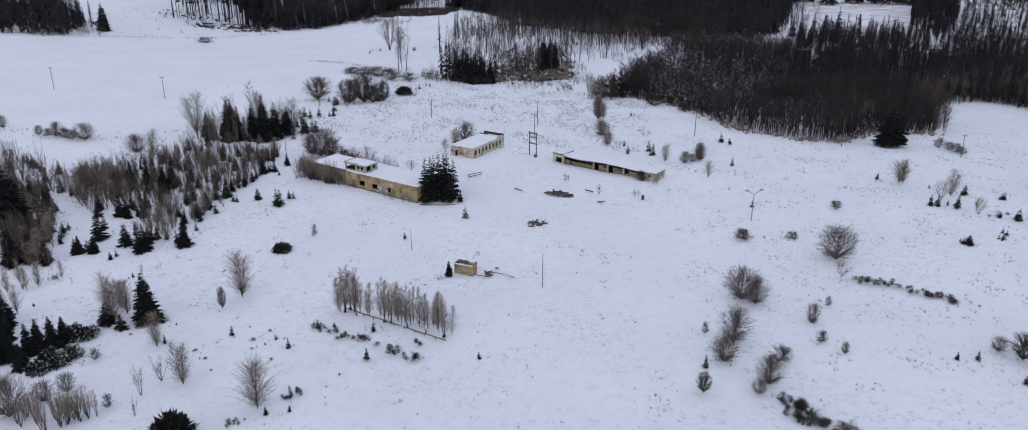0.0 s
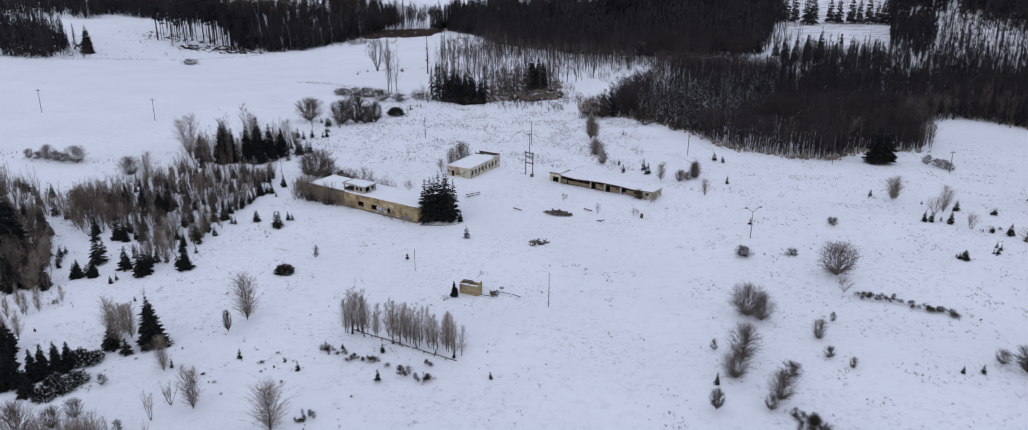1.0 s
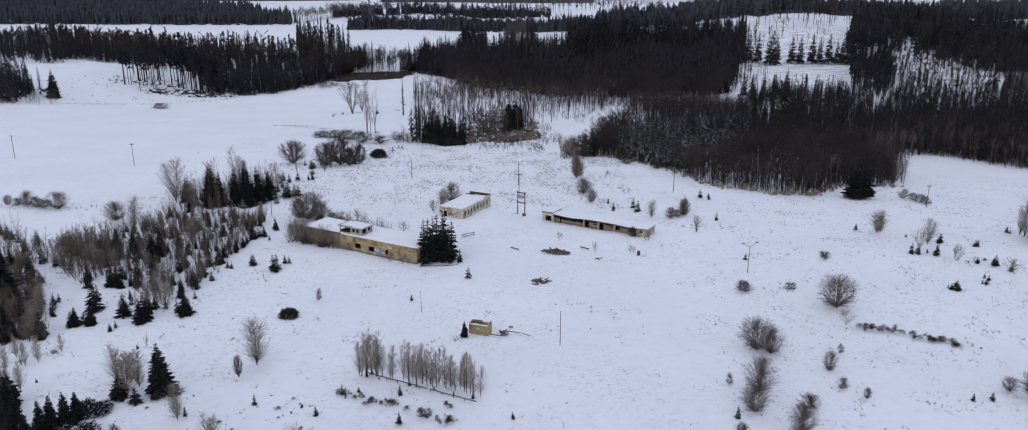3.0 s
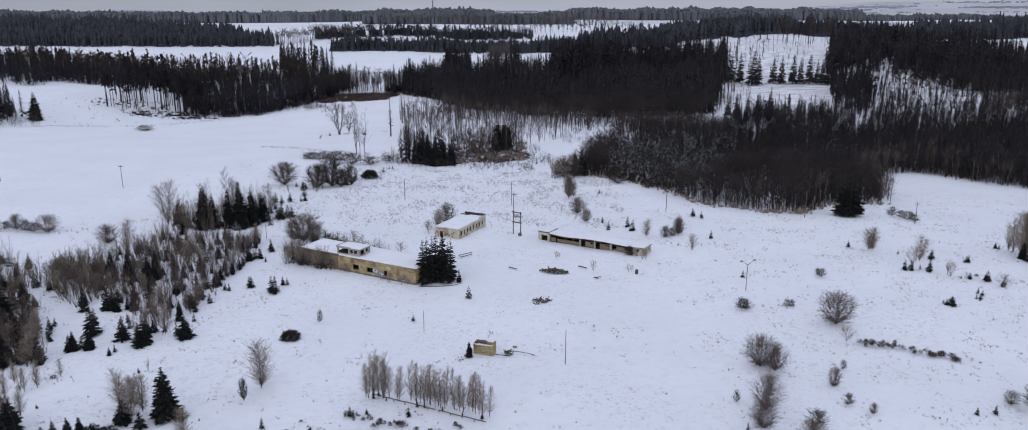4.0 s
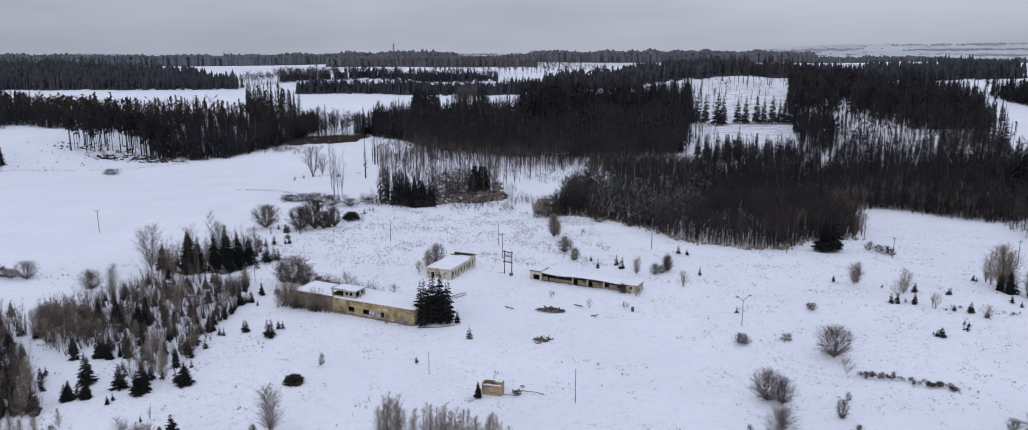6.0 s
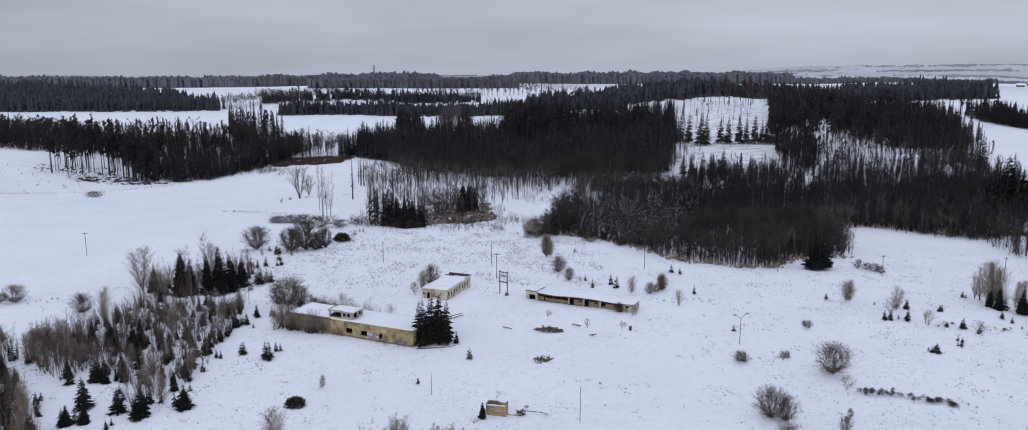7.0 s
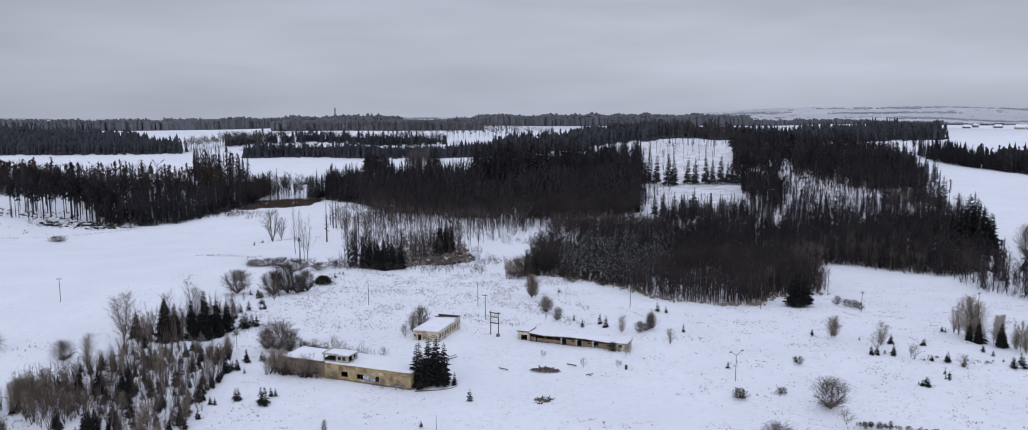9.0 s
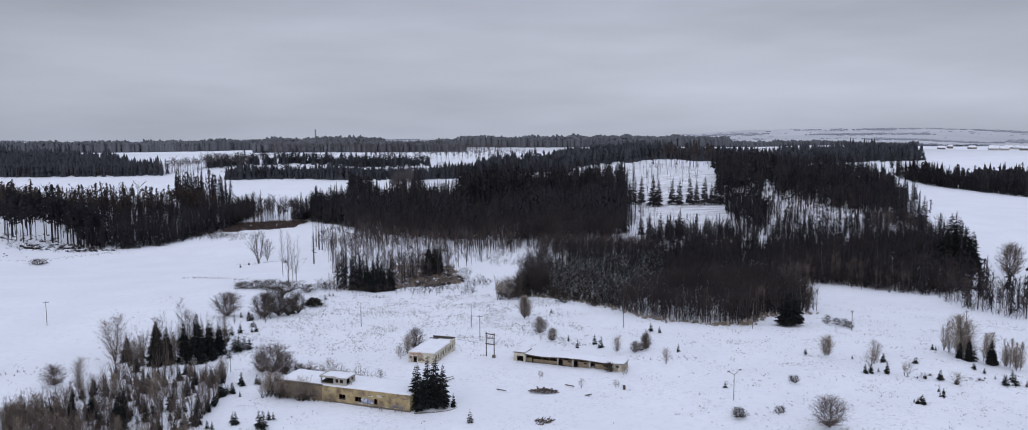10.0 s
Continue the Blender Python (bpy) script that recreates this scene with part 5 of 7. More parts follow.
def window_shed():
    b = root("window_shed", place(-24.3, 225.6, 0.915, -0.403), "small derelict pale flat-roofed shed with eight empty windows, snow on roof", "building")
    W, D, H = 8.0, 16.8, 2.9
    g = Geo()
    wall_cells(g, 0, W, -0.6, H, 0, 0.32, [(1.5, 2.6, -0.1, 1.75), (0.35, 0.9, 1.0, 1.8)])
    part("wall", g, M["plaster_pale"], b, "pale peeling front wall with a dark doorway")
    for k in range(8):
        part("brickwork", splash(0.75 + 0.48 * k, 2.4 + R4.uniform(-0.12, 0.12), R4.uniform(0.35, 0.6), R4.uniform(0.16, 0.32), R4, 0.014 + 0.0008 * k), M["brick"], b, "exposed weathered red brick")
    for k in range(3):
        part("brickwork", splash(1.15 + R4.uniform(-0.1, 0.1), 0.2 + 0.5 * k, 0.26, 0.36, R4, 0.022 + 0.0008 * k), M["brick"], b, "exposed weathered red brick")
    for k in range(7):
        part("stain", splash(R4.uniform(2.8, 7.4), R4.uniform(0.2, 1.9), R4.uniform(0.3, 0.8), R4.uniform(0.2, 0.6), R4), M["stain"], b, "brown patch of bare wall")
    g = Geo()
    wins = [(0.95 + 1.88 * k, 1.85 + 1.88 * k, 0.65, 2.1) for k in range(8)]
    wall_cells(g, 0.32, D, -0.6, H, W - 0.32, W, wins, "y")
    part("wall", g, M["plaster_pale"], b, "pale side wall with a row of empty windows")
    part("wall", boxes((0, 0.32, -0.6, 0.32, D, H)), M["plaster_pale"], b)
    part("wall", boxes((0.32, D - 0.32, -0.6, W - 0.32, D, H)), M["plaster_pale"], b)
    part("floor", boxes((0.32, 0.32, -0.6, W - 0.32, D - 0.32, 0.02)), M["dark"], b)
    part("roof", boxes((0.32, 0.32, H - 0.25, W - 0.32, D - 0.32, H - 0.01)), M["concrete"], b)
    part("roof_snow", slab(0.05, 0.05, W - 0.05, D - 1.2, H + 0.003, 0.22, R4), M["snow_roof"], b, "", True)
    part("roof_snow", slab(0.4, D - 1.1, W - 0.3, D - 0.45, H + 0.003, 0.10, R4, 0.5), M["snow_roof"], b, "", True)
    part("parapet", boxes((0.9, D - 0.32, H, W, D - 0.003, H + 0.8)), M["dark"], b, "dark boarded parapet along the back of the roof")
    part("parapet", boxes((W - 0.3, D - 4.0, H + 0.002, W - 0.003, D - 0.33, H + 0.5)), M["plaster_pale"], b)
    part("parapet", boxes((0.4, D - 2.0, H + 0.002, 3.4, D - 1.75, H + 0.5)), M["timber"], b)
    part("coping", boxes((0.85, D - 0.36, H + 0.8, W + 0.03, D + 0.03, H + 0.91)), M["snow_roof"], b)
    for u0, u1, z0, z1 in wins:
        part("window_sill", boxes((W - 0.2, u0 - 0.04, z0 - 0.08, W + 0.06, u1 + 0.04, z0 - 0.004)), M["concrete_pale"], b)
        part("window_frame", boxes((W - 0.2, u0 + 0.001, z0, W - 0.14, u0 + 0.06, z1), (W - 0.2, u1 - 0.06, z0, W - 0.14, u1 - 0.001, z1), (W - 0.2, u0 + 0.06, z1 - 0.06, W - 0.14, u1 - 0.06, z1 - 0.001)), M["timber"], b)


def open_shed():
    b = root("open_shed", place(5.9, 223.5, 0.874, -0.485, -0.05), "long low derelict shed with open bays and a sagging snow-covered roof", "building")
    W, D = 32.4, 5.2

    def sag(x, y):
        return -0.4 * math.exp(-(((x - 8.5) / 4.6) ** 2)) - 0.25 * math.exp(-(((x - 27) / 3.5) ** 2)) - 0.02 * y

    H = 2.35
    # the closed end bay
    g = Geo()
    wall_cells(g, 0, 3.4, -0.5, 2.4, 0, 0.25, [(1.0, 3.0, 0.0, 1.55)])
    part("wall", g, M["plaster_pale"], b, "pale beige wall of the end bay with a wide doorway")
    part("wall", boxes((0, 0.25, -0.5, 0.25, D, 2.4)), M["concrete_pale"], b)
    part("end_roof", boxes((-0.15, -0.2, 2.4, 3.6, D + 0.1, 2.55)), M["timber"], b)
    part("roof_snow", slab(-0.1, 0.1, 3.5, D, 2.553, 0.22, R4, 0.6), M["snow_roof"], b, "", True)
    part("wall", boxes((0.25, D - 0.25, -0.5, W, D, 1.5)), M["concrete"], b)
    part("floor", boxes((0.25, 0.3, -0.5, W, D - 0.25, 0.0)), M["dark"], b)
    # bays: low front walls, posts and gaps below the roof
    for u in (3.4, 13.2, 17.7, 22.6):
        part("post", boxes((u, -0.05, -0.5, u + 0.4, 0.35, H + sag(u, 0) - 0.02)), M["concrete_pale"], b, "pale concrete post")
    for u0, u1, top in ((3.8, 5.4, 1.15), (5.9, 13.2, 0.95), (14.9, 17.7, 1.55), (19.4, 22.6, 1.55), (24.4, 29.2, 1.5)):
        g = Geo()
        hole = [(u0 + 0.45 * (u1 - u0), u0 + 0.8 * (u1 - u0), 1.0, 1.35)] if top > 1.3 else []
        wall_cells(g, u0, u1, -0.5, top, 0.5, 0.75, hole)
        part("bay_wall", g, M["stain"], b, "damp brown broken bay wall")
    for u in (8.2, 10.6, 14.6, 19.1, 24.1):
        part("bay_wall", boxes((u, 0.76, -0.5, u + 0.2, D - 0.3, H + sag(u, 0) - 0.25)), M["concrete"], b)
    # the closed right end
    g = Geo()
    wall_cells(g, 29.2, W, -0.5, 2.2, 0, 0.3, [(30.2, 31.1, 1.1, 1.9)])
    part("wall", g, M["plaster_pale"], b, "pale stained front wall of the closed end")
    g = Geo()
    wall_cells(g, 0.3, D, -0.5, 2.45, W - 0.3, W, [(1.4, 2.3, 0.9, 1.7), (3.2, 4.1, 0.9, 1.7)], "y")
    part("wall", g, M["plaster_pale"], b, "pale gable end with two openings")
    # the roof: boards that sag, and the snow on them
    g = Geo()
    n = 46
    for i in range(n):
        x0, x1 = 3.62 + (W + 0.3 - 3.62) * i / n, 3.62 + (W + 0.3 - 3.62) * (i + 1) / n
        p = [(x, y, H + sag(x, y) + dz) for dz in (0, 0.14) for y in (-0.45, D + 0.2) for x in (x0, x1)]
        g.add(p, [(0, 2, 3, 1), (4, 5, 7, 6), (0, 1, 5, 4), (2, 6, 7, 3), (0, 4, 6, 2), (1, 3, 7, 5)])
    part("roof", g, M["timber"], b, "sagging dark timber roof")
    part("roof_snow", slab(3.65, -0.40, W + 0.25, D + 0.15, H + 0.142, 0.24, R4, 0.6, sag, 0.04), M["snow_roof"], b, "snow on the sagging roof", True)
    for u in (5.5, 8.0, 10.4, 12.4):
        part("rafter", boxes((u, -0.4, H + sag(u, 0) - 0.16, u + 0.12, D - 0.3, H + sag(u, 0) - 0.03)), M["timber"], b)
    for k in range(9):
        g = Geo()
        u = R4.uniform(28.2, 31.0)
        g.stick((u, R4.uniform(-1.4, -0.5), -0.1), (u + R4.uniform(-0.9, 0.9), -0.08, R4.uniform(0.9, 2.3)), 0.07, 0.05, 5, True)
        part("broken_board", g, M["timber"], b, "dark fallen roof board")
    part("broken_panel", boxes((28.7, -0.6, -0.3, 29.1, -0.1, 1.6)), M["timber"], b)


def roofless_hut():
    b = root("roofless_hut", place(-7.0, 144.4, 0.967, -0.254), "small roofless ochre concrete hut filled with snow", "building")
    W, D = 4.0, 1.9
    g = Geo()
    wall_cells(g, 0, W, -0.4, 1.75, 0, 0.22, [(1.4, 2.1, 0.95, 1.12)])
    part("wall", g, M["plaster"], b)
    part("wall", boxes((W - 0.22, 0.22, -0.4, W, D, 1.9)), M["plaster"], b)
    part("wall", boxes((W - 0.22, D - 0.5, 1.9, W, D, 2.15)), M["plaster"], b)
    part("wall", boxes((0, 0.22, -0.4, 0.22, D, 1.95)), M["plaster"], b)
    part("wall", boxes((0.22, D - 0.22, -0.4, W - 0.22, D, 1.8)), M["plaster"], b)
    part("wall_cap", boxes((0.2, -0.04, 1.752, W - 0.25, 0.26, 1.86)), M["snow_roof"], b, "snow on the wall top")
    part("wall_cap", boxes((0.25, D - 0.25, 1.802, W - 0.3, D + 0.03, 1.92)), M["snow_roof"], b)
    part("snow_fill", slab(0.23, 0.23, W - 0.23, D - 0.23, 0.0, 1.5, R4, 0.35, bumps=0.35), M["snow_roof"], b, "snow lying inside the walls", True)
    part("beam", boxes((0.5, 0.1, 1.87, 0.65, D, 1.99)), M["timber"], b, "dark charred roof beam")
    part("beam", boxes((2.2, 0.05, 1.87, 2.32, D - 0.1, 1.97)), M["timber"], b, "dark charred roof beam")
    part("broken_slab", boxes((0.35, 0.9, 1.95, 2.1, D - 0.15, 2.07)), M["timber"], b, "dark broken roof slab")
    part("slot_frame", boxes((1.25, -0.03, 1.12, 2.25, -0.002, 1.22), (1.25, -0.03, 0.83, 2.25, -0.002, 0.95)), M["concrete_pale"], b)
    for k in range(5):
        part("stain", splash(R4.uniform(0.4, W - 0.4), R4.choice((0.35, 1.45)) + R4.uniform(-0.1, 0.1), R4.uniform(0.2, 0.5), R4.uniform(0.1, 0.22), R4, 0.01 + 0.001 * k, 0.002), M["stain"], b, "damp patch on the wall")


long_building()
window_shed()
open_shed()
roofless_hut()

# ---- poles, lamps, rail, rubble ----
def pole(x, y, h, arm=1.4, label="weathered wooden power pole with a crossarm standing in snow", thick=0.12):
    p = root("power_pole", stand(x, y, R4.uniform(-0.3, 0.3)), label, "pole", "power poles")
    g = Geo()
    g.stick((0, 0, -0.6), (0, 0, h), thick, thick * 0.75, 8, True)
    part("shaft", g, M["pole"], p, "", True)
    if arm:
        part("crossarm", boxes((-arm / 2, -0.07, h - 0.55, arm / 2, 0.07, h - 0.4)), M["pole"], p)
        for x0 in (-arm / 2 + 0.1, 0.0, arm / 2 - 0.1):
            g = Geo()
            g.stick((x0, 0, h - 0.4), (x0, 0, h - 0.15), 0.06, 0.04, 6, True)
            part("insulator", g, M["galv"], p)


POLES = [(-40.6, 272.6, 7.5, 0), (-3.1, 269.0, 7.9, 0), (-1.9, 247.7, 8.3, 1.9), (49.0, 263.1, 10.2, 0), (94.3, 259.8, 9.0, 0), (128.7, 255.8, 7.2, 1.6), (167.0, 249.3, 8.0, 1.6), (-147.7, 286.7, 8.2, 1.8), (-200.2, 296.3, 9.0, 1.8)]
for x, y, h, a in POLES:
    pole(x, y, h, a)
pole(10.7, 140.2, 6.7, 0.0, "slim bare concrete post standing alone in snow", 0.075)
pole(-17.9, 153.7, 4.8, 0.0, "slim bare post standing alone in snow", 0.06)


def transformer_stand():
    t = root("transformer_stand", place(-1.5, 229.4, 0.8, -0.6), "tall two-legged wooden transformer stand with crossbeams", "pole")
    for x in (0.0, 2.7):
        g = Geo()
        g.stick((x, 0, -0.6), (x, 0, 7.1), 0.17, 0.14, 8, True)
        part("leg", g, M["pole"], t, "", True)
    for z in (3.5, 6.5):
        part("crossbeam", boxes((-0.35, -0.12, z, 3.05, 0.12, z + 0.26)), M["steel"], t)
    part("platform", boxes((0.1, -0.5, 5.35, 2.6, 0.5, 5.5)), M["galv"], t)
    for x in (0.5, 1.3, 2.1):
        g = Geo()
        g.stick((x, 0, 5.5), (x, 0, 6.2), 0.14, 0.10, 8, True)
        part("insulator", g, M["concrete_pale"], t)
    part("base_block", boxes((2.5, -0.9, -0.3, 3.3, -0.2, 0.7)), M["concrete"], t)


transformer_stand()


def double_lamp(x, y, h):
    t = root("street_lamp", stand(x, y, 0.3), "grey street lamp with two raised arms standing in snow", "street lamp", "street lamps")
    g = Geo()
    g.stick((0, 0, -0.5), (0, 0, h * 0.86), 0.11, 0.08, 8, True)
    part("mast", g, M["galv"], t, "", True)
    for s in (-1, 1):
        g = Geo()
        g.stick((0, 0, h * 0.84), (s * 1.5, 0, h * 0.97), 0.07, 0.06, 6, True)
        part("arm", g, M["galv"], t)
        part("lamp_head", boxes((min(s * 1.4, s * 2.1), -0.13, h * 0.96, max(s * 1.4, s * 2.1), 0.13, h)), M["galv"], t)


def curved_lamp(x, y, h):
    t = root("street_lamp", stand(x, y, 0.8), "grey street lamp with one curved arm among bare bushes", "street lamp", "street lamps")
    g = Geo()
    g.stick((0, 0, -0.5), (0, 0, h * 0.8), 0.09, 0.07, 6, True)
    part("mast", g, M["galv"], t, "", True)
    g = Geo()
    pts = [(0, 0, h * 0.8), (0.15, 0, h * 0.92), (0.55, 0, h * 0.99), (1.1, 0, h)]
    for a, b in zip(pts, pts[1:]):
        g.stick(a, b, 0.06, 0.055, 6, True)
    part("arm", g, M["galv"], t)
    part("lamp_head", boxes((1.0, -0.12, h - 0.1, 1.6, 0.12, h + 0.06)), M["galv"], t)


double_lamp(55.0, 181.5, 7.6)
curved_lamp(-73.2, 215.1, 5.4)
curved_lamp(-72.6, 221.0, 4.8)

# the low rail in front of the birch row: pipes on short posts, in lengths
ra, rb = Vector((-23.2, 126.3, 0)), Vector((-2.9, 117.1, 0))
rail = root("low_rail", Matrix.Identity(4), "low dark pipe rail on short posts with snow on it", "rail")
for i in range(10):
    a, b = ra.lerp(rb, i / 10), ra.lerp(rb, (i + (0.98 if i != 5 else 0.7)) / 10)
    z = 0.32 + R4.uniform(-0.04, 0.05)
    g = Geo()
    g.stick((a.x, a.y, land(a.x, a.y) + z), (b.x, b.y, land(b.x, b.y) + z), 0.085, 0.085, 6, True)
    part("pipe", g, M["timber"], rail)
    g = Geo()
    g.stick((a.x, a.y, land(a.x, a.y) - 0.5), (a.x, a.y, land(a.x, a.y) + z), 0.09, 0.09, 6, True)
    part("post", g, M["timber"], rail)


def heap(x, y, length, wide, high, count, turn, label, timber=True):
    t = root("rubble_heap", stand(x, y, turn), label, "rubble")
    mound = Geo()
    for k in range(count):
        a, r = R4.uniform(0, 6.28), math.sqrt(R4.random())
        px, py = r * math.cos(a) * length / 2, r * math.sin(a) * wide / 2
        pz = high * (1 - r) * R4.uniform(0.3, 1.0)
        d = Vector((R4.gauss(0, 1), R4.gauss(0, 0.7), R4.gauss(0, 0.25))).normalized() * R4.uniform(0.3, 1.1)
        s = R4.uniform(0.06, 0.2)
        mound.stick((px, py, pz), (px + d.x, py + d.y, max(0.02, pz + d.z)), s, s * 0.8, 4, True)
    part("debris", mound, M["rubble"], t)
    if timber:
        for k in range(6):
            g = Geo()
            a = R4.uniform(-0.5, 0.5)
            px, py = R4.uniform(-length / 2, length / 3), R4.uniform(-wide / 3, wide / 3)
            ln = R4.uniform(1.2, 2.6)
            g.stick((px, py, 0.1), (px + ln * math.cos(a), py + ln * math.sin(a), 0.1 + R4.uniform(0.1, 0.5)), 0.08, 0.07, 5, True)
            part("plank", g, M["timber"], t)


heap(10.0, 194.0, 6.8, 2.2, 1.05, 200, -0.33, "long heap of brown rubble and boards on snow")
heap(5.9, 172.6, 3.6, 1.8, 0.6, 70, -0.5, "scattered heap of dark broken boards on snow")
heap(-0.4, 144.3, 1.2, 0.9, 0.5, 24, 0.4, "small heap of stones beside the hut", False)
for i in range(8):
    x, y = R4.uniform(3.8, 9.0), R4.uniform(169.6, 174.4)
    heap(x, y, 0.8, 0.5, 0.2, 8, R4.uniform(0, 3), "loose broken boards lying on snow", False)


def beam(ax, ay, bx, by, r, label, mat="timber", lift=0.12):
    g = Geo()
    m = Vector(((ax + bx) / 2, (ay + by) / 2, 0))
    g.stick((ax - m.x, ay - m.y, land(ax, ay) - land(m.x, m.y) + lift), (bx - m.x, by - m.y, land(bx, by) - land(m.x, m.y) + lift), r, r * 0.9, 6, True)
    ob = part("beam", g, M[mat])
    ob.location = (m.x, m.y, land(m.x, m.y))
    return tagged(ob, label, "beam")


beam(-1.8, 196.8, 0.4, 195.2, 0.14, "dark log lying on snow")
beam(16.2, 198.3, 18.3, 196.7, 0.16, "dark beam lying on snow")
beam(19.5, 189.2, 21.4, 189.9, 0.13, "short bent log lying on snow")
beam(20.1, 189.0, 20.6, 188.4, 0.10, "short log end lying on snow")
for a, b in (((-15.6, 206.4), (-12.3, 209.3)), ((-14.9, 204.7), (-12.1, 207.6)), ((-15.6, 206.4), (-14.9, 204.7))):
    beam(*a, *b, 0.10, "dark edge of an old foundation in snow")
for a, b in (((-22.8, 181.2), (-17.8, 181.5)), ((-17.7, 181.5), (-14.6, 182.1)), ((-14.5, 182.2), (-12.6, 183.8))):
    beam(*a, *b, 0.13, "low concrete kerb edge beside the spruces", "concrete", 0.16)
for a, b in (((-2.9, 143.5), (-0.2, 142.8)), ((-0.1, 142.8), (0.9, 145.0)), ((1.0, 145.0), (3.0, 144.4)), ((3.3, 144.3), (5.0, 143.3))):
    beam(*a, *b, 0.07, "dark open edge of a trench in snow", "dark", 0.10)

ring = Geo()
for k in range(16):
    for j in range(6):
        a, b = 6.2832 * k / 16, 6.2832 * j / 6
        r = 0.36 + 0.09 * math.cos(b)
        ring.v.append((r * math.cos(a), r * math.sin(a), 0.12 + 0.09 * math.sin(b)))
        ring.f.append((6 * k + j, 6 * ((k + 1) % 16) + j, 6 * ((k + 1) % 16) + (j + 1) % 6, 6 * k + (j + 1) % 6))
ob = part("tyre", ring, M["steel"])
ob.matrix_world = stand(1.0, 147.0)
tagged(ob, "dark ring lying on the snow near the hut", "tyre")

ob = root("barrel", stand(30.6, 193.2), "dark rusty barrel standing in the snow", "barrel")
g = Geo()
g.stick((0, 0, -0.2), (0, 0, 0.95), 0.36, 0.36, 12, True)
part("body", g, M["steel"], ob, "", True)
for z in (0.3, 0.62, 0.93):
    g = Geo()
    g.stick((0, 0, z - 0.03), (0, 0, z + 0.03), 0.385, 0.385, 12, True)
    part("hoop", g, M["steel"], ob)

# a far village: snow-roofed houses
def far_house(x, y, turn, w, d, h, wall):
    t = root("house", stand(x, y, turn), "small far house with pale walls under a snowy roof", "house", "far houses")
    part("wall", boxes((-w / 2, -d / 2, -2, w / 2, d / 2, h)), M[wall], t)
    g = Geo()
    e, r = 0.6, h + d * 0.42
    g.add([(-w / 2 - e, -d / 2 - e, h - 0.2), (w / 2 + e, -d / 2 - e, h - 0.2), (w / 2 + e, d / 2 + e, h - 0.2), (-w / 2 - e, d / 2 + e, h - 0.2), (-w / 2 - e, 0, r), (w / 2 + e, 0, r)], [(0, 1, 5, 4), (2, 3, 4, 5), (0, 4, 3), (1, 2, 5), (0, 3, 2, 1)])
    roof = part("roof", g, M["snow_roof"], t)
    part("chimney", boxes((w * 0.2, -0.5, r - 1.2, w * 0.2 + 0.9, 0.5, r + 1.0)), M["brick"], roof)
    for k in range(3):
        u = -w / 2 + w * (k + 0.5) / 3
        part("window", boxes((u - 0.7, -d / 2 - 0.06, h * 0.35, u + 0.7, -d / 2 - 0.004, h * 0.75)), M["dark"], t)


R6 = random.Random(41)
for i in range(15):
    far_house(R6.uniform(1030, 1290), R6.uniform(1440, 1590), R6.uniform(-0.6, 0.9), R6.uniform(11, 17), R6.uniform(8, 10), R6.uniform(3, 4.5), R6.choice(("concrete", "stain", "concrete_pale")))

g = Geo()
g.stick((0, 0, -2), (0, 0, 62), 4.0, 3.0, 8, True)
ob = part("mast", g, M["distant_grey"])
ob.matrix_world = stand(-430, 3500)
tagged(ob, "far grey chimney on the horizon", "chimney")


# ---- dry stalks and tufts ----
def tufts(rows, name, label, mat="grass"):
    vs, fs = [], []
    for x, y, h in rows:
        z = ground_height(x, y)
        for k in range(R5.randrange(4, 8)):
            a, o = R5.uniform(0, 6.28), R5.uniform(0, 0.25)
            bx, by = x + o * math.cos(a), y + o * math.sin(a)
            tx, ty, tz = bx + R5.gauss(0, 0.35) * h, by + R5.gauss(0, 0.35) * h, z + h * R5.uniform(0.6, 1.0)
            n = len(vs)
            w = 0.02 + 0.02 * h
            vs += [(bx - w, by, z - 0.05), (bx + w, by, z - 0.05), (bx, by + w, z - 0.05), (tx, ty, tz)]
            fs += [(n, n + 1, n + 3), (n + 1, n + 2, n + 3), (n + 2, n, n + 3)]
    me = bpy.data.meshes.new(name)
    me.from_pydata(vs, [], fs)
    me.materials.append(M[mat])
    tagged(new(name, me), label, "grass", kind="stuff")


R5 = random.Random(77)
rows = []
while len(rows) < 5200:
    x, y = R5.uniform(-135, 200), R5.uniform(82, 345)
    if abs(x - 10) > (y + 40) * 0.75:
        continue
    d = noise.noise(Vector((x / 14, y / 14, 3))) + 0.5 * noise.noise(Vector((x / 4, y / 4, 8)))
    yard = math.exp(-(((x - 2) / 26) ** 2) - ((y - 175) / 38) ** 2)
    far = 0.35 if (-75 < x < 30 and 235 < y < 345) else 0.2 if x > 70 else 0.0
    if d + far - 1.2 * yard > 0.15 + R5.uniform(-0.1, 0.35):
        rows.append((x, y, R5.uniform(0.2, 0.65)))
while len(rows) < 9400:
    x, y = R5.uniform(-80, 35), R5.uniform(238, 342)
    if noise.noise(Vector((x / 11, y / 16, 21))) + 0.6 * noise.noise(Vector((x / 3.5, y / 3.5, 5))) > R5.uniform(-0.1, 0.4):
        rows.append((x, y, R5.uniform(0.3, 0.85)))
tufts(rows, "dry_grass", "dry brown grass stalks showing through the snow")
rows = []
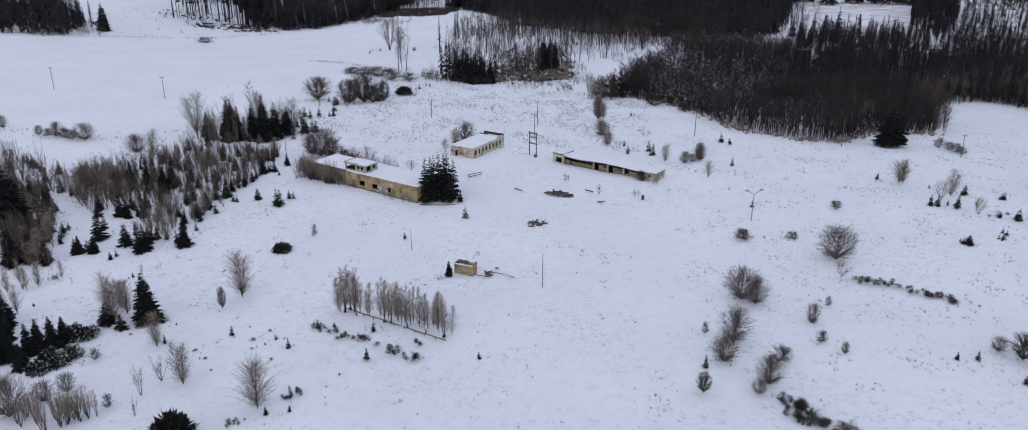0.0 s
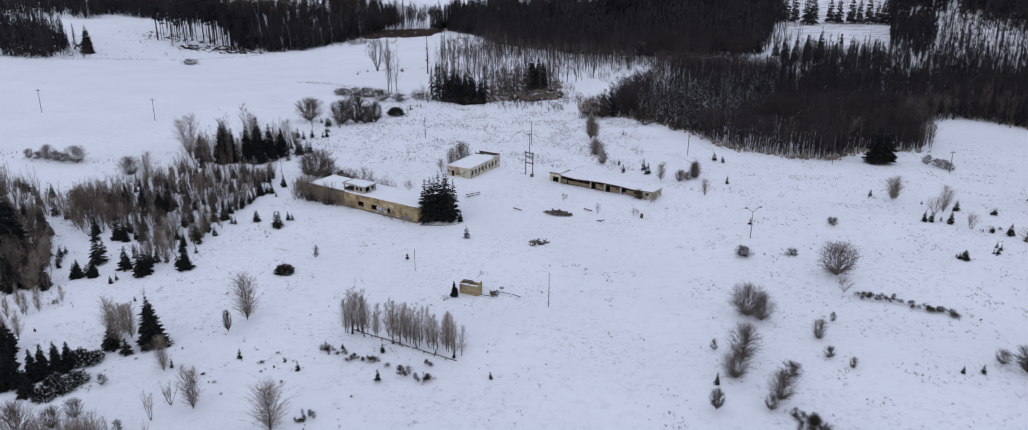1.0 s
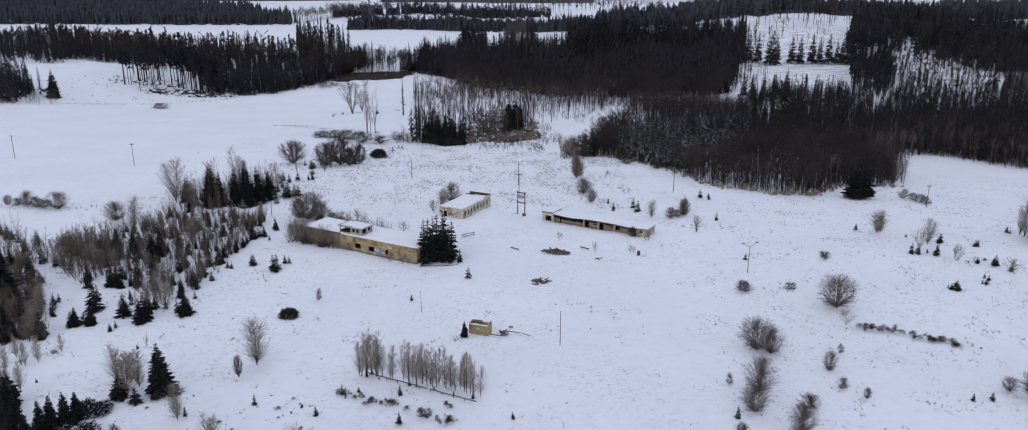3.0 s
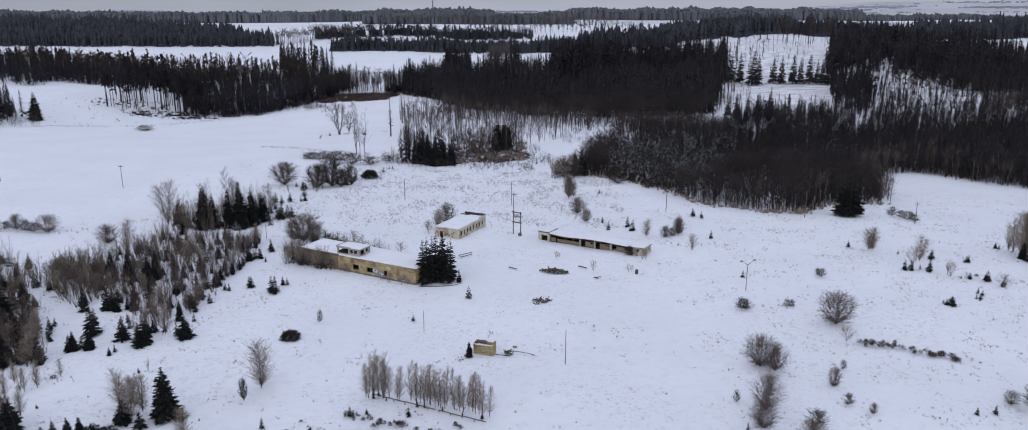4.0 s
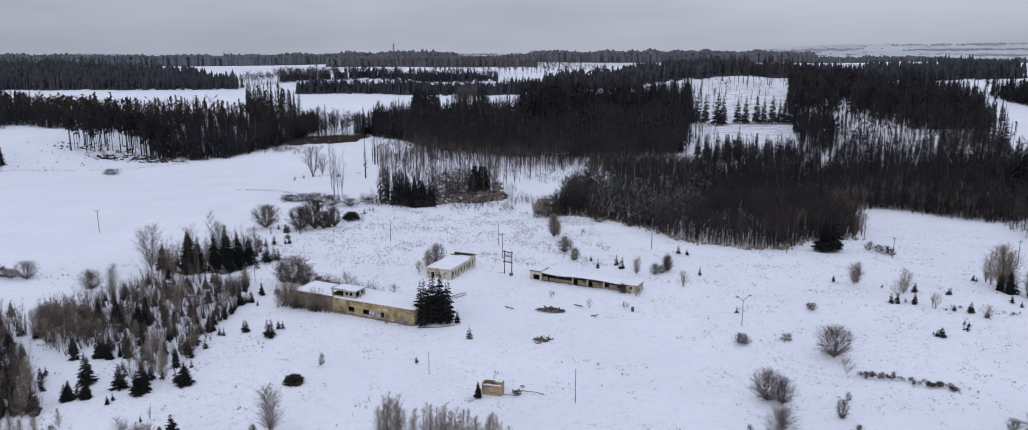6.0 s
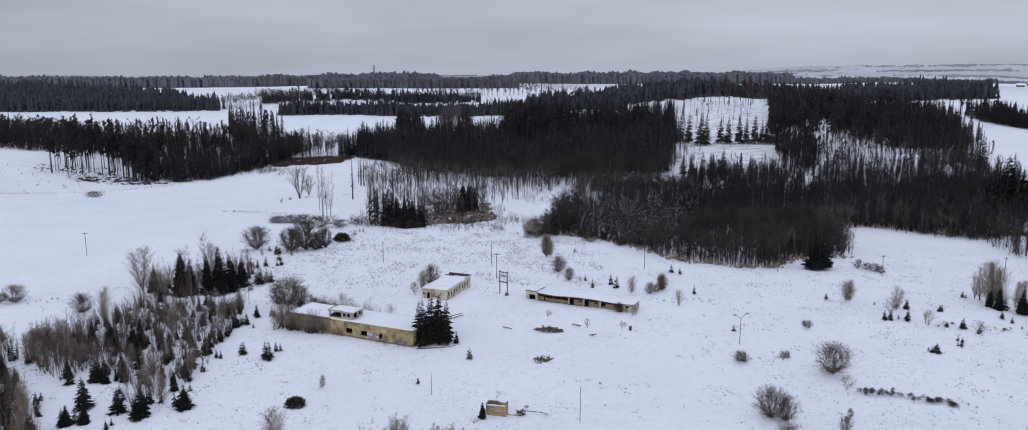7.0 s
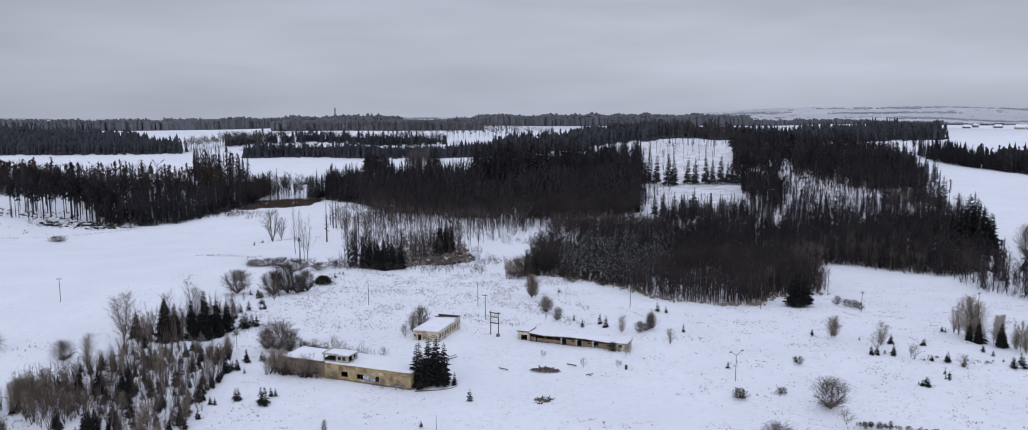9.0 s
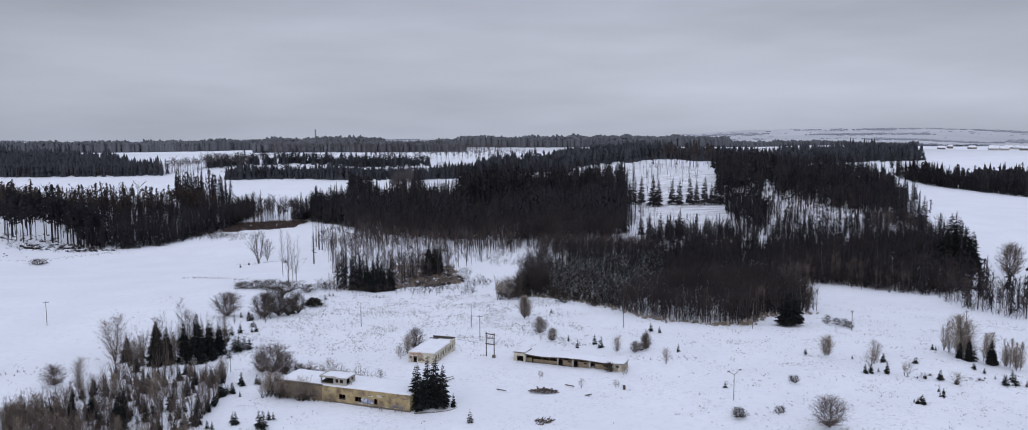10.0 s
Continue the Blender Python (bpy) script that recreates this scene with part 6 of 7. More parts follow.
while len(rows) < 3600:
    x, y = R5.uniform(-120, 170), R5.uniform(80, 260)
    if abs(x - 10) > (y + 40) * 0.72 or -60 < x < 35 and 176 < y < 225:
        continue
    d = noise.noise(Vector((x / 9, y / 9, 31))) + 0.7 * noise.noise(Vector((x / 2.6, y / 2.6, 12)))
    if d + (0.12 if x > 40 or x < -40 else 0.0) > 0.38 + R5.uniform(-0.05, 0.3):
        rows.append((x, y, R5.uniform(0.12, 0.42) * R5.choice((1, 1, 1.5))))
for ax, ay, bx, by, count in ((-331, 453, -306, 477, 60), (-306, 477, -258, 532, 150), (-258, 532, -224, 584, 120), (-133, 401, -102, 390, 90), (-120, 470, -86, 490, 70), (-172, 232, -112, 222, 90)):
    for k in range(count):
        f = R5.random()
        rows.append((ax + (bx - ax) * f + R5.gauss(0, 2.0), ay + (by - ay) * f + R5.gauss(0, 2.5), R5.uniform(0.3, 1.0)))
tufts(rows, "dry_stalks", "dark dry weed stalks poking out of the snow", "stalk")

# ---- woods, each one mass of many trees ----
def template(pair):
    """Vertices and triangles of a tree one metre high, trunk and crown in one."""
    vs, fs, k = [], [], 0
    for g in pair:
        vs += g.v
        for f in g.f:
            fs += [(f[0] + k, f[i] + k, f[i + 1] + k) for i in range(1, len(f) - 1)]
        k = len(vs)
    return np.array(vs, float), np.array(fs, int)


def wood_mass(name, mat, rows, label, category="wood"):
    """One mesh from rows of (template, x, y, height, width, turn)."""
    vs, fs, k = [], [], 0
    for (v, f), x, y, h, w, a in rows:
        c, s = math.cos(a) * w, math.sin(a) * w
        q = np.empty_like(v)
        q[:, 0], q[:, 1], q[:, 2] = x + v[:, 0] * c - v[:, 1] * s, y + v[:, 0] * s + v[:, 1] * c, land(x, y) + v[:, 2] * h
        vs.append(q)
        fs.append(f + k)
        k += len(v)
    v, f = np.concatenate(vs), np.concatenate(fs)
    me = bpy.data.meshes.new(name)
    me.vertices.add(len(v))
    me.vertices.foreach_set("co", v.ravel())
    me.loops.add(f.size)
    me.loops.foreach_set("vertex_index", f.ravel())
    me.polygons.add(len(f))
    me.polygons.foreach_set("loop_start", np.arange(0, f.size, 3))
    me.polygons.foreach_set("loop_total", np.full(len(f), 3))
    me.materials.append(mat)
    me.update(calc_edges=True)
    return tagged(new(name, me), label, category, kind="stuff")


def low_spruce(rng, levels=6, per=8, low=0.06, radius=0.15):
    """A forest spruce one metre high: narrow drooping fronds on a thin trunk, uneven and with gaps."""
    trunk, crown = Geo(), Geo()
    trunk.stick((0, 0, -0.05), (0, 0, 0.9), 0.011, 0.003, 3)
    lop, side = rng.uniform(0.05, 0.3), rng.uniform(0, 6.283)
    for i in range(levels * per):
        f = low + (1 - low) * (i + rng.random()) / (levels * per)
        m, wd = i * 2.4 + rng.uniform(-0.5, 0.5), rng.uniform(0.26, 0.42)
        r = radius * min(1.0, 1.1 * (1 - f)) ** 0.8 * rng.uniform(0.5, 1.2) * (1 + lop * math.cos(m - side)) + 0.012
        if rng.random() < 0.07:
            continue
        mid, tip = f + 0.01 - 0.15 * r, f - 0.02 - 0.42 * r
        crown.add([(0, 0, f + 0.055), (r * 0.6 * math.cos(m - wd), r * 0.6 * math.sin(m - wd), mid - 0.012), (r * math.cos(m), r * math.sin(m), tip), (r * 0.6 * math.cos(m + wd), r * 0.6 * math.sin(m + wd), mid - 0.012)], [(0, 1, 2), (0, 2, 3)])
    crown.stick((0, 0, 0.88), (0, 0, 1.0), 0.010, 0.0, 3)
    return trunk, crown


def far_spruce(rng):
    """A spruce seen from far off: slim ragged skirts, one above the other."""
    g = Geo()
    z, r, k = 0.0, rng.uniform(0.085, 0.125), 0
    while z < 0.75:
        top = min(1.0, z + rng.uniform(0.45, 0.62))
        ring = [(r * rng.uniform(0.7, 1.15) * math.cos(1.2566 * i + k), r * rng.uniform(0.7, 1.15) * math.sin(1.2566 * i + k), z + rng.uniform(-0.05, 0.05)) for i in range(5)]
        g.add(ring + [(0, 0, top if top < 0.9 else 1.0)], [(i, (i + 1) % 5, 5) for i in range(5)])
        z, r, k = z + rng.uniform(0.24, 0.36), r * rng.uniform(0.66, 0.85), k + 0.5
    return Geo(), g


def low_pine(rng, low=0.40, tufts=22):
    """A tall bare trunk with a ragged crown in its upper part."""
    trunk, crown = Geo(), Geo()
    trunk.stick((0, 0, -0.05), (0, 0, 0.95), 0.010, 0.004, 4)
    for i in range(5):
        z, a = rng.uniform(0.15, low), rng.uniform(0, 6.283)
        trunk.stick((0, 0, z), (0.04 * math.cos(a), 0.04 * math.sin(a), z - 0.01), 0.002, 0.0, 3)
    for i in range(tufts):
        z = rng.uniform(low, 0.97)
        r = 0.12 * (1.03 - z) ** 0.5 * rng.uniform(0.6, 1.15)
        a = rng.uniform(0, 6.283)
        e = Vector((r * math.cos(a), r * math.sin(a), z - rng.uniform(-0.01, 0.04)))
        crown.stick((0, 0, z + 0.015), e, 0.020, 0.012, 3)
        crown.stick(e, e + Vector((math.cos(a) * 0.02, math.sin(a) * 0.02, -0.03)), 0.016, 0.0, 3)
    return trunk, crown


def low_bare(rng, low=0.12, crown=0.44, twigs=62, lean=0.03, thick=0.0095):
    """A leafless wood tree: a thin trunk, rising limbs and a haze of twigs above the lowest limb."""
    trunk, fine = Geo(), Geo()
    lx, ly = rng.gauss(0, lean), rng.gauss(0, lean)
    trunk.stick((0, 0, -0.04), (lx, ly, 0.55), thick, thick * 0.65, 3)
    trunk.stick((lx, ly, 0.55), (lx * 1.6, ly * 1.6, 0.98), thick * 0.65, 0.0, 3)
    limbs = []
    for i in range(11):
        z = low + (0.80 - low) * (i + rng.random()) / 11
        a, ln = rng.uniform(0, 6.283), crown * 0.5 * rng.uniform(0.6, 1.05) * (1.1 - 0.75 * abs(z - 0.45))
        p = Vector((lx * z * 1.7, ly * z * 1.7, z))
        e = p + Vector((math.cos(a) * ln, math.sin(a) * ln, ln * rng.uniform(0.7, 1.4)))
        e.z = min(e.z, 0.97)
        trunk.stick(p, e, 0.004, 0.0, 3)
        limbs.append((p, e))
    for i in range(twigs):
        p, e = limbs[i % len(limbs)]
        q = p.lerp(e, rng.uniform(0.25, 1.0))
        d = (e - p).normalized() + Vector((rng.gauss(0, 0.55), rng.gauss(0, 0.55), rng.gauss(0.25, 0.4)))
        fine.blade(q, q + d.normalized() * rng.uniform(0.07, 0.17), 0.0062)
    return trunk, fine


R3 = random.Random(23)
T_SPR = [template(low_spruce(R3)) for _ in range(6)]
T_TALL = [template(low_spruce(R3, 7, 6, 0.28, 0.125)) for _ in range(4)]
T_SLIM = [template(low_spruce(R3, 8, 6, 0.14, 0.105)) for _ in range(5)]
T_SPIRE = [template(far_spruce(R3)) for _ in range(7)]
T_PINE = [template(low_pine(R3)) for _ in range(5)]
T_BARE = [template(low_bare(R3)) for k in range(6)]
T_POLE = [template(low_bare(R3, 0.43, 0.36, 60)) for k in range(6)]
T_TRUNK = [template(low_bare(R3, 0.5, 0.24, 26, 0.03, 0.015)) for k in range(6)]
T_STEM = [template(low_spruce(R3, 6, 6, 0.55, 0.115)) for _ in range(4)]
T_HIGH = [template(low_pine(R3, 0.56, 26)) for _ in range(5)]


def far_clump(rng):
    """A tuft of distant treetops of uneven height."""
    g = Geo()
    for i in range(6):
        x, y, h = rng.uniform(-0.6, 0.6), rng.uniform(-0.6, 0.6), rng.uniform(0.75, 1.0)
        m, r = h * rng.uniform(0.6, 0.78), rng.uniform(0.17, 0.27)
        g.stick((x, y, -0.1), (x, y, m), r * 0.8, r, 4)
        g.stick((x, y, m), (x + rng.gauss(0, 0.04), y, h), r, r * 0.3, 4, True)
    return Geo(), g


def reed_patch(rng):
    """A dense stand of dead reeds one metre across and high."""
    g = Geo()
    for i in range(70):
        a, r = rng.uniform(0, 6.283), 0.5 * math.sqrt(rng.random())
        p = Vector((r * math.cos(a), r * math.sin(a), -0.05))
        g.blade(p, p + Vector((rng.gauss(0, 0.05), rng.gauss(0, 0.05), rng.uniform(0.5, 1.05))), 0.035)
    return Geo(), g


T_REED = [template(reed_patch(R3)) for _ in range(5)]
T_FAR = [template(far_clump(R3)) for _ in range(6)]


def grow(poly, count, kinds, lo, hi, wide=(0.9, 1.2), apart=0.0):
    """Rows of trees inside an outline, with thin places, and with taller and lower stretches."""
    out = []
    for x, y in scatter(poly, count, R3, apart):
        if noise.noise(Vector((x / 30, y / 30, 5))) > -0.42:
            h = R3.uniform(lo, hi) * R3.triangular(0.62, 1.12, 1.0) * (1 + 0.34 * noise.noise(Vector((x / 45, y / 45, 9))))
            out.append((R3.choice(kinds), x, y, h, h * R3.uniform(*wide), R3.uniform(0, 6.28)))
    return out


def fringe(line, depth, count, kinds, lo, hi, wide=(1.0, 1.4)):
    """Rows of trees close behind a forest edge that follows a line; the depth runs away from the viewer."""
    runs = [((ax, ay), (bx, by), math.hypot(bx - ax, by - ay)) for (ax, ay), (bx, by) in zip(line, line[1:])]
    total, out = sum(r[2] for r in runs), []
    for i in range(count):
        d = total * (i + R3.random()) / count
        for (ax, ay), (bx, by), ln in runs:
            if d <= ln:
                break
            d -= ln
        f = min(1.0, d / ln)
        x, y = ax + (bx - ax) * f + R3.gauss(0, 2), ay + (by - ay) * f + depth * R3.random() ** 1.5
        h = R3.uniform(lo, hi) * R3.triangular(0.6, 1.15, 1.0) * (1 + 0.34 * noise.noise(Vector((x / 45, y / 45, 9))))
        out.append((R3.choice(kinds), x, y, h, h * R3.uniform(*wide), R3.uniform(0, 6.28)))
    return out


BARE_WOOD, NEEDLES, MID = M["bare_far"], M["needle_far"], M["mid_far"]

T_CLUMP = [template(sapling_clump(R3, 6, 0.20, 10)) for _ in range(4)]
wood_mass("birch_thicket", M["twig_mid"], [(R3.choice(T_CLUMP), x, y, h, h * R3.uniform(1.0, 1.4), R3.uniform(0, 6.28)) for x, y, h in REST], "leafless self-sown saplings deep in a thicket", "thicket")

# behind the yard: a dark young wood of birch with spruce in it
SNOWY_WOOD = [(36, 335), (50, 312), (60, 304), (74, 330), (98, 360), (108, 410), (78, 410), (48, 388)]
FRONT = [(24, 340), (42, 325), (53, 308), (60, 291), (66, 276), (84, 267), (97, 269), (105, 285), (118, 292), (138, 303), (150, 335), (140, 380), (110, 405), (70, 405), (45, 380)]
wood_mass("birch_wood", M["bare_dark"], [r for r in grow(FRONT, 1700, T_TRUNK * 2 + T_POLE + T_BARE * 2, 11, 16, (0.9, 1.25)) if not inside(r[1], r[2], SNOWY_WOOD) or R3.random() < 0.12] + fringe([(26, 339), (44, 322), (55, 305), (66, 275), (84, 267), (97, 269), (108, 287), (138, 303)], 18, 260, T_BARE, 8, 15), "dense dark leafless birch wood at the edge of the snowy meadow")
wood_mass("spruce_wood", M["needle_snow"], grow(SNOWY_WOOD, 640, T_SPR, 9, 14, (1.2, 1.6)), "young snow-dusted spruces inside the leafless wood")
wood_mass("bare_wood", M["bare_dark"], grow([(30, 348), (42, 342), (50, 390), (78, 413), (118, 420), (118, 458), (60, 464), (40, 440), (28, 395)], 480, T_BARE * 2 + T_TRUNK, 7, 13, (1.0, 1.4)) + grow([(22, 345), (38, 330), (46, 318), (40, 350), (28, 380)], 130, T_BARE, 4, 8, (1.1, 1.5)), "dense dark leafless trees beside young spruces")
wood_mass("spruce_wood", NEEDLES, grow([(50, 372), (100, 355), (152, 340), (160, 420), (60, 425)], 260, T_SPR * 2 + T_POLE, 13, 20), "dark spruces along the back of the leafless wood")

# the wood on the lower slope beside the field
LOWER = [(118, 412), (150, 372), (188, 392), (205, 381), (222, 353), (240, 345), (258, 390), (290, 415), (262, 450), (140, 455)]
wood_mass("spruce_wood", NEEDLES, grow(LOWER, 760, T_SPR * 2 + T_TALL, 10, 16, (1.1, 1.5)), "dark spruces crowded at the foot of a snowy slope")
wood_mass("bare_wood", M["bare_dark"], grow(LOWER, 1000, T_BARE, 9, 15, (1.0, 1.35)) + fringe([(150, 372), (188, 391), (205, 380), (222, 352), (240, 345)], 16, 150, T_BARE, 5, 12), "leafless trees crowded between dark spruces by a field")
STRIP = [(125, 440), (258, 430), (285, 415), (300, 450), (268, 500), (140, 512), (112, 470)]
wood_mass("pine_wood", NEEDLES, grow(STRIP, 760, T_PINE + T_TALL + T_SPR * 3, 9, 15, (1.1, 1.5)), "tall dark pines on a snowy slope")
wood_mass("bare_wood", M["bare_dark"], grow(STRIP, 800, T_TRUNK + T_BARE * 2, 6, 11, (1.0, 1.35)), "leafless trees between dark pines on a snowy slope")
EDGE = [(225, 352), (215, 312), (209, 272), (225, 270), (250, 340), (262, 392), (245, 395)]
wood_mass("pine_wood", NEEDLES, grow(EDGE, 75, T_PINE + T_SPR, 13, 20), "narrow strip of tall dark pines beside a snowy field")
wood_mass("bare_wood", BARE_WOOD, grow(EDGE, 170, T_BARE, 9, 15, (0.8, 1.1)), "narrow strip of leafless trees beside a snowy field")
wood_mass("spruce_group", NEEDLES, grow([(252, 378), (270, 380), (284, 402), (278, 425), (258, 410)], 34, T_SPR, 21, 29, (1.1, 1.4)), "group of tall dark spruces at the end of the wood")

wood_mass("pale_birches", M["reddish"], fringe([(60, 290), (66, 277), (84, 270), (97, 272), (108, 290), (140, 306), (160, 372), (190, 392), (222, 356)], 22, 300, T_TRUNK, 9, 15, (0.7, 1.0)), "pale birch trunks standing out of a dark wood")
wood_mass("undergrowth", M["bare_dark"], fringe([(26, 338), (44, 321), (55, 304), (66, 274), (84, 266), (97, 268), (108, 286), (138, 302)], 14, 330, T_BARE, 1.8, 5, (1.5, 2.2)), "dark leafless undergrowth along the foot of the wood", "brush")
wood_mass("undergrowth", M["bare_dark"], fringe([(146, 374), (188, 391), (205, 380), (222, 352), (240, 345)], 14, 260, T_BARE, 2, 6, (1.4, 2.0)) + fringe([(208, 272), (216, 312), (226, 350)], 6, 60, T_BARE, 2, 5, (1.2, 1.8)), "dark leafless undergrowth along the wood beside a field", "brush")

# the felled slope on the rise with what was left standing
wood_mass("bare_stand", BARE_WOOD, grow([(115, 500), (160, 482), (205, 490), (205, 540), (120, 535)], 80, T_TRUNK, 7, 12, (0.6, 0.8)) + grow([(118, 540), (150, 540), (165, 650), (150, 660)], 45, T_POLE + T_STEM, 10, 17, (0.4, 0.7)), "thin leafless trees along the foot of a felled slope")
wood_mass("brush", M["bare_dark"], grow([(186, 646), (240, 640), (240, 646), (186, 652)], 70, T_BARE, 0.8, 2.0, (2.5, 4.5)), "dark line of felled branches across a snowy slope")
wood_mass("pine_stand", NEEDLES, grow([(195, 515), (222, 515), (268, 650), (240, 655)], 250, T_TALL * 2 + T_HIGH * 2 + T_TRUNK + T_SPR, 15, 22, (0.9, 1.2)), "dense stand of tall thin pine trunks on a slope")
wood_mass("pine_stand", M["pine_far"], grow([(150, 675), (240, 665), (262, 700), (262, 800), (200, 830)], 46, T_STEM + T_HIGH + T_TRUNK, 12, 20, (0.6, 0.9)) + grow([(240, 880), (300, 960), (400, 1050), (330, 900), (260, 820)], 40, T_HIGH, 22, 29, (0.7, 1.0)), "tall thin pines left along the top of a felled slope")
OPEN = [(222, 500), (320, 490), (345, 560), (405, 640), (395, 690), (270, 680)]
wood_mass("spruce_wood", NEEDLES, grow([(242, 678), (268, 690), (288, 696), (304, 800), (286, 790), (264, 720)], 200, T_SPR * 3 + T_TALL + T_PINE, 14, 21, (1.2, 1.6)), "dark spruces in a tongue of wood beside a felled slope")
LOWER_OPEN = [(205, 498), (315, 492), (325, 530), (215, 545)]
wood_mass("pine_stand", NEEDLES, grow(LOWER_OPEN, 90, T_PINE + T_SPR * 3 + T_TALL, 12, 19, (1.0, 1.4)) + grow(OPEN, 165, T_HIGH + T_PINE * 3 + T_TALL, 12, 20, (0.9, 1.2)) + grow([(300, 500), (345, 560), (405, 640), (395, 690), (330, 660)], 60, T_PINE + T_TALL + T_SPR, 12, 20, (0.9, 1.2)) + grow([(318, 652), (330, 628), (350, 616), (388, 626), (420, 670), (330, 672)], 150, T_SPR * 3 + T_TALL, 16, 23, (1.2, 1.6)) + grow([(300, 690), (318, 665), (375, 655), (425, 690), (430, 720), (320, 740)], 190, T_SPR * 3 + T_PINE, 17, 25, (1.3, 1.7)), "open stand of pines over snow and felled branches")
wood_mass("bare_stand", M["pine_far"], grow(OPEN, 560, T_TRUNK * 2 + T_HIGH + T_BARE, 7, 15, (0.6, 0.9)), "thin bare trunks scattered over a felled slope")
wood_mass("undergrowth", BARE_WOOD, grow(OPEN, 420, T_BARE, 1.5, 3.5, (1.8, 2.8)), "leafless undergrowth among open pines on a slope", "brush")
wood_mass("felled_branches", M["bare_dark"], [r for r in grow(OPEN, 2300, T_BARE, 0.7, 1.8, (4.0, 8.0)) if math.sin(r[2] / 3.1 + 0.6 * math.sin(r[1] / 17)) > -0.35], "felled branches lying in rows over a snowy slope", "brush")
wood_mass("felled_branches", BARE_WOOD, grow([(150, 550), (200, 560), (245, 650), (300, 900), (215, 860), (165, 680)], 760, T_BARE, 0.4, 1.1, (3.0, 6.0)), "thin felled branches and stumps on a snowy slope", "brush")
wood_mass("pine_row", NEEDLES, grow([(322, 490), (345, 520), (385, 600), (440, 690), (420, 700), (360, 620), (312, 520)], 46, T_TALL + T_SLIM + T_PINE, 18, 26, (0.9, 1.2)), "ragged row of tall pines along the edge of a field")
wood_mass("bare_stand", BARE_WOOD, grow([(290, 430), (315, 470), (335, 510), (318, 530), (270, 490)], 120, T_POLE + T_BARE, 9, 16, (0.8, 1.1)), "leafless trees along the edge of a snowy field")

# the wood on the brow of the rise
BROW = [(278, 690), (340, 695), (425, 706), (470, 770), (548, 905), (585, 1050), (430, 1110), (345, 960), (300, 800)]
wood_mass("spruce_forest", NEEDLES, grow(BROW, 1500, T_SPR * 4 + T_PINE, 15, 25, (1.3, 1.7)), "dark spruce forest on the brow of a rise")
wood_mass("bare_wood", M["pine_far"], grow(BROW, 220, T_POLE + T_STEM, 14, 22, (0.9, 1.2)), "brown leafless trees standing in a spruce forest")

# the big wood in the middle
MIDDLE = [(-122, 704), (-82, 660), (-58, 610), (-5, 560), (45, 530), (100, 505), (116, 520), (136, 600), (153, 668), (178, 760), (110, 800), (60, 790), (20, 745), (-40, 790), (-110, 750)]
BELT = [(-75, 640), (-56, 590), (-22, 552), (12, 528), (39, 503), (67, 470), (104, 482), (116, 515), (100, 555), (0, 610), (-62, 660)]
wood_mass("bare_wood", M["bare_dark"], grow(BELT, 1250, T_POLE * 2 + T_BARE, 12, 18, (1.0, 1.3)), "belt of leafless trees before a dark spruce wood")
wood_mass("bare_wood", BARE_WOOD, grow([(28, 488), (45, 464), (80, 444), (118, 430), (116, 472), (67, 474)], 420, T_POLE + T_BARE * 2, 8, 14, (1.0, 1.3)), "open leafless trees on a snowy slope before the forest")
wood_mass("spruce_forest", NEEDLES, grow(MIDDLE, 2300, T_SPR * 5 + T_TALL, 14, 22, (1.4, 1.9)) + grow([(18, 770), (22, 690), (60, 670), (82, 690), (84, 795), (30, 795)], 300, T_SPR * 2 + T_PINE, 27, 36, (1.0, 1.4)) + grow([(84, 700), (140, 680), (170, 765), (110, 805), (84, 790)], 240, T_SPR * 2 + T_PINE, 17, 25, (1.0, 1.4)) + grow([(-122, 704), (-60, 650), (18, 610), (18, 745), (-40, 790), (-110, 750)], 460, T_SPR, 20, 28, (1.1, 1.5)) + fringe([(-126, 700), (-112, 690), (-84, 664), (-60, 630)], 22, 110, T_SPR, 15, 23) + fringe([(116, 520), (136, 600), (153, 668), (178, 760)], -12, 150, T_SPR + T_TALL, 16, 24), "large dark spruce forest")
wood_mass("bare_wood", M["bare_far"], grow([(-45, 760), (-30, 700), (0, 690), (12, 740), (-5, 800)], 80, T_POLE * 2 + T_HIGH, 20, 27, (0.6, 0.9)), "tall leafless trees rising over a spruce forest")
wood_mass("bare_wood", M["bare_dark"], grow(MIDDLE, 300, T_POLE * 2 + T_BARE, 12, 17, (1.0, 1.3)), "brown leafless trees rising out of a spruce forest")
wood_mass("spruce_stand", NEEDLES, grow([(118, 515), (140, 600), (160, 668), (180, 790), (205, 800), (170, 668), (150, 600), (130, 515)], 34, T_SLIM + T_TALL + T_STEM, 12, 21, (0.9, 1.2)), "loose spruces along the edge of a felled slope")
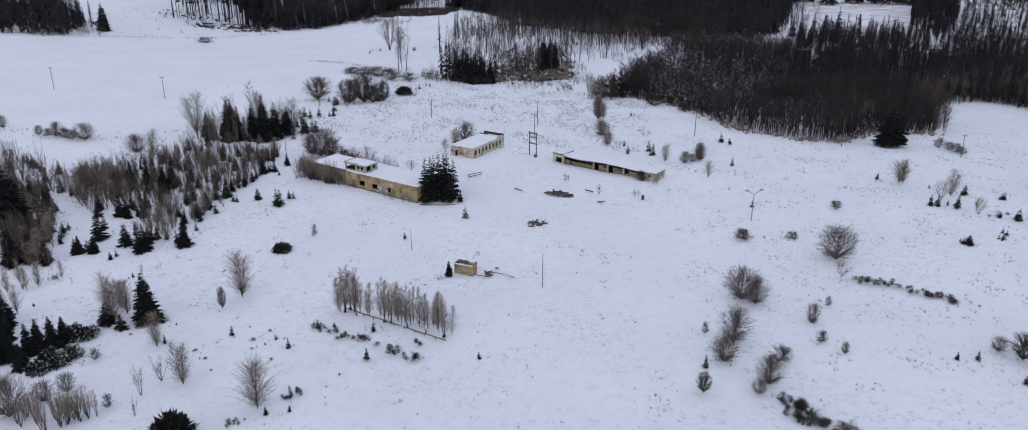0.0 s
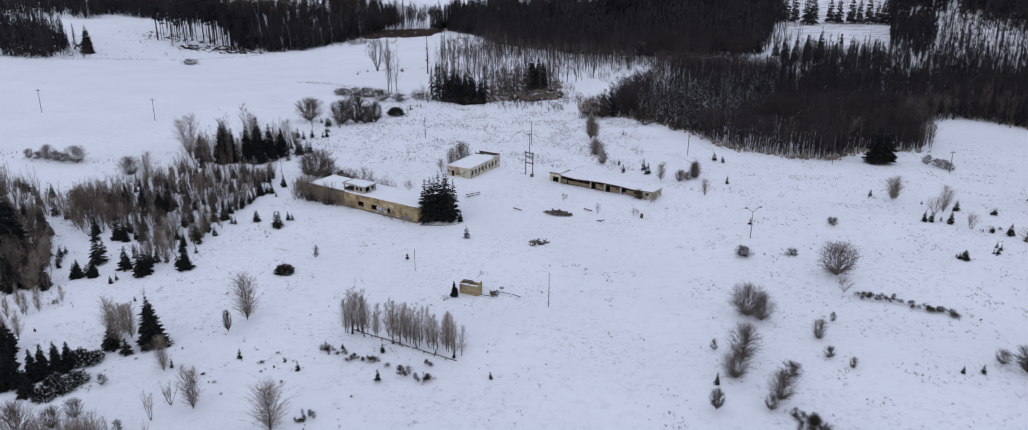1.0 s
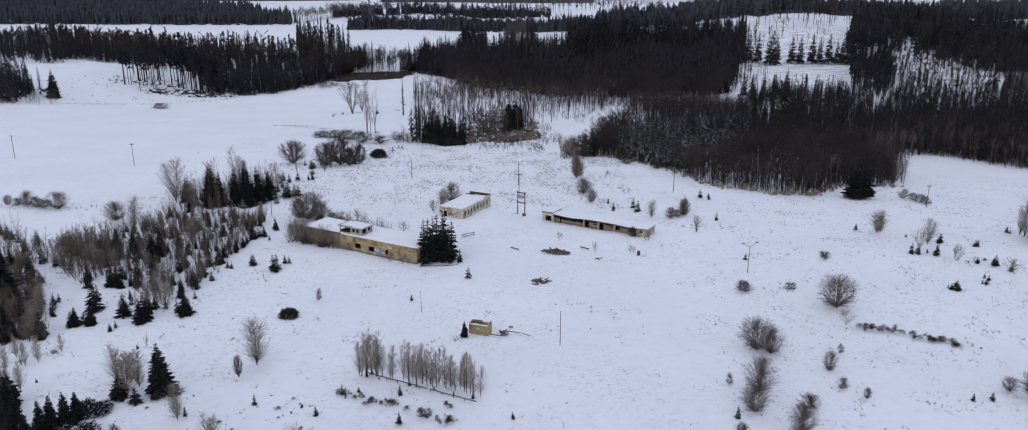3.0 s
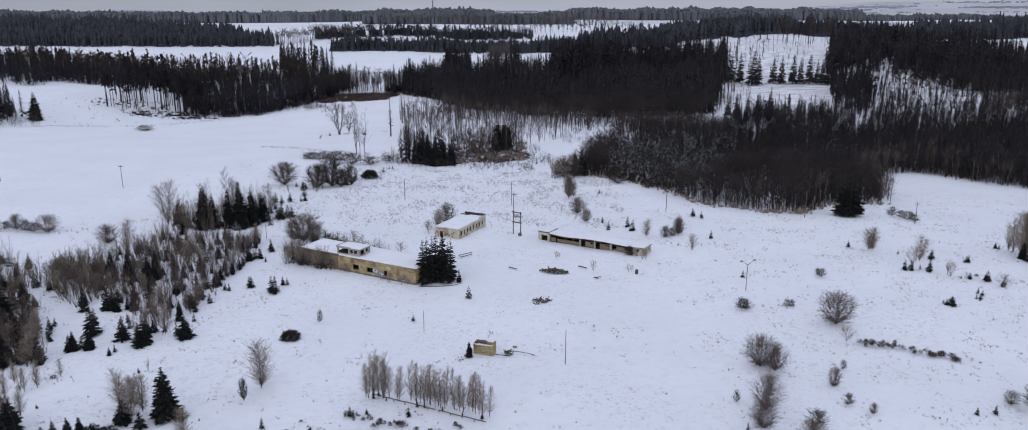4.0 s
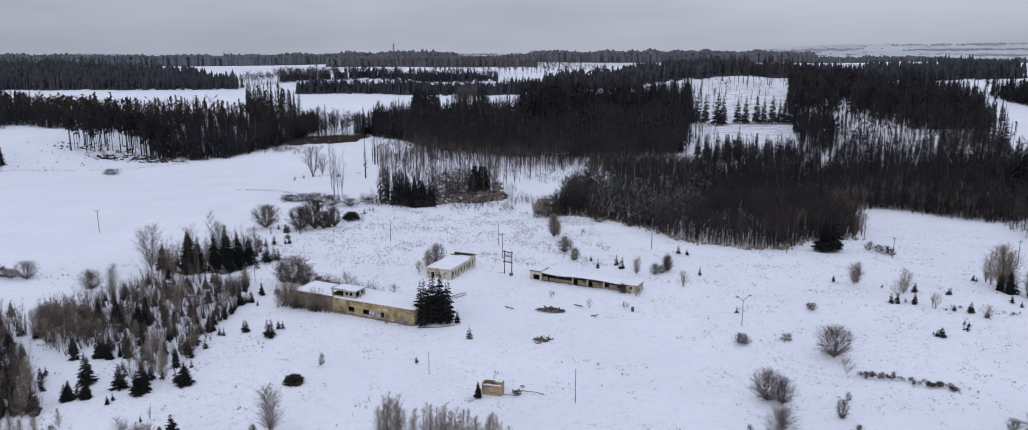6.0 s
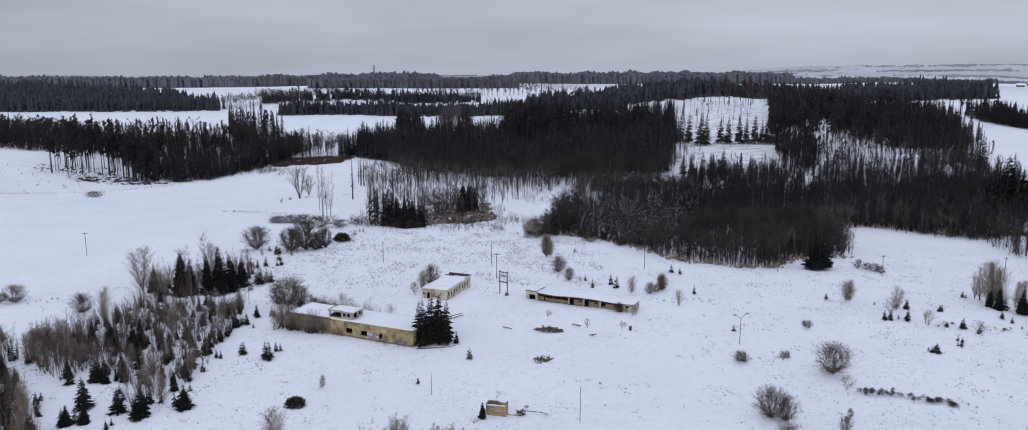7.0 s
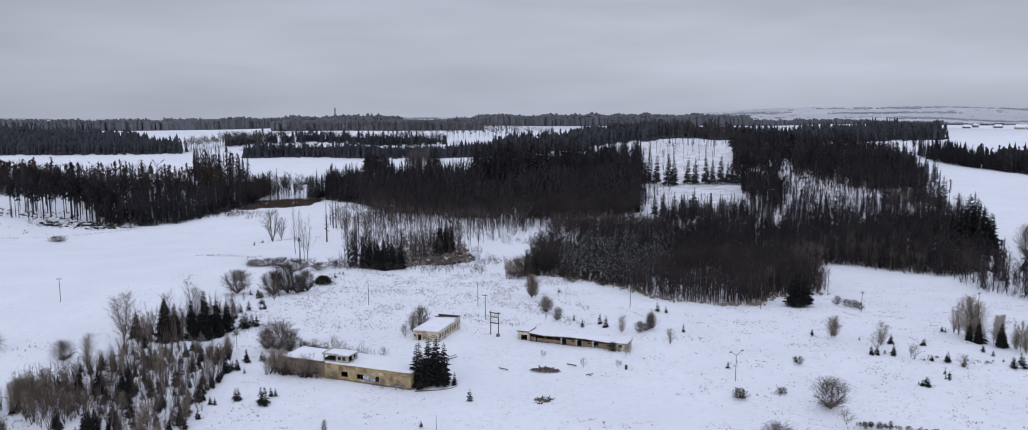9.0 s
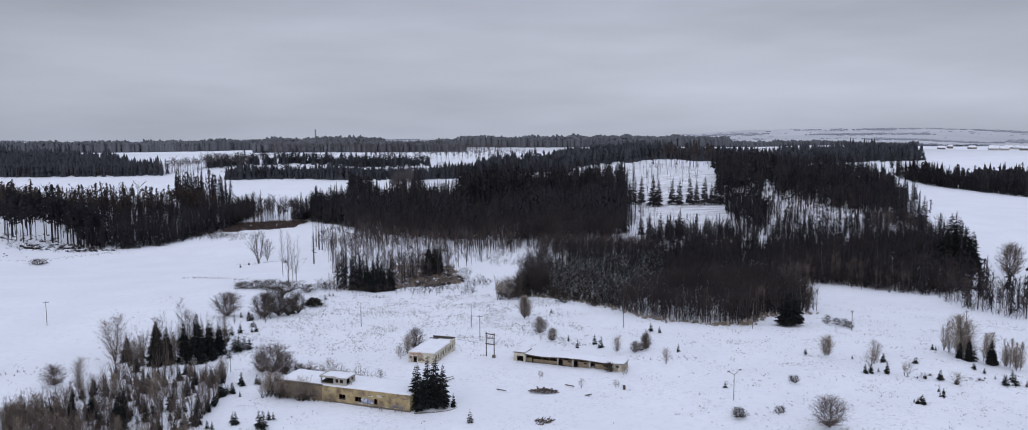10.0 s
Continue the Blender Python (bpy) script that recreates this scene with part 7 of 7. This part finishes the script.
# the open birches before it: thin stems over snow
GLADE = [(-92, 575), (-76, 500), (-66, 430), (-60, 378), (-38, 366), (-8, 400), (6, 432), (32, 478), (39, 500), (-22, 550), (-60, 610)]
wood_mass("bare_wood", BARE_WOOD, grow(GLADE, 360, T_TRUNK * 2 + T_BARE, 8, 16, (0.8, 1.1)) + fringe([(-56, 590), (-22, 552), (12, 528), (39, 503)], -30, 200, T_TRUNK, 9, 15, (0.8, 1.1)), "open leafless trees on a snowy slope")
wood_mass("pale_birches", M["bare_mid"], grow(GLADE, 130, T_TRUNK, 10, 17, (0.6, 0.8)), "pale birch trunks on a snowy slope before a dark forest")
wood_mass("brush", M["reddish"], grow([(-80, 560), (-66, 530), (-30, 528), (-25, 545), (-58, 590)], 90, T_BARE, 3, 7, (1.1, 1.6)) + grow([(-62, 400), (-40, 372), (-8, 402), (4, 430), (30, 480), (-20, 540), (-60, 520)], 150, T_BARE, 1.5, 4.5, (1.2, 2.0)), "reddish brown bushes at the foot of a forest")
wood_mass("undergrowth", BARE_WOOD, grow([(-70, 560), (-40, 500), (1, 470), (38, 470), (70, 452), (110, 440), (116, 480), (40, 505), (0, 535), (-60, 600)], 260, T_BARE, 1.5, 4, (1.6, 2.4)), "leafless undergrowth along the forest foot", "brush")
wood_mass("undergrowth", BARE_WOOD, grow([(-38, 366), (-12, 372), (2, 392), (2, 412), (-16, 420), (-32, 400)], 90, T_REED, 0.5, 1.8, (1.0, 2.4)) + grow([(-40, 372), (-12, 372), (2, 392), (0, 420), (-16, 440), (-32, 420)], 120, T_BARE, 1.2, 3.6, (1.4, 2.4)), "grey-brown scrub on a snowy slope below the forest", "brush")
wood_mass("undergrowth", BARE_WOOD, grow([(16, 440), (32, 436), (60, 440), (44, 500), (24, 510), (14, 480)], 150, T_BARE, 1.5, 4, (1.2, 2.0)) + grow([(-2, 400), (8, 405), (14, 440), (6, 445)], 40, T_BARE, 1.5, 5, (1.0, 1.5)), "brown scrub round a snowy path", "brush")
wood_mass("scrub", M["twig_pale"], grow([(-44, 364), (-30, 364), (-2, 384), (0, 448), (-34, 452), (-44, 400)], 360, T_REED, 0.8, 2.4, (0.9, 2.0)), "dry grass and reeds in a snowy hollow before a wood", "brush")
wood_mass("scrub", BARE_WOOD, grow([(-40, 366), (-2, 386), (-1, 450), (-34, 500), (-64, 470), (-46, 400)], 240, T_BARE, 2, 6, (1.0, 1.5)), "brown leafless scrub in a snowy hollow before a wood", "brush")
wood_mass("spruce_group", NEEDLES, grow([(-22, 436), (-8, 430), (-4, 446), (-18, 450)], 9, T_SPR, 9, 15, (1.2, 1.6)) + grow([(-40, 395), (-28, 385), (-20, 410)], 5, T_SPR, 5, 9, (1.1, 1.5)), "young dark spruces scattered over a scrubby slope")
wood_mass("bare_wood", BARE_WOOD, grow([(-40, 398), (-14, 400), (-6, 452), (-30, 455)], 70, T_BARE + T_POLE, 8, 14, (0.8, 1.1)), "brown leafless trees beside young spruces")

# the wood beyond the left-hand field
LEFT = [(-262, 612), (-250, 590), (-226, 592), (-208, 606), (-192, 640), (-172, 690), (-165, 750), (-200, 790), (-300, 790), (-430, 790), (-430, 690), (-372, 676), (-345, 690), (-300, 668)]
wood_mass("spruce_forest", NEEDLES, grow(LEFT, 1300, T_SPR * 3 + T_TALL, 12, 19, (1.3, 1.7)) + fringe([(-244, 592), (-226, 592), (-208, 606), (-192, 640), (-172, 690)], 25, 150, T_SPR, 15, 22), "dark spruce forest between two snowy fields")
wood_mass("spruce_forest", NEEDLES, grow([(-520, 640), (-400, 655), (-430, 790), (-560, 790)], 330, T_SPR + T_TALL, 17, 26, (1.1, 1.4)), "dark spruce forest behind a snowy clearing")
wood_mass("pine_wood", M["pine_far"], grow([(-250, 700), (-205, 740), (-200, 790), (-300, 800), (-520, 810), (-520, 720), (-345, 690), (-300, 680)], 520, T_HIGH * 2 + T_POLE, 19, 24, (1.0, 1.3)), "tall brown pines rising over a spruce forest")
wood_mass("pine_row", NEEDLES, grow([(-345, 660), (-318, 600), (-312, 586), (-290, 588), (-262, 600), (-280, 650), (-320, 690)], 80, T_HIGH, 25, 30, (1.0, 1.3)) + fringe([(-268, 600), (-252, 588), (-240, 588)], 12, 34, T_HIGH, 24, 29, (1.0, 1.3)), "tall pines with bare trunks over a snowy clearing")
wood_mass("bare_wood", M["bare_dark"], grow([(-200, 690), (-172, 688), (-125, 690), (-112, 730), (-215, 755)], 340, T_POLE * 2 + T_TALL, 15, 21, (0.8, 1.1)), "leafless trees closing the gap between two forests")
wood_mass("spruce_row", NEEDLES, grow([(-262, 815), (-208, 815), (-205, 850), (-262, 860)], 60, T_SPR * 2 + T_PINE, 25, 32, (1.0, 1.3)), "row of tall dark conifers beyond the forest")
wood_mass("brush", M["reed"], grow([(-330, 590), (-300, 590), (-268, 600), (-290, 630), (-335, 620)], 90, T_REED, 0.4, 1.3, (1.0, 3.0)) + grow([(-370, 560), (-300, 500), (-262, 545), (-270, 600), (-340, 640)], 110, T_REED, 0.3, 0.8, (0.6, 1.6)), "felled branches lying between pine trunks in a clearing")

# a dark group by the left-hand field, and brush along the stream and the forest edges
wood_mass("spruce_group", NEEDLES, grow([(-420, 440), (-350, 456), (-328, 462), (-317, 472), (-330, 520), (-400, 560), (-450, 540)], 420, T_SPR * 3 + T_TALL, 15, 22, (1.2, 1.6)), "dark group of spruces beside a wide snowy field")
wood_mass("bare_wood", BARE_WOOD, grow([(-345, 452), (-320, 464), (-300, 478), (-306, 500), (-330, 480)], 60, T_BARE, 3, 9, (0.9, 1.2)), "leafless trees edging a dark group of spruces")
wood_mass("spruce_group", NEEDLES, grow([(-58, 364), (-50, 356), (-34, 356), (-32, 366), (-52, 374)], 46, T_SPR, 11, 17, (1.3, 1.7)), "dense dark group of spruces at the meadow edge")
wood_mass("brush", BARE_WOOD, grow([(-100, 352), (-45, 346), (20, 330), (26, 345), (-20, 372), (-60, 372), (-100, 366)], 200, T_BARE, 2, 4.5, (1.6, 2.4)), "low dark brush along a snowy stream")
wood_mass("brush", M["twig_pale"], grow([(58, 290), (64, 273), (84, 263), (99, 265), (84, 269), (67, 280)], 50, T_BARE, 1.5, 3, (1.5, 2.2)) + fringe([(26, 336), (44, 319), (55, 302), (66, 272), (84, 264), (97, 266), (108, 284), (138, 300)], 5, 420, T_REED, 0.4, 1.3, (0.6, 1.6)), "pale dry brush along the foot of the wood")
wood_mass("brush", M["bare_dark"], grow([(-292, 560), (-249, 566), (-225, 585), (-240, 590), (-262, 600), (-300, 592)], 230, T_BARE, 0.9, 2.4, (2.0, 3.5)) + grow([(-285, 568), (-250, 570), (-228, 585), (-262, 596), (-290, 588)], 110, T_REED, 0.6, 1.8, (1.2, 3.0)), "felled branches and brush along the forest edge")
wood_mass("brush", BARE_WOOD, grow([(-45, 352), (-10, 350), (18, 372), (5, 402), (-32, 388)], 150, T_BARE, 2, 4.5, (1.2, 2.0)), "grey-brown brush in a snowy hollow")
wood_mass("brush", M["reed"], grow([(-178, 680), (-172, 664), (-120, 662), (-112, 690), (-130, 700), (-175, 700)], 300, T_REED, 1.0, 3.2, (1.6, 4.0)) + grow([(-192, 650), (-160, 612), (-140, 614), (-140, 640), (-170, 655)], 130, T_BARE, 1.5, 3.5, (1.4, 2.2)), "reddish brown reeds and scrub at the forest edge")
wood_mass("brush", BARE_WOOD, grow([(-192, 628), (-165, 622), (-160, 642), (-190, 652)], 70, T_BARE, 2.5, 5, (1.2, 1.8)), "leafless scrub at the corner of a forest")

wood_mass("spruce_stand", NEEDLES, grow([(-90, 835), (-64, 835), (-66, 890), (-92, 890)], 60, T_SPR * 2 + T_PINE, 21, 26, (1.3, 1.7)) + grow([(-22, 840), (-11, 840), (-10, 870), (-21, 870)], 14, T_SPR, 25, 29, (1.1, 1.4)), "tall dark spruces rising behind a forest")
wood_mass("bare_wood", M["bare_mid"], grow([(-46, 840), (-24, 840), (-24, 880), (-46, 880)], 60, T_POLE, 21, 26, (0.6, 0.9)), "tall leafless trees rising behind a forest")

# far woods with snowy fields between them
BELTS = []
# all but the NEEDLES rows have distance haze in their material colour
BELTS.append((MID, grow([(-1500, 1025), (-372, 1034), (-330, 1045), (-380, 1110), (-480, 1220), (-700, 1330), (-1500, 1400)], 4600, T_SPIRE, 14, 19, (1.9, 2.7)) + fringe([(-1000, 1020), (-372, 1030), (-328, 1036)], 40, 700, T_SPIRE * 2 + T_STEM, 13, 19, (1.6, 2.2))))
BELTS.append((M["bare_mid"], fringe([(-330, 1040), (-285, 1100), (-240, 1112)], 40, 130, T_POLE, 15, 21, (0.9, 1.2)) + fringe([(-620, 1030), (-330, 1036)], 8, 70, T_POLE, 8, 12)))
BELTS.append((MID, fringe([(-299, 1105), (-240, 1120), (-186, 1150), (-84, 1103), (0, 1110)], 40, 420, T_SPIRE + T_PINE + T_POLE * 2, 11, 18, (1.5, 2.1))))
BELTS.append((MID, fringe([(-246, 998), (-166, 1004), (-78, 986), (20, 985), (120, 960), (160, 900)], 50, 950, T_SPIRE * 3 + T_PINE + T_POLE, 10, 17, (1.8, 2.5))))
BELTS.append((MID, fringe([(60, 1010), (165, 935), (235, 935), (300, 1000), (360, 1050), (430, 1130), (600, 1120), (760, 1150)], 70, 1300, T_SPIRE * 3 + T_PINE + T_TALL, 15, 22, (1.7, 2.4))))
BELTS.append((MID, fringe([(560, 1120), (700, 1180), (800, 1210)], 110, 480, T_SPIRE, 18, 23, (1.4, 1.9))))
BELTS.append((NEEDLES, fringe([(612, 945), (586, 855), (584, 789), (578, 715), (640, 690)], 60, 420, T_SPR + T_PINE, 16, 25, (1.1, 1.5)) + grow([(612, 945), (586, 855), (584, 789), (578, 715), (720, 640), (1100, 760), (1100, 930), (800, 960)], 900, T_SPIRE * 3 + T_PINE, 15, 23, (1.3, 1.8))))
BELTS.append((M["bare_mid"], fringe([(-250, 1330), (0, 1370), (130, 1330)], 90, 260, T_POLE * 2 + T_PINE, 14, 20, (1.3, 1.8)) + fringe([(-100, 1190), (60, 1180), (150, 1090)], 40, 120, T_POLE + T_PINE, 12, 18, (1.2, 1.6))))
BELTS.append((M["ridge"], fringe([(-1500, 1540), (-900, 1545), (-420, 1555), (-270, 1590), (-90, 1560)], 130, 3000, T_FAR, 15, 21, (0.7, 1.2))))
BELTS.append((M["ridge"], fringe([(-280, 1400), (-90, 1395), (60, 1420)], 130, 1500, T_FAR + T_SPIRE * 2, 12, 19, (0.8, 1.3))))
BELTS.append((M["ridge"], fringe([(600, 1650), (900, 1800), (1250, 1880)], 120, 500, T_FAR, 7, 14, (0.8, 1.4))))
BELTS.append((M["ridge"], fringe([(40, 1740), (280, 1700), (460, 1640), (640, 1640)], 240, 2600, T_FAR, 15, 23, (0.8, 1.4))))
FILL = [
    ([(-1100, 1034), (-372, 1040), (-330, 1046), (-380, 1108), (-480, 1215), (-700, 1325), (-1100, 1380)], 1100, 8, 13),
    ([(-246, 1004), (-78, 994), (20, 994), (120, 968), (150, 1000), (40, 1040), (-200, 1040)], 260, 7, 11),
    ([(-295, 1115), (-186, 1158), (-84, 1112), (0, 1120), (0, 1150), (-200, 1185), (-295, 1140)], 150, 6, 9),
    ([(100, 1010), (170, 950), (235, 950), (300, 1015), (430, 1145), (600, 1135), (760, 1165), (760, 1210), (400, 1200), (150, 1050)], 420, 9, 15),
    ([(600, 940), (592, 855), (590, 789), (590, 725), (720, 660), (1000, 760), (1000, 910), (800, 950)], 420, 9, 14),
]
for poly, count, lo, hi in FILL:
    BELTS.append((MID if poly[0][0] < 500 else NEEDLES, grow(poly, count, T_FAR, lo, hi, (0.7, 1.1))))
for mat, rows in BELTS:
    wood_mass("far_wood", mat, rows, "distant wood between snowy fields")


def patchwork(y0, y1, count, cut, mat, lo, hi, wide):
    """Woods and hedges of open country: clumps where a slow noise is high."""
    rows, tries = [], 0
    while len(rows) < count and tries < count * 20:
        tries += 1
        y = y0 + (y1 - y0) * R3.random()
        x = R3.uniform(-0.85, 0.95) * y
        v = Vector((x / 620, y / 330, 2.7))
        d = noise.noise(v) + 0.45 * noise.noise(v * 2.7) + 0.2 * noise.noise(v * 7)
        hedge = abs(noise.noise(Vector((x / 420, y / 300, 7.7)))) < 0.018
        if d > cut or hedge:
            h = R3.uniform(lo, hi) * (0.5 if hedge and d <= cut else 1.0)
            rows.append((R3.choice(T_FAR), x, y, h, h * R3.uniform(*wide), R3.uniform(0, 6.28)))
    wood_mass("far_wood", mat, rows, "distant woods and hedges between snowy fields, haze in their colours")


# the further the band, the more haze its wood colour holds
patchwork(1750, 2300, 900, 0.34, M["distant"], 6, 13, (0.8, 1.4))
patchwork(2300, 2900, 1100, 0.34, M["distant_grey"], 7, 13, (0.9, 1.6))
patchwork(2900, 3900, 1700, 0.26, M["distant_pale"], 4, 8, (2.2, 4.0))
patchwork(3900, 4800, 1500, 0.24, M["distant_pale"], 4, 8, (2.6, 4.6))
